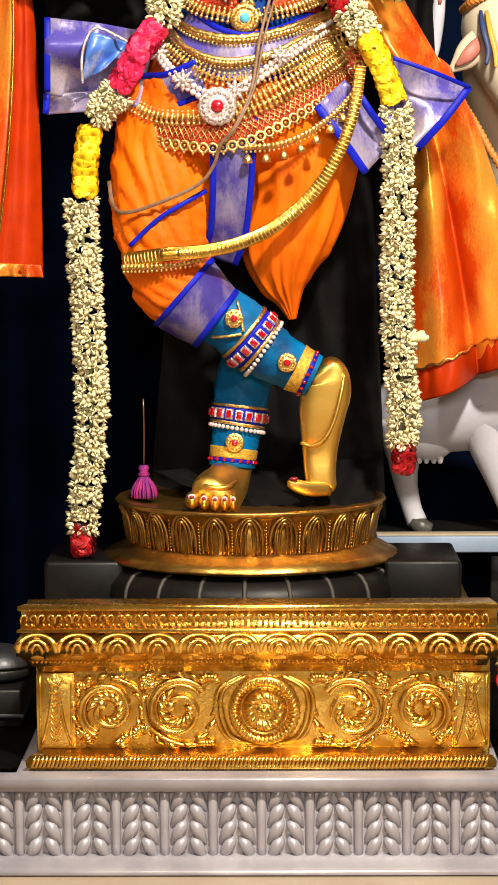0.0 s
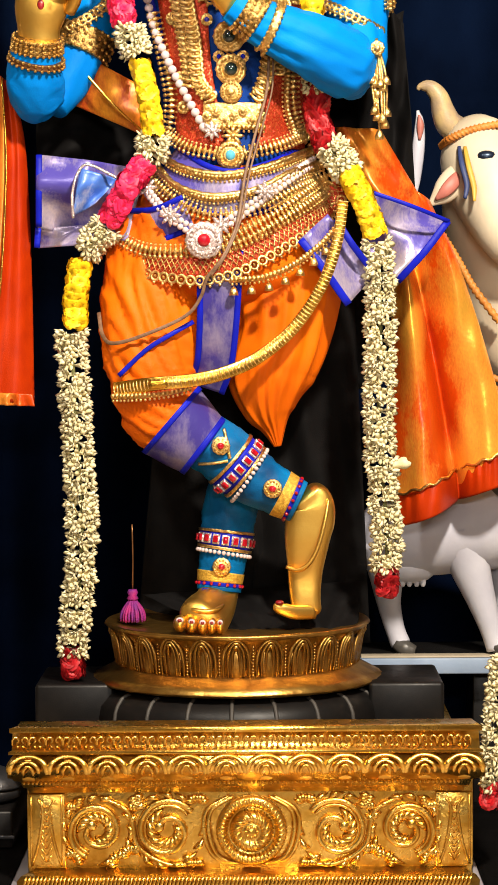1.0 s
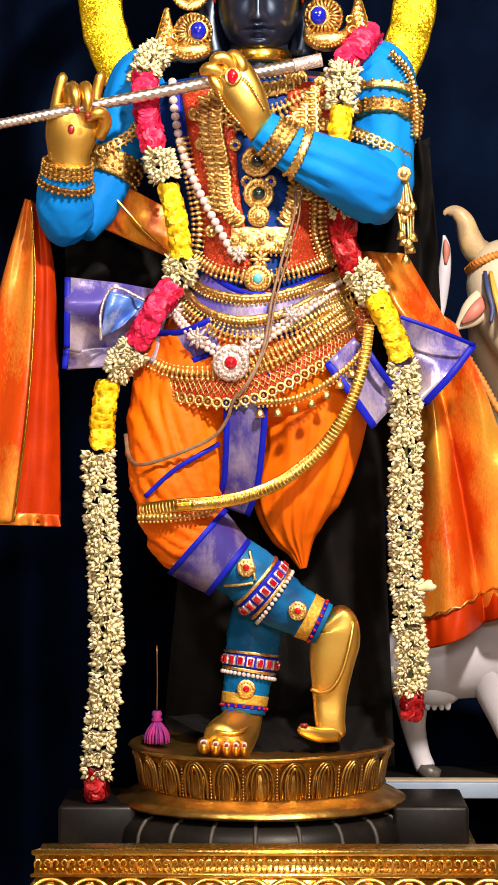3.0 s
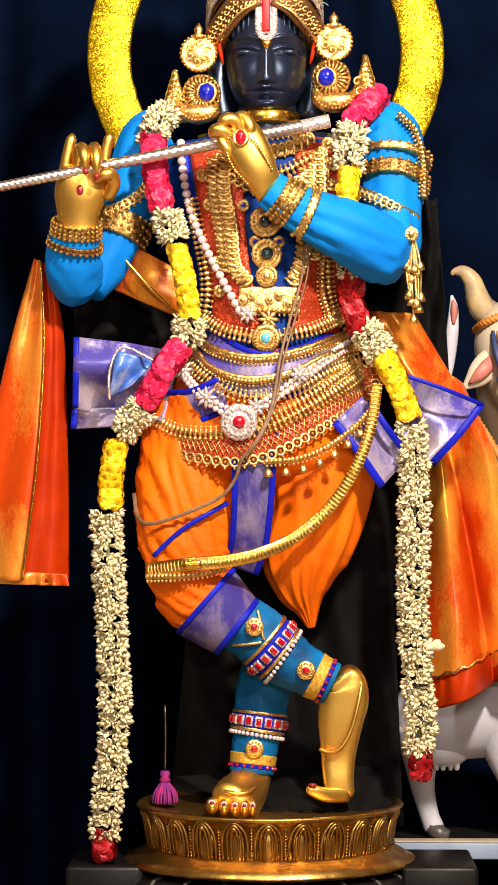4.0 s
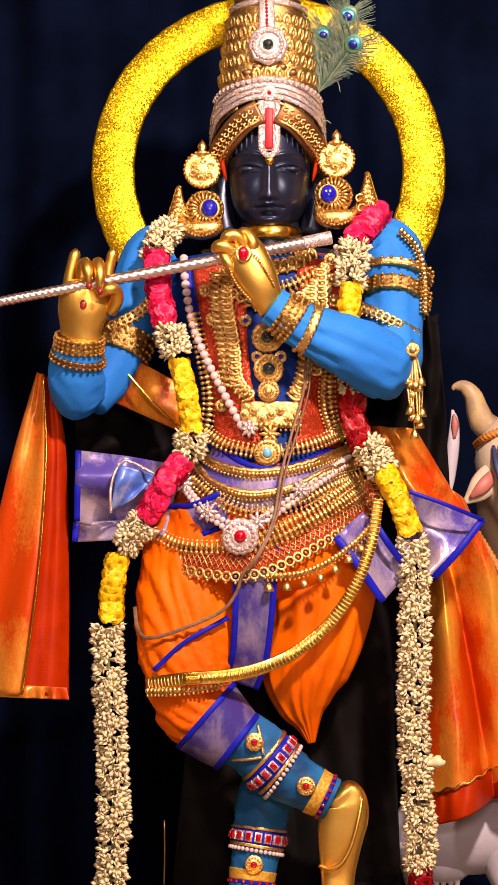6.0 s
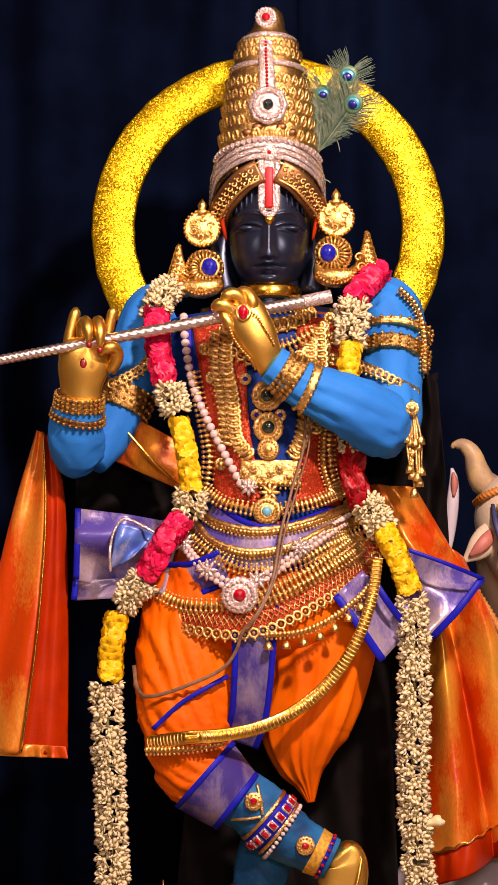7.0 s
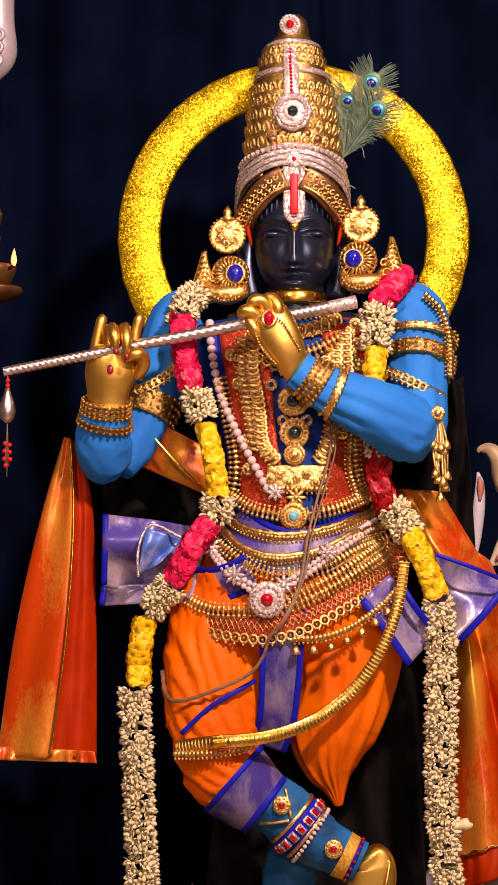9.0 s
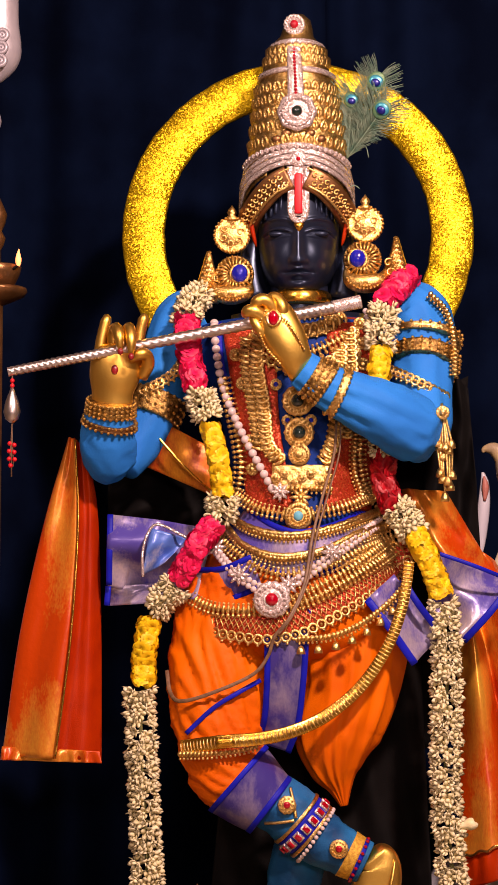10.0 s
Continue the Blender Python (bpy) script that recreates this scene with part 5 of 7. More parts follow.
# front pendant: strip of red stones down to a round boss
bm = bmesh.new()
strip(bm, [(-0.065, -0.055, 2.748), (-0.064, -0.075, 2.705), (-0.062, -0.092, 2.666), (-0.061, -0.103, 2.623)], (0.027, 0.034), 0.005, 16)
pend = part("pendant_strip", bm, DIAMOND, crown)
pieces("red_stone", bead_mesh(0.0036, RUBY, seg=6), crown, [Matrix.Translation(p + Vector((0, -0.006, 0))) for p, t in along([(-0.065, -0.055, 2.743), (-0.064, -0.075, 2.705), (-0.062, -0.092, 2.666), (-0.061, -0.103, 2.634)], 0.0085)])
disc_ornament(crown, (-0.059, -0.102, 2.597), 0.039, ONYX, 0.0115, "front_boss", 24, "round rhinestone boss with a dark stone", DIAMOND)
disc_ornament(crown, (-0.065, -0.032, 2.795), 0.022, RUBY, 0.009, "finial_boss", 16, "round gold boss with a red stone", DIAMOND)
disc_ornament(crown, (-0.056, -0.112, 2.499), 0.016, RUBY, 0.0045, "small_boss", 12, "", DIAMOND)
pieces("crest_bead", bead_mesh(0.006, DIAMOND, seg=8), crown, [Matrix.Translation((CR[3][0][0] + 0.108 * math.sin(a), -0.108 * math.cos(a), (-0.058, -0.100, 2.522)[2] - 0.028 * (1 - math.cos(a)) + 0.004)) for a in np.linspace(-1.4, 1.4, 25)])

# mark on the brow: rhinestone border, red bar, gold drop
tilak = thing("brow_mark", "rhinestone brow ornament with a vertical red bar and gold drop", "ornament", (-0.055, -0.110, 2.370))
bm = bmesh.new()
tl, tr = Vector((-0.073, -0.116, 2.484)), Vector((-0.040, -0.116, 2.484))
bl, br = Vector((-0.071, -0.108, 2.390)), Vector((-0.041, -0.108, 2.390))
bc = Vector((-0.056, -0.108, 2.375))
tube(bm, [(*tl, 0.0065), (*(tl.lerp(bl, 0.5)), 0.0065), (*bl, 0.0065), (*bc, 0.0065), (*br, 0.0065), (*(br.lerp(tr, 0.5)), 0.0065), (*tr, 0.0065)], 40, 8, 0.5)
part("border", bm, DIAMOND, tilak)
bm = bmesh.new()
box(bm, (tl.x + 0.004, -0.112, bl.z - 0.006), (tr.x - 0.004, -0.098, tl.z + 0.003), 0.002)
part("backing", bm, DIAMOND, tilak)
bm = bmesh.new()
r0, r1 = (-0.064, -0.116, 2.388), (-0.048, -0.116, 2.470)
box(bm, (r0[0], -0.118, r0[2]), (r1[0], -0.106, r1[2]), 0.003)
part("red_bar", bm, RED_PAINT, tilak, "red bar")
bm = bmesh.new()
gd = Vector((-0.055, -0.106, 2.363))
loft(bm, [(gd.x, gd.y, gd.z + 0.010, 0.003, 0.002), (gd.x, gd.y, gd.z + 0.007, 0.0105, 0.005), (gd.x, gd.y, gd.z, 0.008, 0.005), (gd.x, gd.y, gd.z - 0.010, 0.001, 0.001)], 14)
part("drop", bm, GOLD, tilak, "gold drop")

# ---- earrings ----
for s, bud_c, gem, wing, low in ((-1, (-0.191, -0.050, 2.356), (-0.175, -0.070, 2.276), (-0.240, -0.040, 2.275), (-0.192, -0.045, 2.243)),
                                 (1, (0.078, -0.050, 2.377), (0.062, -0.070, 2.305), (0.142, -0.040, 2.303), (0.078, -0.045, 2.265))):
    ear = thing("earring", "gold openwork earring with winged rosette and blue stone", "earring", low, "pair of earrings")
    bm = bmesh.new()       # dished upper disc with wire scrolls
    turned(bm, bud_c, [(0.036, -0.012), (0.037, 0.004), (0.033, 0.009), (0.028, 0.005), (0.020, 0.009), (0.010, 0.013), (0.001, 0.014)], 36, axis="Y")
    disc = part("upper_disc", bm, EAR_GOLD, ear)
    bm = bmesh.new()
    for i in range(6):
        a = math.pi * i / 3 + 0.3
        tube(bm, curl((bud_c[0] + 0.018 * math.cos(a), bud_c[1] - 0.012, bud_c[2] + 0.018 * math.sin(a)), 0.0085, a, 1, 0.0019), 30, 5)
    part("scrollwork", bm, EAR_GOLD, disc)
    pieces("bead", bead_mesh(0.0034, EAR_GOLD, seg=6), disc, [Matrix.Translation((bud_c[0] + 0.0355 * math.cos(a), bud_c[1] - 0.009, bud_c[2] + 0.0355 * math.sin(a))) for a in np.linspace(0, 2 * math.pi, 27)[:-1]])
    bm = bmesh.new()
    turned(bm, (bud_c[0], bud_c[1], bud_c[2] + 0.033), [(0.013, -0.004), (0.014, 0.003), (0.007, 0.008), (0.010, 0.014), (0.0075, 0.020), (0.003, 0.025), (0.001, 0.029)], 20)
    part("finial", bm, EAR_GOLD, ear)
    # rosette of wire spokes round the blue stone
    rc = Vector((gem[0] + s * 0.010, -0.052, gem[2]))
    bm = bmesh.new()
    turned(bm, rc, [(0.038, -0.010), (0.039, 0.002), (0.036, 0.006), (0.033, 0.002), (0.012, 0.003), (0.001, 0.003)], 40, axis="Y")
    ros = part("rosette", bm, ANTIQUE, ear)
    bm = bmesh.new()
    tube(bm, [(0.015, -0.012, 0, 0.0012), (0.024, -0.014, 0, 0.0024), (0.034, -0.007, 0, 0.0026), (0.039, -0.004, 0, 0.0012)], 8, 6)
    pieces("spoke", mesh_of(bm, EAR_GOLD), ros, [Matrix.Translation(rc) @ Matrix.Rotation(2 * math.pi * i / 22, 4, "Y") for i in range(22)])
    bm = bmesh.new()
    ring_bm(bm, (gem[0], gem[1] + 0.006, gem[2]), 0.0185, 0.0032, seg=26)
    part("bezel", bm, EAR_GOLD, ros)
    bm = bmesh.new()
    blob(bm, gem, (0.0165, 0.011, 0.0185), 16)
    part("blue_stone", bm, SAPPHIRE, ear, "blue stone")
    # crescent below, hung with beads
    bm = bmesh.new()
    tube(bm, [(low[0] - 0.040, low[1], low[2] + 0.026, 0.004), (low[0] - 0.030, low[1] - 0.006, low[2] + 0.000, 0.016), (low[0], low[1] - 0.010, low[2] - 0.008, 0.021), (low[0] + 0.030, low[1] - 0.006, low[2] + 0.000, 0.016), (low[0] + 0.040, low[1], low[2] + 0.022, 0.002)], 30, 14)
    cres = part("crescent", bm, EAR_GOLD, ear)
    pieces("bead", bead_mesh(0.0036, JEWEL, seg=6), cres, [Matrix.Translation((low[0] + r * math.cos(a), low[1] - 0.030 + 0.012 * abs(math.cos(a)), low[2] + 0.016 + 0.95 * r * math.sin(a))) for r in (0.027, 0.034, 0.041) for a in np.linspace(-2.75, -0.4, 14)])
    # upswept wing of curled feathers
    for j in range(6):
        u = j / 5
        base = Vector((wing[0] - s * 0.022, wing[1], wing[2] - 0.050 + 0.006 * j))
        tip = Vector((wing[0] + s * (0.016 - 0.018 * u), wing[1] - 0.006, wing[2] - 0.018 + 0.062 * u))
        mid = base.lerp(tip, 0.55) + Vector((s * 0.012 * (1 - 0.5 * u), -0.010, -0.006))
        bm = bmesh.new()
        tube(bm, [(*base, 0.008), (*mid, 0.0112), (*tip, 0.0065), (tip.x - s * 0.006, tip.y, tip.z + 0.004, 0.001)], 16, 8, 0.7)
        ft = part("feather", bm, EAR_GOLD, ear)
        pieces("bead", bead_mesh(0.0036, EAR_GOLD, seg=6), ft, [Matrix.Translation(base.lerp(tip, q) + Vector((s * 0.004, -0.016, 0.004))) for q in (0.45, 0.65, 0.85)] + [Matrix.Translation(tip)])
    bm = bmesh.new()
    for q in range(3):
        tube(bm, curl((wing[0] - s * (0.010 + 0.004 * q), wing[1] - 0.016, wing[2] - 0.045 + 0.020 * q), 0.010, 0.5, s, 0.0024), 30, 5)
    part("wing_scroll", bm, EAR_GOLD, ear)

# ---- red sequin vest over the blouse ----
vest = thing("vest", "red sequin vest panels over the blouse's front", "vest", (-0.057, -0.120, 1.813))
for tl_, tr_, ml_, mr_, bl_, br_ in (((-0.211, 0.000, 2.176), (-0.100, 0.000, 2.190), (-0.181, 0.000, 1.981), (-0.095, 0.000, 1.981), (-0.158, 0.000, 1.792), (-0.065, 0.000, 1.793)),
                                     ((-0.005, 0.000, 2.189), (0.101, 0.000, 2.183), (0.013, 0.000, 1.982), (0.095, 0.000, 1.982), (-0.009, 0.000, 1.793), (0.088, 0.000, 1.800))):
    def panel(u, v, q=(tl_, tr_, ml_, mr_, bl_, br_)):
        lft = smooth((q[0], q[2], q[4]), 21)[round(v * 20)]
        rgt = smooth((q[1], q[3], q[5]), 21)[round(v * 20)]
        return front(lft + (rgt - lft) * u, 0.005)
    bm = bmesh.new()
    sheet(bm, panel, 10, 20, 0.004)
    part("panel", bm, RED_SEQUIN, vest)
bm = bmesh.new()
strip(bm, worn([(-0.219, 0.000, 2.176), (-0.214, 0.000, 2.095), (-0.186, 0.000, 1.981)], 0.006), 0.018, 0.004, 20)
part("binding", bm, ROYAL, vest)

# ---- jewellery ----


def chain(name, label, category, pts, me, step, off=0.008, group="", parent=None, on_body=True, piece="link", spin=0.0, cord=0.0025):
    """Alike links along a line on the body, on a thin cord."""
    line = worn(pts, off) if on_body else [Vector(p) for p in smooth(pts, 24)]
    top = parent or thing(name, label, category, line[0], group)
    if me is PAISLEY:
        bm = bmesh.new()
        strip(bm, line, 0.030, 0.003, 40)
        part("backing", bm, ANTIQUE, top)
    if cord:
        bm = bmesh.new()
        tube(bm, [(*p, cord) for p in line], 40, 6)
        part("cord", bm, JEWEL, top)
    pieces(piece, me, top, [facing(at, tan, 1, spin) for at, tan in along(line, step)])
    return top


# a paisley link, a dome link, a bar link with beads, a ring
bm = bmesh.new()
tube(bm, [(0.0, 0, -0.016, 0.001), (0.006, -0.004, -0.006, 0.0034), (0.0075, -0.004, 0.006, 0.0036), (0, -0.004, 0.013, 0.0034), (-0.006, -0.004, 0.006, 0.003), (-0.002, -0.004, 0.001, 0.002)], 14, 6)
blob(bm, (0.001, -0.003, 0.003), (0.0045, 0.004, 0.006), 6)
blob(bm, (0.002, -0.002, -0.015), (0.003, 0.003, 0.003), 6)
PAISLEY = mesh_of(bm, JEWEL)
bm = bmesh.new()
blob(bm, (0, -0.002, 0), (0.0045, 0.005, 0.009), 8)
blob(bm, (0, -0.002, 0.011), (0.003, 0.003, 0.003), 6)
blob(bm, (0, -0.002, -0.012), (0.0042, 0.0042, 0.0042), 6)
LONG_LINK = mesh_of(bm, JEWEL)
bm = bmesh.new()
blob(bm, (0, -0.002, 0.004), (0.005, 0.005, 0.006), 8)
blob(bm, (0, -0.002, -0.005), (0.003, 0.003, 0.003), 6)
SMALL_LINK = mesh_of(bm, JEWEL)
bm = bmesh.new()
ring_bm(bm, (0, -0.002, 0), 0.0085, 0.003, seg=14)
blob(bm, (0, -0.003, 0.0), (0.0035, 0.003, 0.0035), 6)
blob(bm, (0, -0.002, -0.0125), (0.003, 0.003, 0.003), 6)
RING_LINK = mesh_of(bm, JEWEL)
bm = bmesh.new()
tube(bm, [(-0.002, -0.001, -0.016, 0.0018), (0.001, -0.005, 0, 0.0036), (-0.002, -0.001, 0.016, 0.0018)], 8, 6)
CHEVRON = mesh_of(bm, JEWEL)
PEARL_ME = bead_mesh(0.0088, PEARL, seg=12)
PEARL_S = bead_mesh(0.0062, PEARL, seg=10)


def star(parent, c, r=0.018, m=None):
    bm = bmesh.new()
    for i in range(8):
        a = 2 * math.pi * i / 8
        tube(bm, [(c[0], c[1] - 0.004, c[2], 0.003), (c[0] + r * 0.6 * math.cos(a), c[1] - 0.005, c[2] + r * 0.6 * math.sin(a), 0.0042), (c[0] + r * math.cos(a), c[1] - 0.002, c[2] + r * math.sin(a), 0.001)], 6, 6)
    blob(bm, (c[0], c[1] - 0.007, c[2]), (r * 0.28, r * 0.25, r * 0.28), 8)
    part("star_flower", bm, m or DIAMOND, parent)


collar = thing("collar", "broad gold collar round the statue's neck", "collar", (-0.055, -0.050, 2.215))
bm = bmesh.new()
cz = (-0.056, 0.000, 2.234)[2]
loft(bm, [((-0.054, 0.000, 2.234)[0], 0.0, cz + 0.012, 0.058, 0.062), ((-0.054, 0.000, 2.234)[0], 0.0, cz + 0.006, 0.063, 0.067), ((-0.054, 0.000, 2.234)[0], 0.0, cz - 0.012, 0.064, 0.068), ((-0.054, 0.000, 2.234)[0], 0.0, cz - 0.018, 0.060, 0.064)], 40)
part("band", bm, GOLD, collar)
chain("", "", "", [(-0.131, 0.000, 2.211), (-0.091, 0.000, 2.188), (-0.045, 0.000, 2.182), (0.000, 0.000, 2.191), (0.035, 0.000, 2.212)], SMALL_LINK, 0.010, 0.012, parent=collar)
chain("", "", "", [(-0.114, 0.000, 2.176), (-0.068, 0.000, 2.156), (-0.022, 0.000, 2.156), (0.029, 0.000, 2.179)], PAISLEY, 0.016, 0.008, parent=collar)
chain("", "", "", [(-0.140, 0.000, 2.135), (-0.085, 0.000, 2.112), (-0.025, 0.000, 2.112), (0.030, 0.000, 2.140)], LONG_LINK, 0.0110, 0.010, parent=collar)
chain("", "", "", [(-0.125, 0.000, 2.098), (-0.075, 0.000, 2.075), (-0.030, 0.000, 2.075), (0.020, 0.000, 2.100)], RING_LINK, 0.0185, 0.010, parent=collar)
pn = chain("pearl_necklace", "long string of white pearls hanging to the waist", "necklace", [(-0.226, 0.000, 2.176), (-0.221, 0.000, 2.118), (-0.206, 0.000, 2.038), (-0.175, 0.000, 1.963), (-0.140, 0.000, 1.895), (-0.109, 0.000, 1.838)], PEARL_ME, 0.0165, 0.016, piece="pearl")
chain("", "", "", [(0.078, 0.000, 2.206), (0.087, 0.000, 2.154), (0.095, 0.000, 2.097)], PEARL_S, 0.013, 0.014, parent=pn, piece="pearl")
mango = chain("mango_necklace", "wide gold necklace of paisley links over the chest", "necklace", [(-0.134, 0.000, 2.153), (-0.140, 0.000, 2.084), (-0.126, 0.000, 2.004), (-0.119, 0.000, 1.929), (-0.095, 0.000, 1.895)], PAISLEY, 0.0118, 0.012)
for pts in ([(-0.157, 0.000, 2.142), (-0.156, 0.000, 2.072), (-0.142, 0.000, 1.998), (-0.132, 0.000, 1.924)], [(0.026, 0.000, 2.119), (0.024, 0.000, 2.027), (0.013, 0.000, 1.936), (-0.004, 0.000, 1.896)], [(0.044, 0.000, 2.154), (0.047, 0.000, 2.051), (0.036, 0.000, 1.947)]):
    chain("", "", "", pts, PAISLEY, 0.0118, 0.010, parent=mango)
outer = chain("long_necklace", "long gold necklace of fluted links along the vest's edge", "necklace", [(-0.204, 0.000, 2.061), (-0.186, 0.000, 1.981), (-0.172, 0.000, 1.901), (-0.177, 0.000, 1.844), (-0.190, 0.000, 1.815)], LONG_LINK, 0.0105, 0.012)
chain("", "", "", [(0.087, 0.000, 2.062), (0.070, 0.000, 1.982), (0.065, 0.000, 1.902), (0.076, 0.000, 1.845), (0.105, 0.000, 1.817)], LONG_LINK, 0.0105, 0.012, parent=outer)
chain("", "", "", [(0.067, 0.000, 2.051), (0.053, 0.000, 1.959), (0.050, 0.000, 1.879), (0.065, 0.000, 1.828)], SMALL_LINK, 0.0085, 0.010, parent=outer)
pendants = thing("chest_pendants", "row of round gold pendants with dark centres down the chest", "pendant", (-0.053, -0.140, 1.889))
for c, r, g, m in (((-0.058, 0.000, 2.010), 0.031, 0.013, ONYX), ((-0.055, 0.000, 1.947), 0.030, 0.013, ONYX), ((-0.055, 0.000, 1.904), 0.022, 0.008, JEWEL)):
    disc_ornament(pendants, front(c, 0.016), r, m, g, "pendant", 18)
for c in ((-0.078, 0.000, 1.972), (-0.032, 0.000, 1.972), (-0.010, 0.000, 2.030), (-0.101, 0.000, 2.044)):
    disc_ornament(pendants, front(c, 0.010), 0.012, SAPPHIRE, 0.005, "small_pendant", 10)
for c in ((0.065, 0.000, 2.170), (0.069, 0.000, 2.129), (0.071, 0.000, 2.087), (0.053, 0.000, 2.149), (0.056, 0.000, 2.108), (-0.182, 0.000, 2.107), (-0.168, 0.000, 2.049), (-0.153, 0.000, 1.935), (-0.148, 0.000, 1.878)):
    disc_ornament(pendants, front(c, 0.010), 0.013, JEWEL, 0.006, "sewn_boss", 10)
plaque = thing("breastplate", "embossed gold plaque with hanging flowers above the navel", "plaque", (-0.050, -0.140, 1.828))
bm = bmesh.new()
sheet(bm, lambda u, v: front(Vector((-0.109, 0.000, 1.884)).lerp(Vector((0.008, 0.000, 1.833)), 0) + Vector((0.118 * u, 0, -0.052 * v)), 0.014 + 0.003 * math.sin(u * 40) * math.sin(v * 20)), 24, 10, 0.006)
part("plate", bm, JEWEL, plaque)
for i in range(7):
    disc_ornament(plaque, front(Vector((-0.102, 0.000, 1.858)) + Vector((0.0175 * i, 0, 0.010 * math.sin(i * 2.1))), 0.018), 0.0095, JEWEL, 0.004, "boss", 8)
pieces("fringe_bead", SMALL_LINK, plaque, [Matrix.Translation(front(Vector((-0.107, 0.000, 1.833)) + Vector((0.0095 * i, 0, 0)), 0.016)) for i in range(13)])
star(plaque, front((-0.093, 0.000, 1.830), 0.018), 0.020)
star(plaque, front((-0.052, 0.000, 1.819), 0.018), 0.022, JEWEL)
disc_ornament(plaque, front((-0.057, 0.000, 1.782), 0.016), 0.028, TURQUOISE, 0.010, "navel_boss", 20, "round gold boss with a turquoise stone")

# belts round the waist and hips
b1 = chain("waist_chain", "heavy gold rope chain round the waist", "belt", [(-0.211, 0.000, 1.800), (-0.156, 0.000, 1.755), (-0.076, 0.000, 1.736), (0.014, 0.000, 1.752), (0.110, 0.000, 1.794)], SMALL_LINK, 0.0082, 0.016, "waist chains")
bm = bmesh.new()
tube(bm, [(*p, 0.0065) for p in worn([(-0.213, 0.000, 1.809), (-0.158, 0.000, 1.764), (-0.076, 0.000, 1.746), (0.014, 0.000, 1.762), (0.108, 0.000, 1.803)], 0.018)], 60, 10, 1, lambda u, an: 1 + 0.12 * math.sin(an * 2 + u * 260))
part("rope", bm, JEWEL, b1)
chain("", "", "", [(-0.185, 0.000, 1.832), (-0.139, 0.000, 1.801), (-0.086, 0.000, 1.787)], LONG_LINK, 0.0105, 0.015, parent=b1)
chain("", "", "", [(-0.029, 0.000, 1.788), (0.037, 0.000, 1.805), (0.093, 0.000, 1.834)], LONG_LINK, 0.0105, 0.015, parent=b1)
b2 = chain("waist_chain", "gold bead chain slung below the waist", "belt", [(-0.206, 0.000, 1.769), (-0.161, 0.000, 1.719), (-0.093, 0.000, 1.694), (-0.008, 0.000, 1.708), (0.060, 0.000, 1.740), (0.130, 0.000, 1.768)], SMALL_LINK, 0.0078, 0.018, "waist chains")
bm = bmesh.new()
tube(bm, [(*p, 0.006) for p in worn([(-0.211, 0.000, 1.777), (-0.165, 0.000, 1.728), (-0.093, 0.000, 1.704), (-0.008, 0.000, 1.717), (0.059, 0.000, 1.751), (0.127, 0.000, 1.779)], 0.02)], 60, 10, 1, lambda u, an: 1 + 0.12 * math.sin(an * 2 + u * 260))
part("rope", bm, JEWEL, b2)
chain("", "", "", [(-0.212, 0.000, 1.742), (-0.155, 0.000, 1.694), (-0.090, 0.000, 1.668), (-0.005, 0.000, 1.682), (0.066, 0.000, 1.718), (0.138, 0.000, 1.752)], LONG_LINK, 0.0105, 0.015, parent=b2)
pb = thing("pearl_belt", "belt of white pearl rows with rhinestone stars", "belt", (-0.117, -0.170, 1.646))
for dz in (0.0, -0.013):
    for pts in ([(-0.229, 0.000, 1.735), (-0.189, 0.000, 1.687), (-0.146, 0.000, 1.653), (-0.110, 0.000, 1.638)], [(-0.101, 0.000, 1.642), (-0.065, 0.000, 1.657), (-0.008, 0.000, 1.697), (0.059, 0.000, 1.748), (0.105, 0.000, 1.783)]):
        chain("", "", "", [(p[0], p[1], p[2] + dz) for p in pts], PEARL_S, 0.0125, 0.020, parent=pb, piece="pearl")
for c in ((-0.220, 0.000, 1.724), (-0.173, 0.000, 1.667), (-0.076, 0.000, 1.647), (0.008, 0.000, 1.711)):
    star(pb, front(c, 0.028), 0.022)
b3 = chain("hip_belt", "broad gold hip belt of fluted links with a ruby medallion", "belt", [(-0.291, 0.000, 1.639), (-0.234, 0.000, 1.607), (-0.177, 0.000, 1.599), (-0.121, 0.000, 1.601)], LONG_LINK, 0.0105, 0.020)
chain("", "", "", [(-0.092, 0.000, 1.599), (-0.030, 0.000, 1.620), (0.049, 0.000, 1.663), (0.116, 0.000, 1.709), (0.152, 0.000, 1.749)], LONG_LINK, 0.0105, 0.020, parent=b3)
chain("", "", "", [(-0.070, 0.000, 1.623), (-0.008, 0.000, 1.650), (0.060, 0.000, 1.692), (0.122, 0.000, 1.743)], LONG_LINK, 0.0105, 0.018, parent=b3)
disc_ornament(b3, front((-0.108, 0.000, 1.618), 0.030), 0.036, RUBY, 0.013, "medallion", 18, "round medallion with a ruby among rhinestones", DIAMOND)
fr = thing("fringed_belt", "red beaded net belt edged with gold rings over the hips", "belt", (-0.094, -0.180, 1.559))
NETL = [(-0.295, 0.000, 1.618), (-0.234, 0.000, 1.586), (-0.166, 0.000, 1.572), (-0.109, 0.000, 1.568), (-0.041, 0.000, 1.584), (0.049, 0.000, 1.632), (0.116, 0.000, 1.680), (0.159, 0.000, 1.726)]
bm = bmesh.new()
strip(bm, worn(NETL, 0.010, 40), (0.038, 0.042), 0.004, 60)
net = part("net", bm, RED_SEQUIN, fr)
lat = [facing(at, tan) for at, tan in along(worn(NETL, 0.015, 40), 0.0115)]
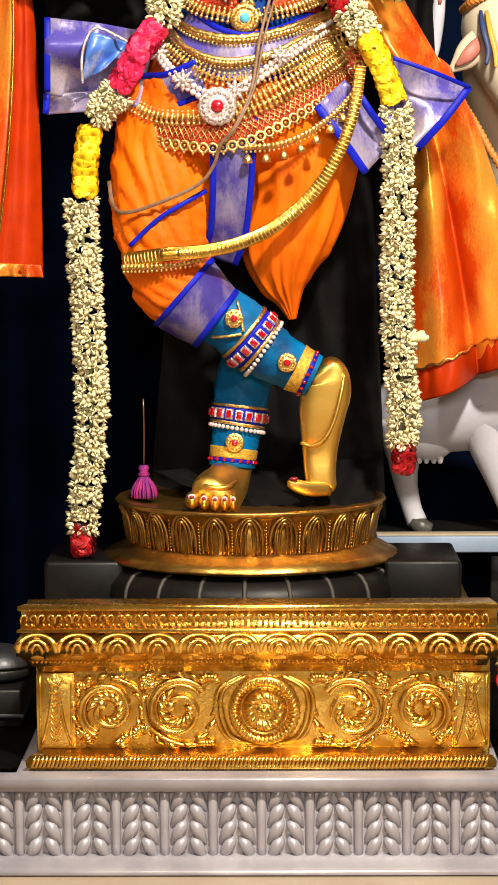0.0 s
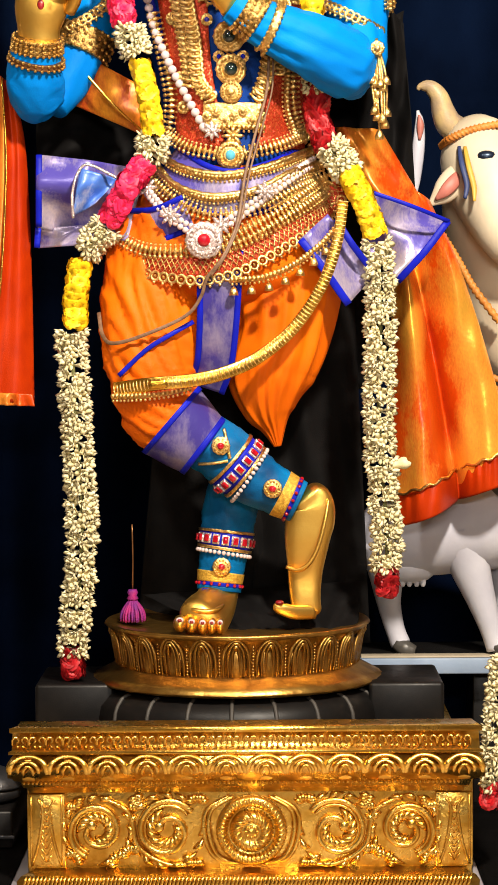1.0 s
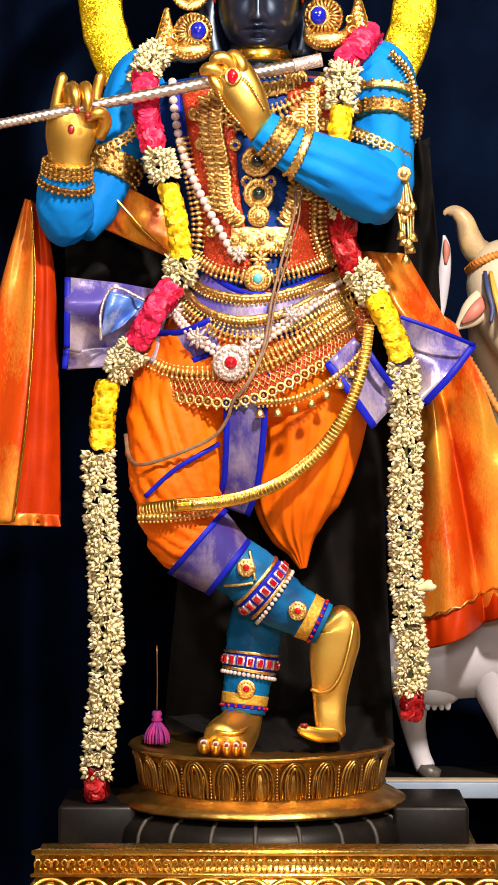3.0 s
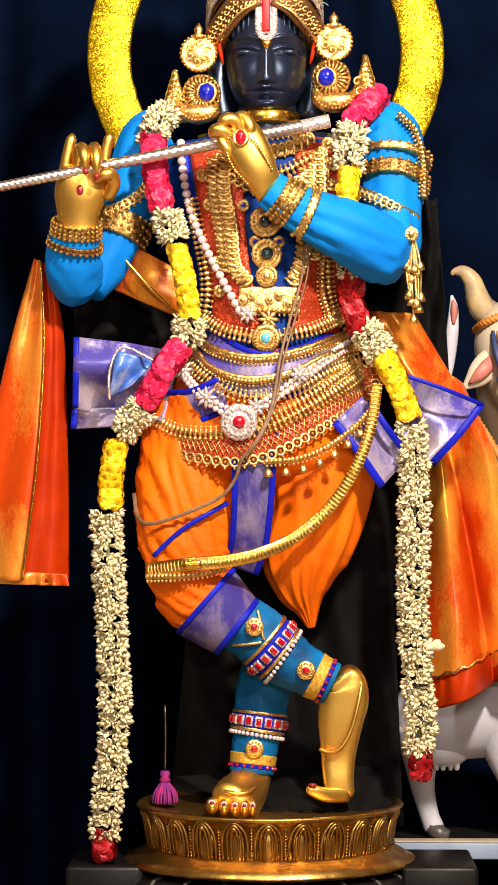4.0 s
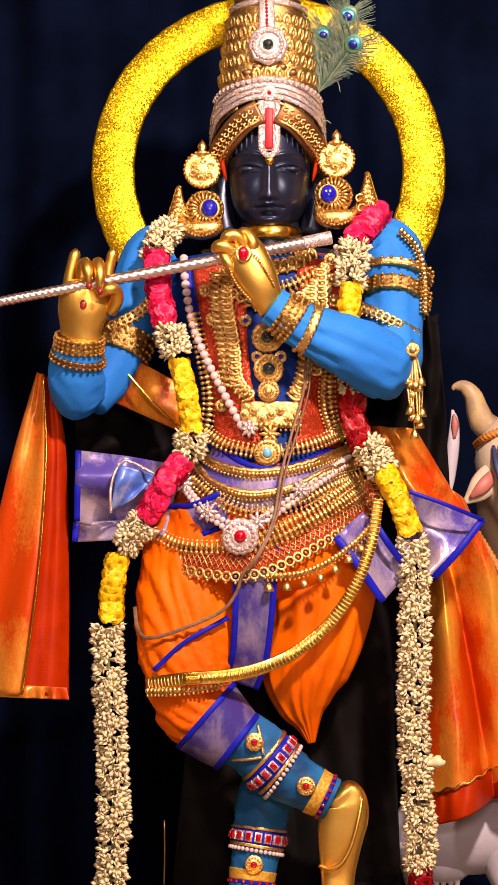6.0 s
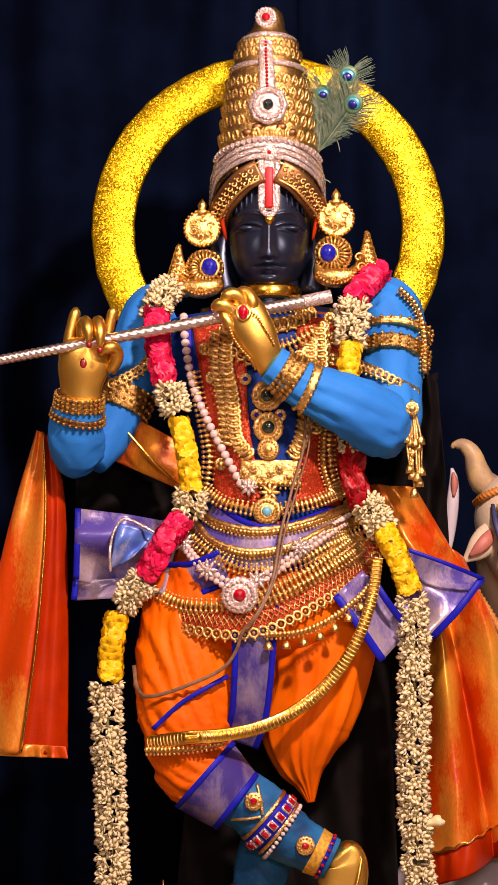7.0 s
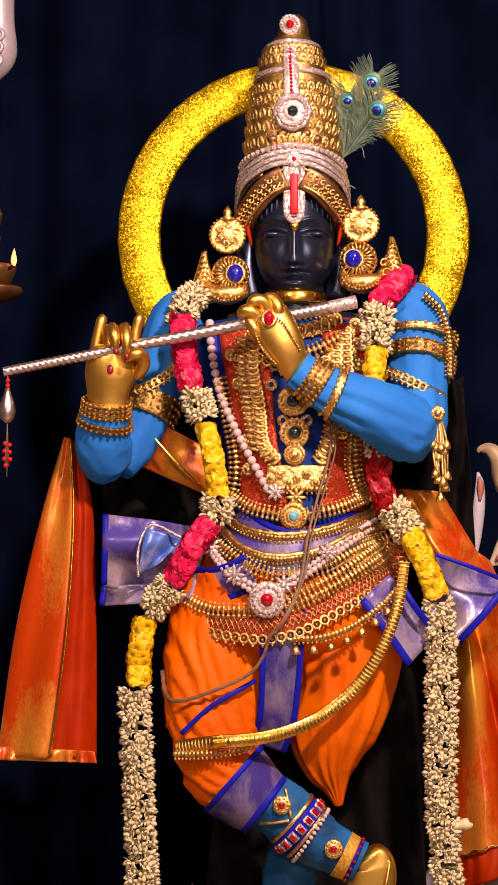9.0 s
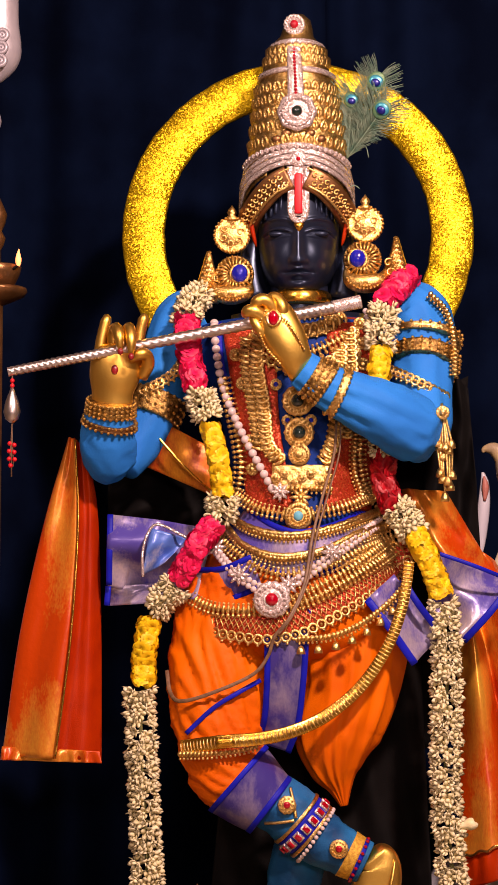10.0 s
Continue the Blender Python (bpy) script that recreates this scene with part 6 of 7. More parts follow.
pieces("lattice", CHEVRON, fr, [m @ Matrix.Rotation(sg * 0.6, 4, "Y") @ Matrix.Diagonal((0.35, 0.5, 1.0, 1)) for m in lat for sg in (-1, 1)])
pieces("ring", RING_LINK, fr, [facing(at, tan) for at, tan in along(worn([(p[0], p[1], p[2] - 0.026) for p in NETL], 0.014, 40), 0.0185)])
pieces("top_bead", bead_mesh(0.0042, JEWEL, seg=6), fr, [facing(at, tan) for at, tan in along(worn([(p[0], p[1], p[2] + 0.022) for p in NETL], 0.014, 40), 0.009)])
bell = chain("bell_chain", "thin gold chain with small bells over the thigh", "chain", [(-0.055, -0.190, 1.539), (0.004, -0.190, 1.544), (0.058, -0.180, 1.565), (0.113, -0.160, 1.604), (0.155, -0.140, 1.648)], SMALL_LINK, 0.0085, on_body=False)
bm = bmesh.new()
turned(bm, (0, 0, -0.012), [(0.009, -0.004), (0.008, 0.003), (0.005, 0.010), (0.001, 0.013)], 12)
BELL = mesh_of(bm, JEWEL)
pieces("bell", BELL, bell, [Matrix.Translation(at + Vector((0, -0.004, -0.008))) for at, tan in along([(-0.052, -0.190, 1.537), (0.004, -0.190, 1.542), (0.058, -0.180, 1.563), (0.113, -0.160, 1.602), (0.146, -0.140, 1.637)], 0.036)])

# broad flat chain slung from the hip to the bent knee
HIPC = [(0.158, -0.165, 1.691), (0.145, -0.175, 1.609), (0.115, -0.175, 1.528), (0.064, -0.170, 1.452), (-0.001, -0.175, 1.397), (-0.065, -0.190, 1.367), (-0.130, -0.200, 1.352), (-0.210, -0.200, 1.345), (-0.282, -0.160, 1.334)]
hip = thing("thigh_chain", "broad flat gold chain slung from the hip across the knee", "chain", HIPC[0])
bm = bmesh.new()
strip(bm, HIPC, (0.020, 0.028), 0.004, 80)
part("band", bm, GOLD, hip)
pieces("link", CHEVRON, hip, [facing(at, tan) @ Matrix.Translation((0, -0.0022, 0)) @ Matrix.Diagonal((0.5, 0.5, 0.68, 1)) for at, tan in along(HIPC, 0.0078)])
bm = bmesh.new()
strip(bm, [(-0.215, -0.207, 1.343), (-0.180, -0.208, 1.346)], 0.016, 0.004, 6)
part("plate", bm, GOLD, hip)
kl = chain("knee_lace", "row of gold lace round the bent knee", "chain", [(-0.285, -0.160, 1.317), (-0.232, -0.190, 1.319), (-0.178, -0.190, 1.325), (-0.138, -0.180, 1.334)], SMALL_LINK, 0.009, on_body=False)

# loose brown cord from the chest over the thigh
cord = thing("cord", "loose brown cord trailing from the chest over the thigh", "cord", (-0.045, -0.200, 1.634))
bm = bmesh.new()
cp = [front(p, 0.034) for p in ((0.018, 0.000, 1.970), (0.013, 0.000, 1.902), (-0.009, 0.000, 1.822), (-0.029, 0.000, 1.742), (-0.044, 0.000, 1.652))] + [Vector(p) for p in ((-0.072, -0.215, 1.585), (-0.102, -0.210, 1.547), (-0.115, -0.200, 1.510), (-0.145, -0.195, 1.474), (-0.223, -0.190, 1.439), (-0.283, -0.170, 1.423), (-0.307, -0.130, 1.438), (-0.317, -0.090, 1.481))]
strip(bm, cp, (0.005, 0.008), 0.003, 90)
part("strand", bm, THREAD, cord)
bm = bmesh.new()
strip(bm, [p + Vector((0.008 + 0.003 * math.sin(i), -0.002, 0.004)) for i, p in enumerate(cp[:7])], (0.003, 0.005), 0.003, 60)
part("strand", bm, THREAD, cord)


# ---- armlets, bracelets ----
def cuff_on(name, label, group, a, b, ra, rb, flat=0.95, m=None, beads=0, category="bracelet", seg=36):
    """A band round a limb from a to b, with a beaded rim."""
    t = thing(name, label, category, a, group)
    bm = bmesh.new()
    va, vb = Vector(a), Vector(b)
    tube(bm, [(*va, ra * 0.97), (*va.lerp(vb, 0.08), ra * 1.03), (*va.lerp(vb, 0.5), (ra + rb) / 2), (*va.lerp(vb, 0.92), rb * 1.03), (*vb, rb * 0.97)], 9, seg, flat)
    part("band", bm, m or ANTIQUE, t)
    tan = (vb - va).normalized()
    out = (Vector((0, -1, 0)) + tan * tan.y).normalized()
    side = tan.cross(out)
    rows = []
    for f, r in ((0.06, ra), (0.94, rb)) + (((0.35, (ra + rb) / 2), (0.65, (ra + rb) / 2)) if beads > 1 else ()):
        for i in range(26):
            an = 2 * math.pi * i / 26
            rows.append(Matrix.Translation(va.lerp(vb, f) + (side * math.cos(an) + out * math.sin(an) * flat) * r * 1.04))
    pieces("bead", bead_mesh(0.0036, JEWEL, seg=6), t, rows)
    return t


cuff_on("wrist_band", "broad dark gold wrist band with scrollwork", "wrist bands", (-0.034, -0.210, 2.054), (-0.001, -0.203, 2.033), 0.042, 0.046, 0.92, beads=2)
cuff_on("wrist_band", "narrow gold wrist band set with dark stones", "wrist bands", (0.014, -0.198, 2.025), (0.028, -0.195, 2.019), 0.0495, 0.0515, 0.92, JEWEL)
cuff_on("wrist_band", "stack of dark gold bangles at the raised wrist", "wrist bands", (-0.426, -0.152, 1.984), (-0.423, -0.163, 2.009), 0.048, 0.046, 0.9, beads=2)
cuff_on("wrist_band", "stack of dark gold bangles at the raised wrist", "wrist bands", (-0.429, -0.142, 1.963), (-0.427, -0.147, 1.973), 0.0525, 0.051, 0.9, CLAY)
cuff_on("armlet", "broad dark gold armlet with rows of beads", "armlets", (-0.342, -0.018, 2.033), (-0.359, -0.028, 1.986), 0.0615, 0.059, 1, beads=2, category="armlet")
cuff_on("armlet", "broad dark gold armlet with scrollwork", "armlets", (0.194, -0.022, 2.112), (0.191, -0.035, 2.084), 0.0730, 0.0715, 1, beads=2, category="armlet")
cuff_on("armlet", "narrow gold armlet on the velvet sleeve", "armlets", (0.195, -0.012, 2.155), (0.194, -0.016, 2.141), 0.0765, 0.0755, 1, JEWEL, category="armlet")
arm = chain("arm_chain", "rhinestone chain looped round the upper arm", "chain", [(0.126, -0.090, 2.076), (0.162, -0.120, 2.057), (0.201, -0.120, 2.037), (0.234, -0.090, 2.023)], RING_LINK, 0.013, on_body=False)
chain("arm_chain", "dark gold chain looped round the upper arm", "chain", [(-0.367, -0.075, 2.040), (-0.341, -0.082, 2.050), (-0.308, -0.075, 2.072), (-0.294, -0.060, 2.093)], RING_LINK, 0.013, on_body=False)
chain("arm_chain", "thin gold chain along the shoulder seam", "chain", [(0.204, -0.076, 2.228), (0.236, -0.068, 2.195), (0.250, -0.064, 2.138), (0.250, -0.080, 2.067)], SMALL_LINK, 0.009, on_body=False)
tas = thing("arm_tassel", "gold tassel of bells hanging from the upper arm", "tassel", (0.230, -0.130, 1.847))
rng = random.Random(3)
for k in range(6):
    top_, end_ = Vector((0.225, -0.130, 2.005)), Vector((0.233, -0.130, 1.858)) + Vector(((k - 2.5) * 0.0048, rng.uniform(-0.01, 0.01), -0.022 + 0.014 * abs(k - 2.5) + rng.uniform(-0.02, 0.02)))
    mid_ = top_.lerp(end_, 0.55) + Vector(((k - 2.5) * 0.003, 0, 0))
    bm = bmesh.new()
    tube(bm, [(*top_, 0.0022), (*mid_, 0.0026), (*end_, 0.002)], 14, 6)
    st = part("string", bm, JEWEL, tas)
    for c in (mid_, end_):
        bm = bmesh.new()
        turned(bm, (c.x, c.y, c.z - 0.008), [(0.009, -0.006), (0.0085, 0.002), (0.005, 0.010), (0.001, 0.013)], 10)
        part("bell", bm, JEWEL, st)
disc_ornament(tas, (0.226, -0.145, 1.985), 0.014, JEWEL, 0.006, "clasp", 10)
ringt = thing("finger_ring", "gold finger ring with a red oval stone", "ring", (-0.103, -0.260, 2.155))
bm = bmesh.new()
ring_bm(bm, (-0.103, -0.262, 2.156), 0.013, 0.004, seg=16)
part("setting", bm, JEWEL, ringt)
bm = bmesh.new()
blob(bm, (-0.103, -0.266, 2.156), (0.010, 0.006, 0.0145), 12)
part("stone", bm, RUBY, ringt, "red oval stone")
hch = chain("palm_chain", "fine gold chain over the back of the palm", "chain", [(-0.119, -0.255, 2.172), (-0.131, -0.250, 2.140), (-0.118, -0.250, 2.102), (-0.091, -0.245, 2.070)], bead_mesh(0.003, JEWEL, seg=6), 0.006, on_body=False, cord=0)
chain("", "", "", [(-0.092, -0.262, 2.158), (-0.077, -0.262, 2.150), (-0.062, -0.260, 2.128), (-0.044, -0.250, 2.097)], bead_mesh(0.003, JEWEL, seg=6), 0.006, on_body=False, cord=0, parent=hch)

# ---- flute ----
flute = thing("flute", "silver flute with a spiral twist, played by the statue", "flute", (-0.621, -0.200, 2.062))
f0, f1 = Vector((-0.622, -0.205, 2.061)), Vector((0.067, -0.150, 2.205))
bm = bmesh.new()
tube(bm, [(*f0, 0.0095), (*f0.lerp(f1, 0.3), 0.0105), (*f0.lerp(f1, 0.7), 0.0115), (*f1, 0.0125)], 720, 14, 1, lambda u, an: 1 + 0.07 * math.sin(an * 3 + u * 330))
part("pipe", bm, SILVER, flute)
bm = bmesh.new()
tube(bm, [(*f0.lerp(f1, 0.92), 0.0128), (*f1, 0.0135)], 20, 20, 1, lambda u, an: 1 + 0.06 * math.sin(an * 10) * math.sin(u * 40))
part("end_sleeve", bm, DIAMOND, flute, "rhinestone end sleeve")
ftas = thing("flute_tassel", "silver pear-shaped tassel with red beads hanging from the flute", "tassel", (-0.613, -0.200, 1.884))
tt = Vector((-0.613, -0.205, 2.056))
bm = bmesh.new()
tube(bm, [(*tt, 0.0015), (tt.x, tt.y, tt.z - 0.20, 0.0015)], 4, 6)
for k in (-1, 1):
    tube(bm, [(tt.x, tt.y, tt.z - 0.10, 0.001), (tt.x + k * 0.004, tt.y, tt.z - 0.18, 0.001)], 4, 5)
part("string", bm, THREAD, ftas)
bm = bmesh.new()
turned(bm, (tt.x, tt.y, tt.z - 0.095), [(0.004, 0), (0.013, 0.008), (0.017, 0.022), (0.013, 0.042), (0.006, 0.06), (0.003, 0.07)], 20)
part("pear", bm, SILVER, ftas)
pieces("red_bead", bead_mesh(0.0048, RED_PAINT, seg=8), ftas, [Matrix.Translation((tt.x + dx, tt.y, tt.z - z)) for dx, z in ((0, 0.012), (0, 0.022), (-0.004, 0.135), (0.005, 0.138), (-0.005, 0.15), (0.005, 0.152), (-0.005, 0.165), (0.006, 0.166), (-0.002, 0.178))])

# ---- shawl ----
def patch(lft, rgt, wave):
    """at(u, v) between two smooth edges; wave(u, v) moves it towards the hall."""
    a, b = smooth(lft, 61), smooth(rgt, 61)

    def at(u, v):
        p, q = Vector(a[round(v * 60)]), Vector(b[round(v * 60)])
        return p.lerp(q, u) + Vector((0, -wave(u, v), 0))
    return at


def soft(k, deep, bend):
    """One broad curve across a hanging cloth, with faint slanting creases."""
    return lambda u, v: deep * math.sin(math.pi * u) * (0.5 + 0.5 * v) + bend * u + 0.007 * math.sin(u * 7 + 1.5 * v + k) + 0.006 * noise.noise((u * 1.6 + k, v * 2.2, k)) + 0.0035 * (0.5 - abs(noise.noise((u * 2 + v * 5 + k, v * 3 - u * 2, k + 3))))


shawl = thing("shawl", "orange and gold brocade shawl hanging from the raised arm", "shawl", (-0.552, -0.030, 1.300))
bm = bmesh.new()
sheet(bm, patch([(-0.520, -0.040, 1.949), (-0.570, -0.030, 1.773), (-0.618, -0.020, 1.547), (-0.653, 0.000, 1.312)], [(-0.506, -0.050, 1.944), (-0.499, -0.055, 1.771), (-0.512, -0.055, 1.546), (-0.541, -0.050, 1.308)], soft(0.4, 0.020, 0.006)), 26, 60, 0.003)
part("brocade_half", bm, SHAWL_GOLD, shawl, "gold brocade")
bm = bmesh.new()
sheet(bm, patch([(-0.507, -0.050, 1.947), (-0.499, -0.055, 1.771), (-0.512, -0.055, 1.546), (-0.541, -0.050, 1.308)], [(-0.487, -0.050, 1.928), (-0.462, -0.045, 1.806), (-0.454, -0.035, 1.558), (-0.452, -0.030, 1.305)], soft(1.9, 0.006, -0.012)), 22, 60, 0.003)
part("plain_half", bm, SHAWL_PLAIN, shawl, "plain red-orange silk")
bm = bmesh.new()
strip(bm, [(-0.504, -0.066, 1.940), (-0.496, -0.076, 1.770), (-0.509, -0.078, 1.546), (-0.538, -0.074, 1.313)], 0.004, 0.002, 30)
part("gold_line", bm, GOLD, shawl)
bm = bmesh.new()
rng = random.Random(8)
sheet(bm, quad((-0.651, -0.012, 1.331), (-0.452, -0.045, 1.323), (-0.447, -0.045, 1.299), (-0.654, -0.012, 1.304), lambda u, v: 0.012 + 0.005 * math.sin(u * 30 + 3 * math.sin(u * 8)) * (0.2 + 0.8 * v) + 0.010 * noise.noise((u * 5, v, 4))), 110, 8, 0.003)
part("ruffled_hem", bm, SHAWL_GOLD, shawl)
bm = bmesh.new()
sheet(bm, quad((-0.395, -0.030, 2.013), (-0.245, -0.020, 1.935), (-0.215, -0.010, 1.824), (-0.365, -0.020, 1.891), lambda u, v: 0.025 * math.sin(v * 2.6 + 0.4) + 0.012 * math.sin(u * 4 + v * 5)), 30, 24, 0.003)
part("arm_wrap", bm, SHAWL, shawl)
bm = bmesh.new()
strip(bm, [(-0.393, -0.045, 2.010), (-0.347, -0.062, 1.956), (-0.284, -0.060, 1.886), (-0.218, -0.030, 1.826)], 0.005, 0.002, 24)
part("gold_line", bm, GOLD, shawl)
bm = bmesh.new()   # the part that passes behind the hip towards the cow
sheet(bm, quad((0.150, 0.020, 1.847), (0.242, 0.030, 1.842), (0.361, 0.100, 1.646), (0.198, 0.060, 1.667), lambda u, v: 0.055 * math.sin(math.pi * u) * (0.5 + 0.5 * v) + 0.014 * math.sin(u * 10 - v * 3) + 0.012 * noise.noise((u * 4, v * 4, 3))), 30, 30, 0.003)
part("hip_wrap", bm, SHAWL_GOLD, shawl)

cloth = thing("cow_cloth", "long orange and gold brocade cloth draped over the calf's back", "cloth", (0.371, 0.200, 1.085))


def over_back(u, v):
    """Two broad lobes with one deep crease between them that runs from the hip to the hem."""
    c = 0.30 + 0.24 * v
    d = abs(u - c)
    lobe = math.sin(math.pi * min(u / c, 1)) if u < c else math.sin(math.pi * (u - c) / (1 - c) * 0.8)
    w = 0.085 * lobe * (0.6 + 0.4 * v) - 0.030 * math.exp(-d * 16)
    w += 0.016 * math.sin(u * 9 - v * 2.5) * (1 - 0.5 * v) + 0.018 * noise.noise((u * 2.2, v * 2.6, 5))
    return w + 0.008 * noise.noise((u * 6 + v * 3, v * 7, 2))


LFT = [(0.207, 0.120, 1.786), (0.258, 0.130, 1.602), (0.267, 0.130, 1.440), (0.269, 0.130, 1.243), (0.269, 0.130, 1.039)]
RGT = [(0.344, 0.140, 1.706), (0.406, 0.160, 1.567), (0.456, 0.180, 1.416), (0.497, 0.190, 1.263), (0.524, 0.200, 1.139)]
bm = bmesh.new()
sheet(bm, patch(LFT, RGT, over_back), 60, 60, 0.003)
part("drape", bm, SHAWL_GOLD, cloth)
hem_l, hem_r = Vector(LFT[-1]), Vector(RGT[-1])
bm = bmesh.new()
sheet(bm, quad(hem_l + Vector((0.002, -0.007, 0.062)), hem_r + Vector((0, -0.007, 0.062)), hem_r + Vector((0, -0.007, -0.002)), hem_l + Vector((0.002, -0.007, -0.002)),
               lambda u, v: over_back(u, 0.92 + 0.08 * v) + 0.004 * math.sin(v * 3.1) + 0.003 * math.sin(u * 60 + 4 * math.sin(u * 9)) * (1 - v)), 130, 12, 0.003)
part("gathered_border", bm, SHAWL_PLAIN, cloth, "gathered red-orange border")
bm = bmesh.new()
tube(bm, [(*(hem_l.lerp(hem_r, u) + Vector((0, -0.012 - over_back(u, 0.93), 0.064 + 0.003 * math.sin(u * 55)))), 0.0030) for u in [i / 30 for i in range(31)]], 120, 6)
part("braid", bm, JEWEL, cloth, "gold braid")

# ---- cow, calf and their board ----
bm = bmesh.new()
tube(bm, [(*(0.456, 0.400, 1.876), 0.045), (*(0.468, 0.370, 1.829), 0.085), (*(0.486, 0.330, 1.755), 0.092), (*(0.514, 0.290, 1.676), 0.078), (*(0.546, 0.260, 1.610), 0.06), (*(0.557, 0.250, 1.581), 0.03)], 26, 24)
tube(bm, [(*(0.486, 0.440, 1.809), 0.09), (*(0.499, 0.440, 1.701), 0.105), (*(0.517, 0.440, 1.592), 0.100), (*(0.536, 0.440, 1.482), 0.088), (*(0.548, 0.440, 1.385), 0.068), (*(0.555, 0.440, 1.330), 0.03)], 26, 24)
tube(bm, [(*(0.653, 0.500, 1.592), 0.18), (*(0.743, 0.520, 1.407), 0.26), (*(0.917, 0.520, 1.307), 0.30), (*(1.116, 0.520, 1.305), 0.26), (*(1.215, 0.520, 1.330), 0.10)], 26, 24)
for x in (1080, 1330):
    tube(bm, [(*(0.783, 0.450, 1.260), 0.12), (*(0.784, 0.450, 1.014), 0.06), (*(0.788, 0.450, 0.515), 0.045)] if x == 1080 else [(*(1.088, 0.500, 1.257), 0.13), (*(1.091, 0.500, 0.945), 0.06), (*(1.096, 0.500, 0.504), 0.045)], 14, 14)
# horns, ears, eye with painted lines
tube(bm, [(*(0.425, 0.400, 1.869), 0.030), (*(0.405, 0.390, 1.883), 0.029), (*(0.392, 0.385, 1.911), 0.025), (*(0.382, 0.380, 1.942), 0.020), (*(0.363, 0.380, 1.961), 0.015), (*(0.344, 0.380, 1.961), 0.008), (*(0.338, 0.380, 1.954), 0.003)], 26, 16, idx=1)
tube(bm, [(*(0.427, 0.310, 1.783), 0.020), (*(0.409, 0.290, 1.759), 0.028), (*(0.387, 0.280, 1.732), 0.026), (*(0.363, 0.280, 1.711), 0.010), (*(0.355, 0.280, 1.704), 0.003)], 18, 14, 0.5, idx=0)
tube(bm, [(*(0.422, 0.285, 1.776), 0.006), (*(0.407, 0.268, 1.754), 0.014), (*(0.388, 0.262, 1.733), 0.013), (*(0.367, 0.268, 1.715), 0.003)], 14, 12, 0.5, idx=2)
tube(bm, [(*(0.342, 0.440, 1.916), 0.003), (*(0.346, 0.440, 1.889), 0.010), (*(0.343, 0.440, 1.835), 0.014), (*(0.336, 0.440, 1.768), 0.012), (*(0.335, 0.440, 1.732), 0.004)], 16, 10, 0.6, idx=3)
tube(bm, [(*(0.344, 0.430, 1.906), 0.002), (*(0.347, 0.430, 1.882), 0.008), (*(0.345, 0.430, 1.852), 0.003)], 10, 8, 0.6, idx=2)
blob(bm, (0.474, 0.262, 1.804), (0.022, 0.014, 0.013), 12, idx=4)
tube(bm, [(*(0.446, 0.285, 1.813), 0.003), (*(0.473, 0.268, 1.821), 0.006), (*(0.504, 0.275, 1.810), 0.003)], 12, 8)
tube(bm, [(*(0.418, 0.282, 1.826), 0.004), (*(0.421, 0.250, 1.787), 0.0060), (*(0.430, 0.234, 1.745), 0.0060), (*(0.425, 0.222, 1.715), 0.004)], 14, 8, 0.6, idx=5)
tube(bm, [(*(0.429, 0.272, 1.825), 0.004), (*(0.435, 0.240, 1.780), 0.0060), (*(0.444, 0.228, 1.739), 0.0060), (*(0.444, 0.216, 1.709), 0.003)], 14, 8, 0.6, idx=6)
COW_HORN = mat("banded_horn_paint", (0.30, 0.22, 0.16), 0.45, 0, (0.55, 0.40, 0.18), 22, 0.2)
COW_NAVY = mat("navy_line_paint", (0.03, 0.05, 0.16), 0.5, 0, None, 22)
COW_YELLOW = mat("ochre_line_paint", (0.60, 0.36, 0.05), 0.5, 0, None, 22)
solo("cow_statue", bm, [COW_CREAM, COW_HORN, COW_PINK, COW_WHITE, STONE_BLACK, COW_NAVY, COW_YELLOW], "cream painted cow statue with banded horns and painted eyes", "cow statue")
rope = thing("rope_garland", "orange twisted rope garland round the cow's head and neck", "garland", (0.477, 0.330, 1.339))
for pts in ([(0.386, 0.350, 1.832), (0.402, 0.300, 1.845), (0.449, 0.290, 1.863), (0.508, 0.290, 1.874)],
            [(0.389, 0.360, 1.644), (0.419, 0.330, 1.590), (0.452, 0.320, 1.530), (0.506, 0.320, 1.458)],
            [(0.370, 0.370, 1.627), (0.406, 0.340, 1.566), (0.430, 0.340, 1.494), (0.445, 0.350, 1.417), (0.475, 0.360, 1.348), (0.522, 0.360, 1.332)]):
    bm = bmesh.new()
    tube(bm, [(*p, 0.0078) for p in pts], 90, 10, 1, lambda u, an: 1 + 0.2 * math.sin(an * 2 + u * 120))
    part("rope", bm, ROPE_ORANGE, rope)
pieces("tassel_bead", bead_mesh(0.012, ROPE_ORANGE, seg=8), rope, [Matrix.Translation(p) for p in ((0.481, 0.350, 1.319), (0.497, 0.350, 1.312), (0.489, 0.350, 1.293), (0.508, 0.350, 1.296))])

bm = bmesh.new()
tube(bm, [(*(0.214, 0.360, 1.037), 0.03), (*(0.240, 0.360, 1.025), 0.075), (*(0.298, 0.350, 1.007), 0.090), (*(0.382, 0.340, 1.011), 0.094), (*(0.466, 0.340, 1.031), 0.105), (*(0.563, 0.340, 1.049), 0.11), (*(0.647, 0.340, 1.061), 0.09), (*(0.695, 0.340, 1.066), 0.03)], 34, 26)
tube(bm, [(*(0.261, 0.330, 0.991), 0.055), (*(0.265, 0.330, 0.918), 0.038), (*(0.270, 0.335, 0.857), 0.026), (*(0.283, 0.340, 0.801), 0.021), (*(0.295, 0.340, 0.768), 0.022)], 20, 16)
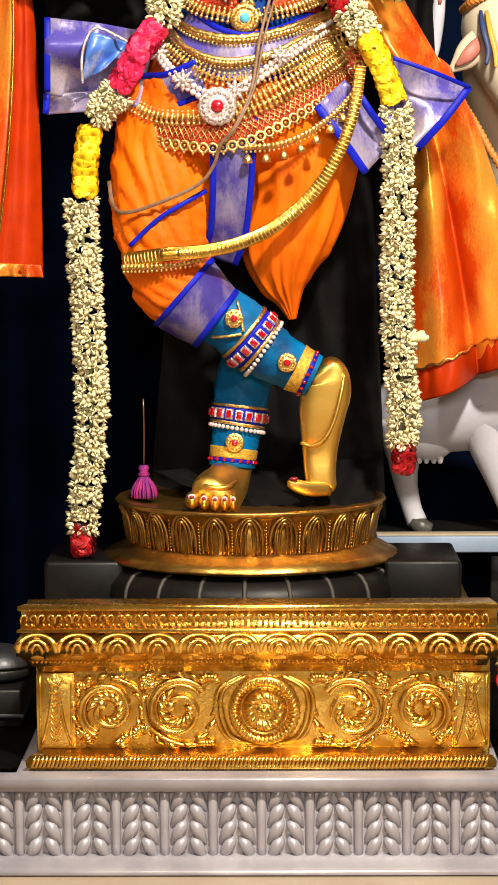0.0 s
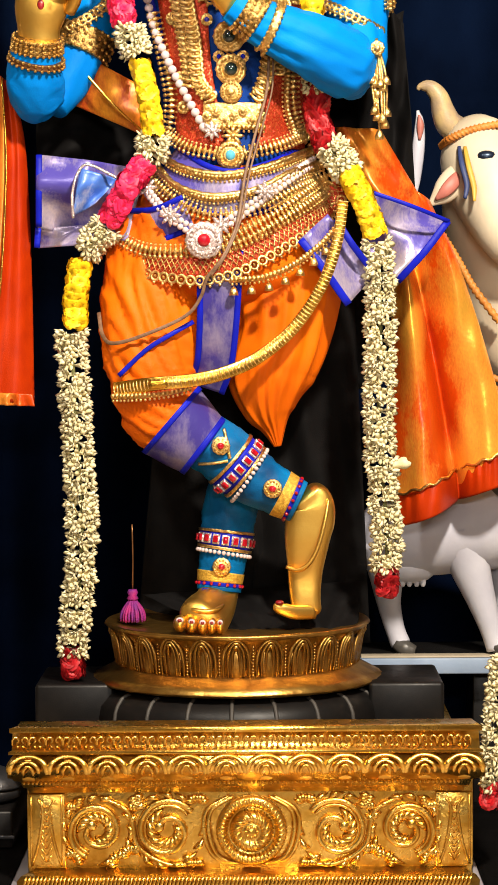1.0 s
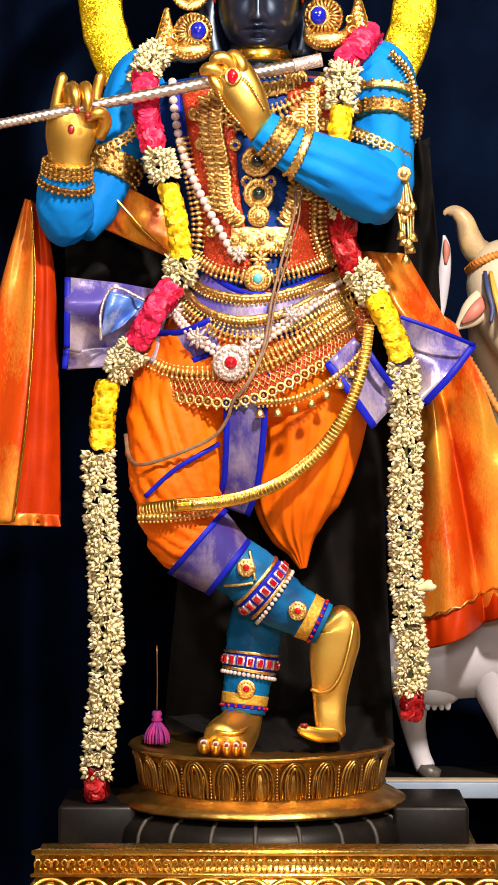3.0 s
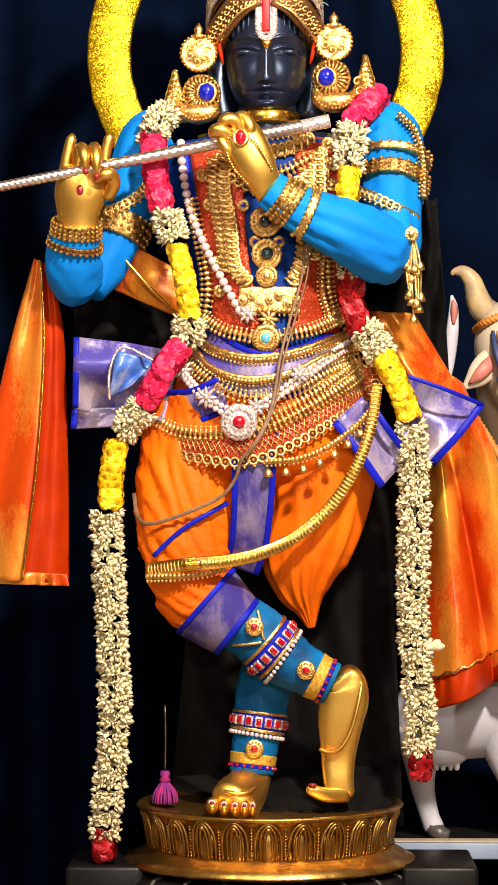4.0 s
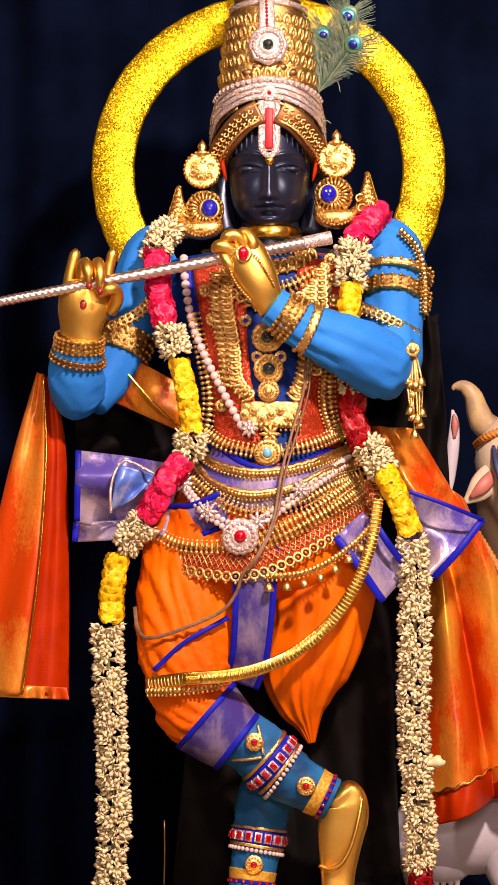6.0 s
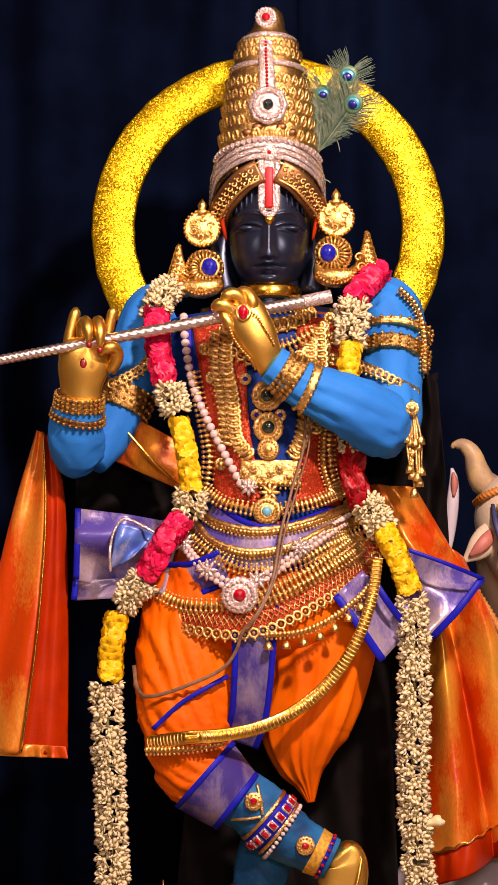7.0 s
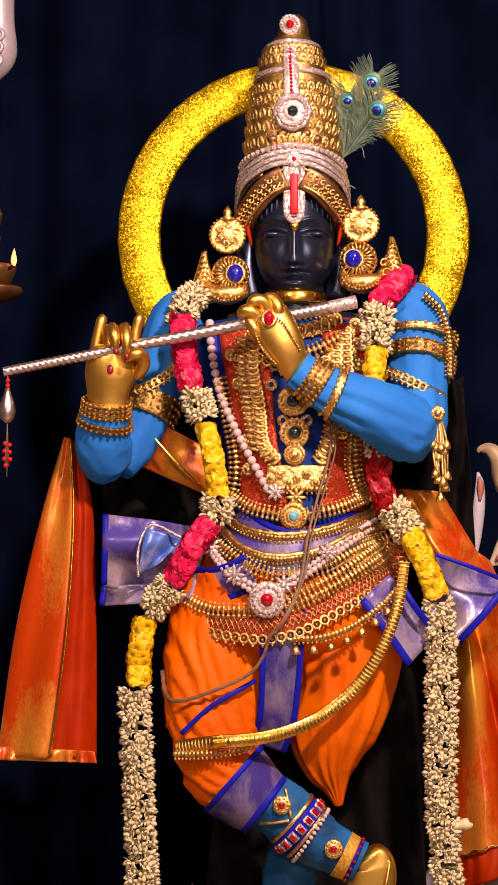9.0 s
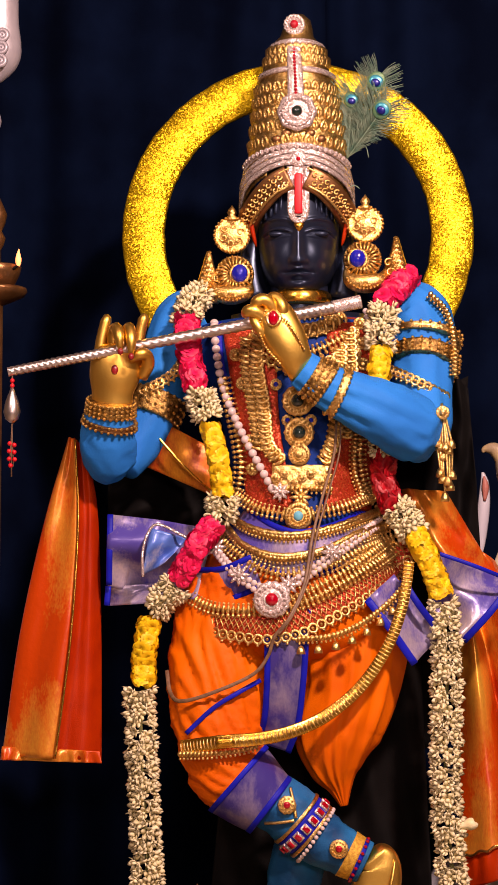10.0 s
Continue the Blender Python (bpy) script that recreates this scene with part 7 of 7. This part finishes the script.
tube(bm, [(*(0.277, 0.400, 1.021), 0.05), (*(0.272, 0.410, 0.922), 0.030), (*(0.277, 0.410, 0.836), 0.018), (*(0.291, 0.410, 0.761), 0.016)], 18, 14)
tube(bm, [(*(0.421, 0.300, 1.023), 0.060), (*(0.439, 0.300, 0.945), 0.045), (*(0.463, 0.300, 0.872), 0.032), (*(0.485, 0.300, 0.806), 0.024), (*(0.499, 0.300, 0.763), 0.024)], 20, 16)
tube(bm, [(*(0.533, 0.400, 0.995), 0.06), (*(0.533, 0.400, 0.897), 0.04), (*(0.536, 0.400, 0.746), 0.024)], 14, 14)
blob(bm, (0.315, 0.330, 0.930), (0.055, 0.05, 0.03), 14)
for x in (712, 724, 737, 748):
    p = Vector((0.298, 0.310, 0.913)) + Vector(((x - 712) * 0.0012, 0, 0))
    tube(bm, [(p.x, p.y, p.z + 0.01, 0.008), (p.x, p.y, p.z - 0.012, 0.006), (p.x, p.y, p.z - 0.018, 0.003)], 8, 8)
for x, yy in ((712, 0.33), (885, 0.29)):
    p = Vector((0.299, 0.330, 0.758)) + Vector(((x - 712) * 0.0012, yy - 0.33, 0))
    tube(bm, [(p.x - 0.016, p.y, p.z + 0.014, 0.012), (p.x + 0.004, p.y - 0.004, p.z + 0.002, 0.019), (p.x + 0.026, p.y - 0.008, p.z - 0.004, 0.013)], 10, 12, idx=1)
tube(bm, [(*(0.465, 0.220, 1.148), 0.004), (*(0.479, 0.220, 1.128), 0.012), (*(0.503, 0.230, 1.106), 0.016), (*(0.530, 0.260, 1.091), 0.01)], 14, 12, 0.6, idx=1)
solo("calf_statue", bm, [COW_WHITE, HOOF], "white painted calf statue with grey hooves standing on a board", "calf statue")

bz = (0.352, 0.265, 0.750)[2]
board = thing("board", "blue-grey painted board that carries the calf statue", "board", (0.6, 0.4, 0.25))
bm = bmesh.new()
box(bm, (0.205, 0.262, bz - 0.036), (0.98, 0.50, bz - 0.002), 0.003)
part("plank", bm, PLANK, board)
bm = bmesh.new()
box(bm, (0.207, 0.266, bz - 0.0015), (0.978, 0.31, bz + 0.002), 0.001)
part("top_face", bm, PLANK_TOP, board, "pale top edge")
# added black sheet: darkens the plank's top behind its pale edge
bm = bmesh.new()
box(bm, (0.207, 0.312, bz - 0.0015), (0.978, 0.497, bz + 0.001), 0.0005)
part("cover", bm, BLACK_CLOTH, board, "added black sheet that darkens the plank's top")
for x in (0.45, 0.9):
    bm = bmesh.new()
    box(bm, (x, 0.34, 0.246), (x + 0.05, 0.52, bz - 0.041), 0.003)
    part("trestle", bm, STONE_GREY, board)

# ---- flower garlands ----
def flower_mesh(kind):
    rg = random.Random(len(kind))
    bm = bmesh.new()
    if kind == "white":      # tuberose: a slim trumpet that opens into a star of thick petals
        tube(bm, [(0, 0, 0, 0.0015), (0, 0.010, 0, 0.0025), (0, 0.019, 0, 0.0042)], 4, 6)
        for i in range(6):
            k = rg.uniform(0.85, 1.2)
            m4 = Matrix.Rotation(2 * math.pi * i / 6 + rg.uniform(-0.25, 0.25), 4, "Y") @ Matrix.Translation((0, 0.0175, 0.003)) @ Matrix.Rotation(rg.uniform(0.30, 1.20), 4, "X")
            rim_ = [(-0.0020, 0, 0), (-0.0050, 0.0065 * k, 0.0010), (-0.0036, 0.0110 * k, 0), (0, 0.0135 * k, -0.0012), (0.0036, 0.0110 * k, 0), (0.0050, 0.0065 * k, 0.0010), (0.0020, 0, 0)]
            q = [bm.verts.new(m4 @ Vector(v)) for v in rim_]
            up = bm.verts.new(m4 @ Vector((0, 0.007 * k, -0.0008)))
            low = bm.verts.new(m4 @ Vector((0, 0.007 * k, 0.0022)))
            for j in range(7):
                bm.faces.new((q[j], q[(j + 1) % 7], up))
                bm.faces.new((q[(j + 1) % 7], q[j], low))
        m = WHITE_FLOWER
    else:                    # roses and chrysanthemums: whorls of cupped petals
        n = {"pink": (5, 7, 8), "red": (4, 6, 6), "yellow": (9, 13, 16)}[kind]
        for w, count in enumerate(n):
            tilt = 0.35 + 0.42 * w
            L = {"pink": 0.017, "red": 0.017, "yellow": 0.0145}[kind] * (0.7 + 0.15 * w)
            wid = {"pink": 0.010, "red": 0.011, "yellow": 0.0042}[kind] * (0.8 + 0.15 * w)
            for i in range(count):
                a = 2 * math.pi * (i + 0.5 * w) / count + rg.uniform(-0.2, 0.2)
                m4 = Matrix.Rotation(a, 4, "Y") @ Matrix.Rotation(tilt + rg.uniform(-0.15, 0.15), 4, "X")
                pts = [(0, 0.002, 0), (-wid * 0.9, L * 0.55, -0.002), (-wid * 0.6, L * 0.95, 0.001), (0, L, 0.003), (wid * 0.6, L * 0.95, 0.001), (wid * 0.9, L * 0.55, -0.002)]
                q = [bm.verts.new(m4 @ Vector(v)) for v in pts]
                mid = bm.verts.new(m4 @ Vector((0, L * 0.6, -0.005)))
                for j in range(6):
                    bm.faces.new((q[j], q[(j + 1) % 6], mid))
        blob(bm, (0, 0.003, 0), (0.006, 0.006, 0.006), 6)
        m = {"pink": PINK_FLOWER, "red": RED_FLOWER, "yellow": YELLOW_FLOWER}[kind]
    return mesh_of(bm, m)


FLOWERS = {k: flower_mesh(k) for k in ("white", "pink", "yellow", "red")}


def garland(name, label, runs, seed):
    """runs: (flower kind, path, radius, step, flowers a ring)."""
    g = thing(name, label, "garland", runs[-1][1][-1], "flower garlands")
    rg = random.Random(seed)
    for kind, path, radius, step, ring, name_ in runs:
        bm = bmesh.new()
        tube(bm, [(*p, radius * 0.5) for p in path], 20, 8)
        part("string", bm, STEM if kind == "white" else {"pink": PINK_FLOWER, "yellow": YELLOW_FLOWER, "red": RED_FLOWER}[kind], g)
        lst = []
        for i, (at, tan) in enumerate(along(path, step)):
            base = facing(at, tan)
            for j in range(ring):
                an = 2 * math.pi * (j + 0.5 * (i % 2) + rg.uniform(-0.28, 0.28)) / ring
                if kind == "white":      # the buds are tied in pairs that point to either side
                    an = (-1) ** j * (1.57 + (0.1, -0.45, 0.85)[j // 2 % 3] + rg.uniform(-0.25, 0.25))
                    if j == 6:
                        an = math.pi + rg.uniform(-0.4, 0.4)
                m = base @ Matrix.Rotation(an, 4, "X") @ Matrix.Translation((rg.uniform(-0.18, 0.18) * step, radius * (0.35 if kind == "white" else 0.5), 0))
                m = m @ Matrix.Rotation(rg.uniform(-0.35, 0.12) if kind == "white" else rg.uniform(-0.55, 0.55), 4, "Z") @ Matrix.Rotation(rg.uniform(0, 6.28), 4, "Y") @ Matrix.Scale(rg.uniform(0.85, 1.2) * (0.98 if kind == "white" else 1.05), 4)
                lst.append(m)
        pieces(name_, FLOWERS[kind], g, lst)
    return g


garland("flower_garland", "garland of white tuberoses, pink roses and yellow chrysanthemums reaching the ankle", (
    ("white", [(-0.254, -0.060, 2.238), (-0.272, -0.080, 2.212), (-0.277, -0.100, 2.184)], 0.010, 0.0165, 7, "tuberose"),
    ("pink", [(-0.277, -0.110, 2.171), (-0.273, -0.130, 2.112), (-0.260, -0.140, 2.044)], 0.024, 0.017, 6, "rose"),
    ("white", [(-0.249, -0.140, 2.024), (-0.235, -0.145, 1.982)], 0.010, 0.0165, 7, "tuberose"),
    ("yellow", [(-0.228, -0.150, 1.954), (-0.214, -0.150, 1.893), (-0.205, -0.145, 1.831)], 0.021, 0.014, 6, "chrysanthemum"),
    ("white", [(-0.205, -0.140, 1.817), (-0.211, -0.130, 1.784)], 0.010, 0.0165, 7, "tuberose"),
    ("pink", [(-0.228, -0.140, 1.761), (-0.259, -0.140, 1.717), (-0.288, -0.120, 1.668)], 0.026, 0.017, 6, "rose"),
    ("white", [(-0.300, -0.120, 1.646), (-0.333, -0.110, 1.607)], 0.010, 0.0165, 7, "tuberose"),
    ("yellow", [(-0.350, -0.110, 1.574), (-0.360, -0.110, 1.519), (-0.361, -0.110, 1.464)], 0.028, 0.015, 7, "chrysanthemum"),
    ("white", [(-0.368, -0.110, 1.440), (-0.366, -0.110, 1.344), (-0.359, -0.110, 1.223), (-0.353, -0.110, 1.091), (-0.357, -0.110, 0.970), (-0.366, -0.110, 0.892), (-0.372, -0.110, 0.823)], 0.008, 0.0192, 7, "tuberose_blossom"),
    ("red", [(-0.374, -0.110, 0.814), (-0.373, -0.110, 0.781)], 0.020, 0.015, 6, "red_rose")), 1)
garland("flower_garland", "garland of white tuberoses, pink roses and yellow chrysanthemums reaching the shin", (
    ("pink", [(0.161, -0.040, 2.269), (0.138, -0.070, 2.241), (0.118, -0.090, 2.212)], 0.031, 0.017, 7, "rose"),
    ("white", [(0.114, -0.110, 2.193), (0.107, -0.130, 2.153), (0.105, -0.140, 2.126)], 0.010, 0.0165, 7, "tuberose"),
    ("yellow", [(0.105, -0.140, 2.107), (0.103, -0.140, 2.079), (0.101, -0.140, 2.046)], 0.024, 0.014, 6, "chrysanthemum"),
    ("white", [(0.108, -0.120, 1.953), (0.109, -0.110, 1.921)], 0.010, 0.0165, 7, "tuberose"),
    ("red", [(0.113, -0.100, 1.910), (0.111, -0.090, 1.861), (0.127, -0.090, 1.811)], 0.026, 0.017, 6, "red_rose"),
    ("white", [(0.141, -0.100, 1.799), (0.163, -0.120, 1.759)], 0.010, 0.0165, 7, "tuberose"),
    ("yellow", [(0.174, -0.130, 1.742), (0.199, -0.140, 1.692), (0.219, -0.130, 1.638)], 0.028, 0.014, 7, "chrysanthemum"),
    ("white", [(0.224, -0.130, 1.611), (0.231, -0.120, 1.504), (0.230, -0.120, 1.395), (0.228, -0.120, 1.286), (0.233, -0.120, 1.176), (0.240, -0.120, 1.077), (0.243, -0.120, 0.987)], 0.008, 0.0192, 7, "tuberose_blossom"),
    ("red", [(0.242, -0.120, 0.973), (0.244, -0.120, 0.939)], 0.020, 0.015, 6, "red_rose")), 2)
garland("flower_garland", "white tuberose garland with a red rose tip beside the pedestal", (
    ("white", [(0.456, -0.300, 0.826), (0.444, -0.320, 0.743), (0.436, -0.340, 0.672), (0.432, -0.340, 0.603)], 0.010, 0.0165, 7, "tuberose"),
    ("red", [(0.428, -0.340, 0.589), (0.424, -0.340, 0.571)], 0.022, 0.013, 6, "red_rose")), 3)
bud = thing("loose_flower", "single white tuberose bud that sticks out of the garland", "flower", (0.260, -0.120, 1.182))
bm = bmesh.new()
tube(bm, [(*(0.242, -0.125, 1.180), 0.004), (*(0.261, -0.130, 1.183), 0.006), (*(0.272, -0.130, 1.186), 0.012), (*(0.283, -0.130, 1.188), 0.010), (*(0.285, -0.130, 1.190), 0.003)], 12, 10, 1, lambda u, an: 1 + 0.2 * math.sin(an * 5))
part("bud", bm, WHITE_FLOWER, bud)

# ---- magenta tassel behind the planted foot ----
mt = thing("floss_tassel", "magenta and violet silk floss tassel on a dark string", "tassel", (-0.259, -0.020, 0.867))
mtop = Vector((-0.260, -0.020, 0.931))
bm = bmesh.new()
tube(bm, [(*(-0.260, -0.020, 1.061), 0.0016), (*(-0.259, -0.020, 0.993), 0.0016), (*mtop, 0.0016)], 8, 6)
part("string", bm, CLAY, mt)
bm = bmesh.new()
turned(bm, mtop, [(0.008, 0.0), (0.011, -0.006), (0.008, -0.012), (0.012, -0.018), (0.009, -0.022)], 16)
part("knot", bm, MAGENTA, mt)
bm = bmesh.new()
for i in range(46):
    a, r = 2.4 * i, 0.026 * math.sqrt(i / 46)
    tube(bm, [(mtop.x + 0.2 * r * math.cos(a), mtop.y + 0.2 * r * math.sin(a), mtop.z - 0.02, 0.0026), (mtop.x + 0.9 * r * math.cos(a), mtop.y + 0.9 * r * math.sin(a), mtop.z - 0.045, 0.003), (mtop.x + r * math.cos(a), mtop.y + r * math.sin(a), mtop.z - 0.064, 0.002)], 7, 5)
tagged(part("floss", bm, MAGENTA, mt), kind="stuff")

# ---- peacock feathers in the crown ----
root = Vector((0.042, -0.020, 2.519))
rng = random.Random(11)
for k, (eye, rr) in enumerate((((0.102, -0.030, 2.676), 1.0), ((0.113, -0.050, 2.613), 1.0), ((0.052, -0.020, 2.641), 0.85))):
    eye = Vector(eye)
    f = thing("peacock_feather", "peacock feather with a blue and green eye stuck in the crown", "feather", root, "feathers in the crown")
    d = (eye - root).normalized()
    bm = bmesh.new()
    tube(bm, [(*root, 0.0018), (*root.lerp(eye, 0.5), 0.0014), (*eye, 0.0008)], 10, 6)
    part("shaft", bm, FEATHER_PALE, f)
    side = d.cross(Vector((0, -1, 0))).normalized()
    bm = bmesh.new()
    for i in range(190):
        u = i / 189
        p = root.lerp(eye, 0.35 + 0.70 * u)
        s = 1 if i % 2 else -1
        L = (0.026 + 0.022 * math.sin(u * 3.1)) * rng.uniform(0.7, 1.2)
        t = p + side * (s * L * (1 - 0.5 * max(u - 0.6, 0))) + d * (L * (0.5 + 0.9 * u)) + Vector((0, rng.uniform(-0.008, 0.008), 0))
        m_ = p.lerp(t, 0.5) + d * 0.006
        tube(bm, [(*p, 0.0006), (*m_, 0.0006), (*t, 0.0003)], 5, 3)
    tagged(part("barb", bm, FEATHER_PALE, f), kind="stuff")
    bm = bmesh.new()
    for i in range(46):
        u = i / 45
        p = root.lerp(eye, 0.02 + 0.5 * u)
        s = 1 if i % 2 else -1
        L = 0.05 * rng.uniform(0.6, 1.3)
        t = p + side * (s * L * 0.45) + d * (L * 0.9) + Vector((0, rng.uniform(-0.01, 0.01), 0))
        tube(bm, [(*p, 0.0007), (*(p.lerp(t, 0.5) + d * 0.004), 0.0007), (*t, 0.0003)], 5, 3)
    tagged(part("down_barb", bm, FEATHER_PALE, f), kind="stuff")
    turn = Matrix((side, Vector((0, 1, 0)), d)).transposed().to_4x4()
    parent_ = f
    for nm, a, b, y, m in (("eye", 0.019, 0.021, 0.002, FEATHER_BRONZE), ("eye_ring", 0.0150, 0.0125, 0.005, FEATHER_CYAN), ("pupil", 0.0095, 0.0080, 0.008, FEATHER_NAVY)):
        bm = bmesh.new()
        blob(bm, eye - Vector((0, y, 0)) - d * (0.004 if nm == "pupil" else 0), (a * rr, 0.0035, b * rr), 16, turn=turn)
        got = part(nm, bm, m, parent_)
        parent_ = got if nm == "eye" else parent_
for pts in ([(0.056, -0.030, 2.542), (0.079, -0.030, 2.542), (0.086, -0.030, 2.519)], [(0.047, -0.050, 2.455), (0.058, -0.050, 2.457), (0.067, -0.050, 2.451)]):
    bm = bmesh.new()
    tube(bm, [(*p, 0.001) for p in pts], 10, 4)
    solo("feather_wisp", bm, FEATHER_PALE, "stray pale feather wisp curling from the crown", "feather")

# ---- oil lamp, carved pillar, and the things beside the pedestal ----
lc = Vector((-0.684, 0.050, 2.257))
oil = thing("oil_lamp", "tall brass oil lamp with a lit wick on a round tray", "oil lamp", (lc.x, lc.y, 0.246))
bm = bmesh.new()
turned(bm, lc, [(0.004, -0.03), (0.030, -0.02), (0.060, -0.006), (0.066, 0.004), (0.064, 0.010), (0.05, 0.004), (0.03, 0.006)], 40)
part("tray", bm, CLAY, oil)
bm = bmesh.new()
turned(bm, lc, [(0.024, 0.006), (0.040, 0.018), (0.050, 0.040), (0.053, 0.055), (0.050, 0.057), (0.044, 0.042), (0.01, 0.03)], 40)
part("bowl", bm, CLAY, oil)
bm = bmesh.new()
turned(bm, lc, [(0.012, 0.03), (0.010, 0.09), (0.016, 0.10), (0.020, 0.115), (0.012, 0.13), (0.019, 0.145), (0.023, 0.165), (0.014, 0.185), (0.012, 0.19), (0.005, 0.205)], 28)
part("finial", bm, CLAY, oil)
bm = bmesh.new()
turned(bm, (lc.x, lc.y, 0.246), [(0.12, 0), (0.12, 0.012), (0.05, 0.03), (0.02, 0.06), (0.014, 0.4), (0.022, 0.5), (0.014, 0.6), (0.016, lc.z - 0.27)], 32)
part("stand", bm, CLAY, oil)
fp = Vector((-0.633, 0.020, 2.310))
bm = bmesh.new()
tube(bm, [(fp.x - 0.012, fp.y, fp.z - 0.008, 0.003), (*fp, 0.003)], 5, 8)
part("wick", bm, BLACK_CLOTH, oil)
bm = bmesh.new()
tube(bm, [(fp.x, fp.y, fp.z - 0.002, 0.003), (fp.x, fp.y, fp.z + 0.009, 0.0062), (fp.x, fp.y, fp.z + 0.022, 0.0042), (fp.x + 0.001, fp.y, fp.z + 0.034, 0.0006)], 14, 12)
part("flame", bm, FLAME_M, oil, "small orange flame")

pc = Vector((-0.776, 0.100, 2.770))
pillar = thing("carved_pillar", "white painted pillar with a carved leaf bracket", "pillar", (pc.x, 0.1, 0.246))
bm = bmesh.new()
turned(bm, (pc.x, pc.y, 0.246), [(0.075, 0), (0.075, 0.06), (0.05, 0.08), (0.045, 1.4), (0.05, pc.z - 0.35), (0.06, pc.z - 0.28), (0.05, pc.z - 0.24), (0.05, 3.9)], 32)
part("shaft", bm, WHITE_PAINT, pillar)
bm = bmesh.new()
tube(bm, [(*(-0.733, 0.080, 2.959), 0.05), (*(-0.709, 0.080, 2.910), 0.060), (*(-0.701, 0.080, 2.837), 0.056), (*(-0.705, 0.080, 2.770), 0.066), (*(-0.714, 0.080, 2.728), 0.045), (*(-0.723, 0.080, 2.702), 0.012)], 26, 24, 0.6)
bracket = part("bracket", bm, WHITE_PAINT, pillar)
bm = bmesh.new()
for c in ((-0.674, 0.040, 2.799), (-0.676, 0.040, 2.772), (-0.678, 0.042, 2.745)):
    ring_bm(bm, c, 0.011, 0.005, seg=16)
    ring_bm(bm, c, 0.004, 0.004, seg=10)
part("carved_curl", bm, WHITE_PAINT, bracket)
bm = bmesh.new()
blob(bm, (-0.704, 0.080, 2.626), (0.025, 0.025, 0.03), 14)
part("drop", bm, WHITE_PAINT, pillar)

chest = thing("side_chest", "dark painted wooden chest beside the pedestal", "chest", (-0.667, 0.100, 0.253))
bx1 = (-0.496, -0.100, 0.415)[0]
ztop = (-0.536, -0.100, 0.503)[2]
bm = bmesh.new()
box(bm, (bx1 - 0.30, -0.10, 0.4265), (bx1, 0.25, ztop), 0.006)
part("body", bm, STONE_GREY, chest)
bm = bmesh.new()
box(bm, (bx1 - 0.30, -0.106, ztop - 0.055), (bx1 + 0.003, -0.1005, ztop - 0.048), 0.001)
part("line", bm, DARK_METAL, chest)
pot = thing("steel_pot", "dull steel pot with a domed lid on the dark chest", "pot", (bx1 - 0.055, 0.0, ztop + 0.001))
bm = bmesh.new()
turned(bm, (bx1 - 0.055, 0.0, ztop + 0.001), [(0.04, 0), (0.058, 0.008), (0.062, 0.02), (0.060, 0.03)], 32)
part("body", bm, DARK_METAL, pot)
bm = bmesh.new()
turned(bm, (bx1 - 0.055, 0.0, ztop + 0.031), [(0.066, 0), (0.066, 0.004), (0.055, 0.022), (0.03, 0.036), (0.008, 0.041), (0.002, 0.042)], 32)
part("lid", bm, DARK_METAL, pot)
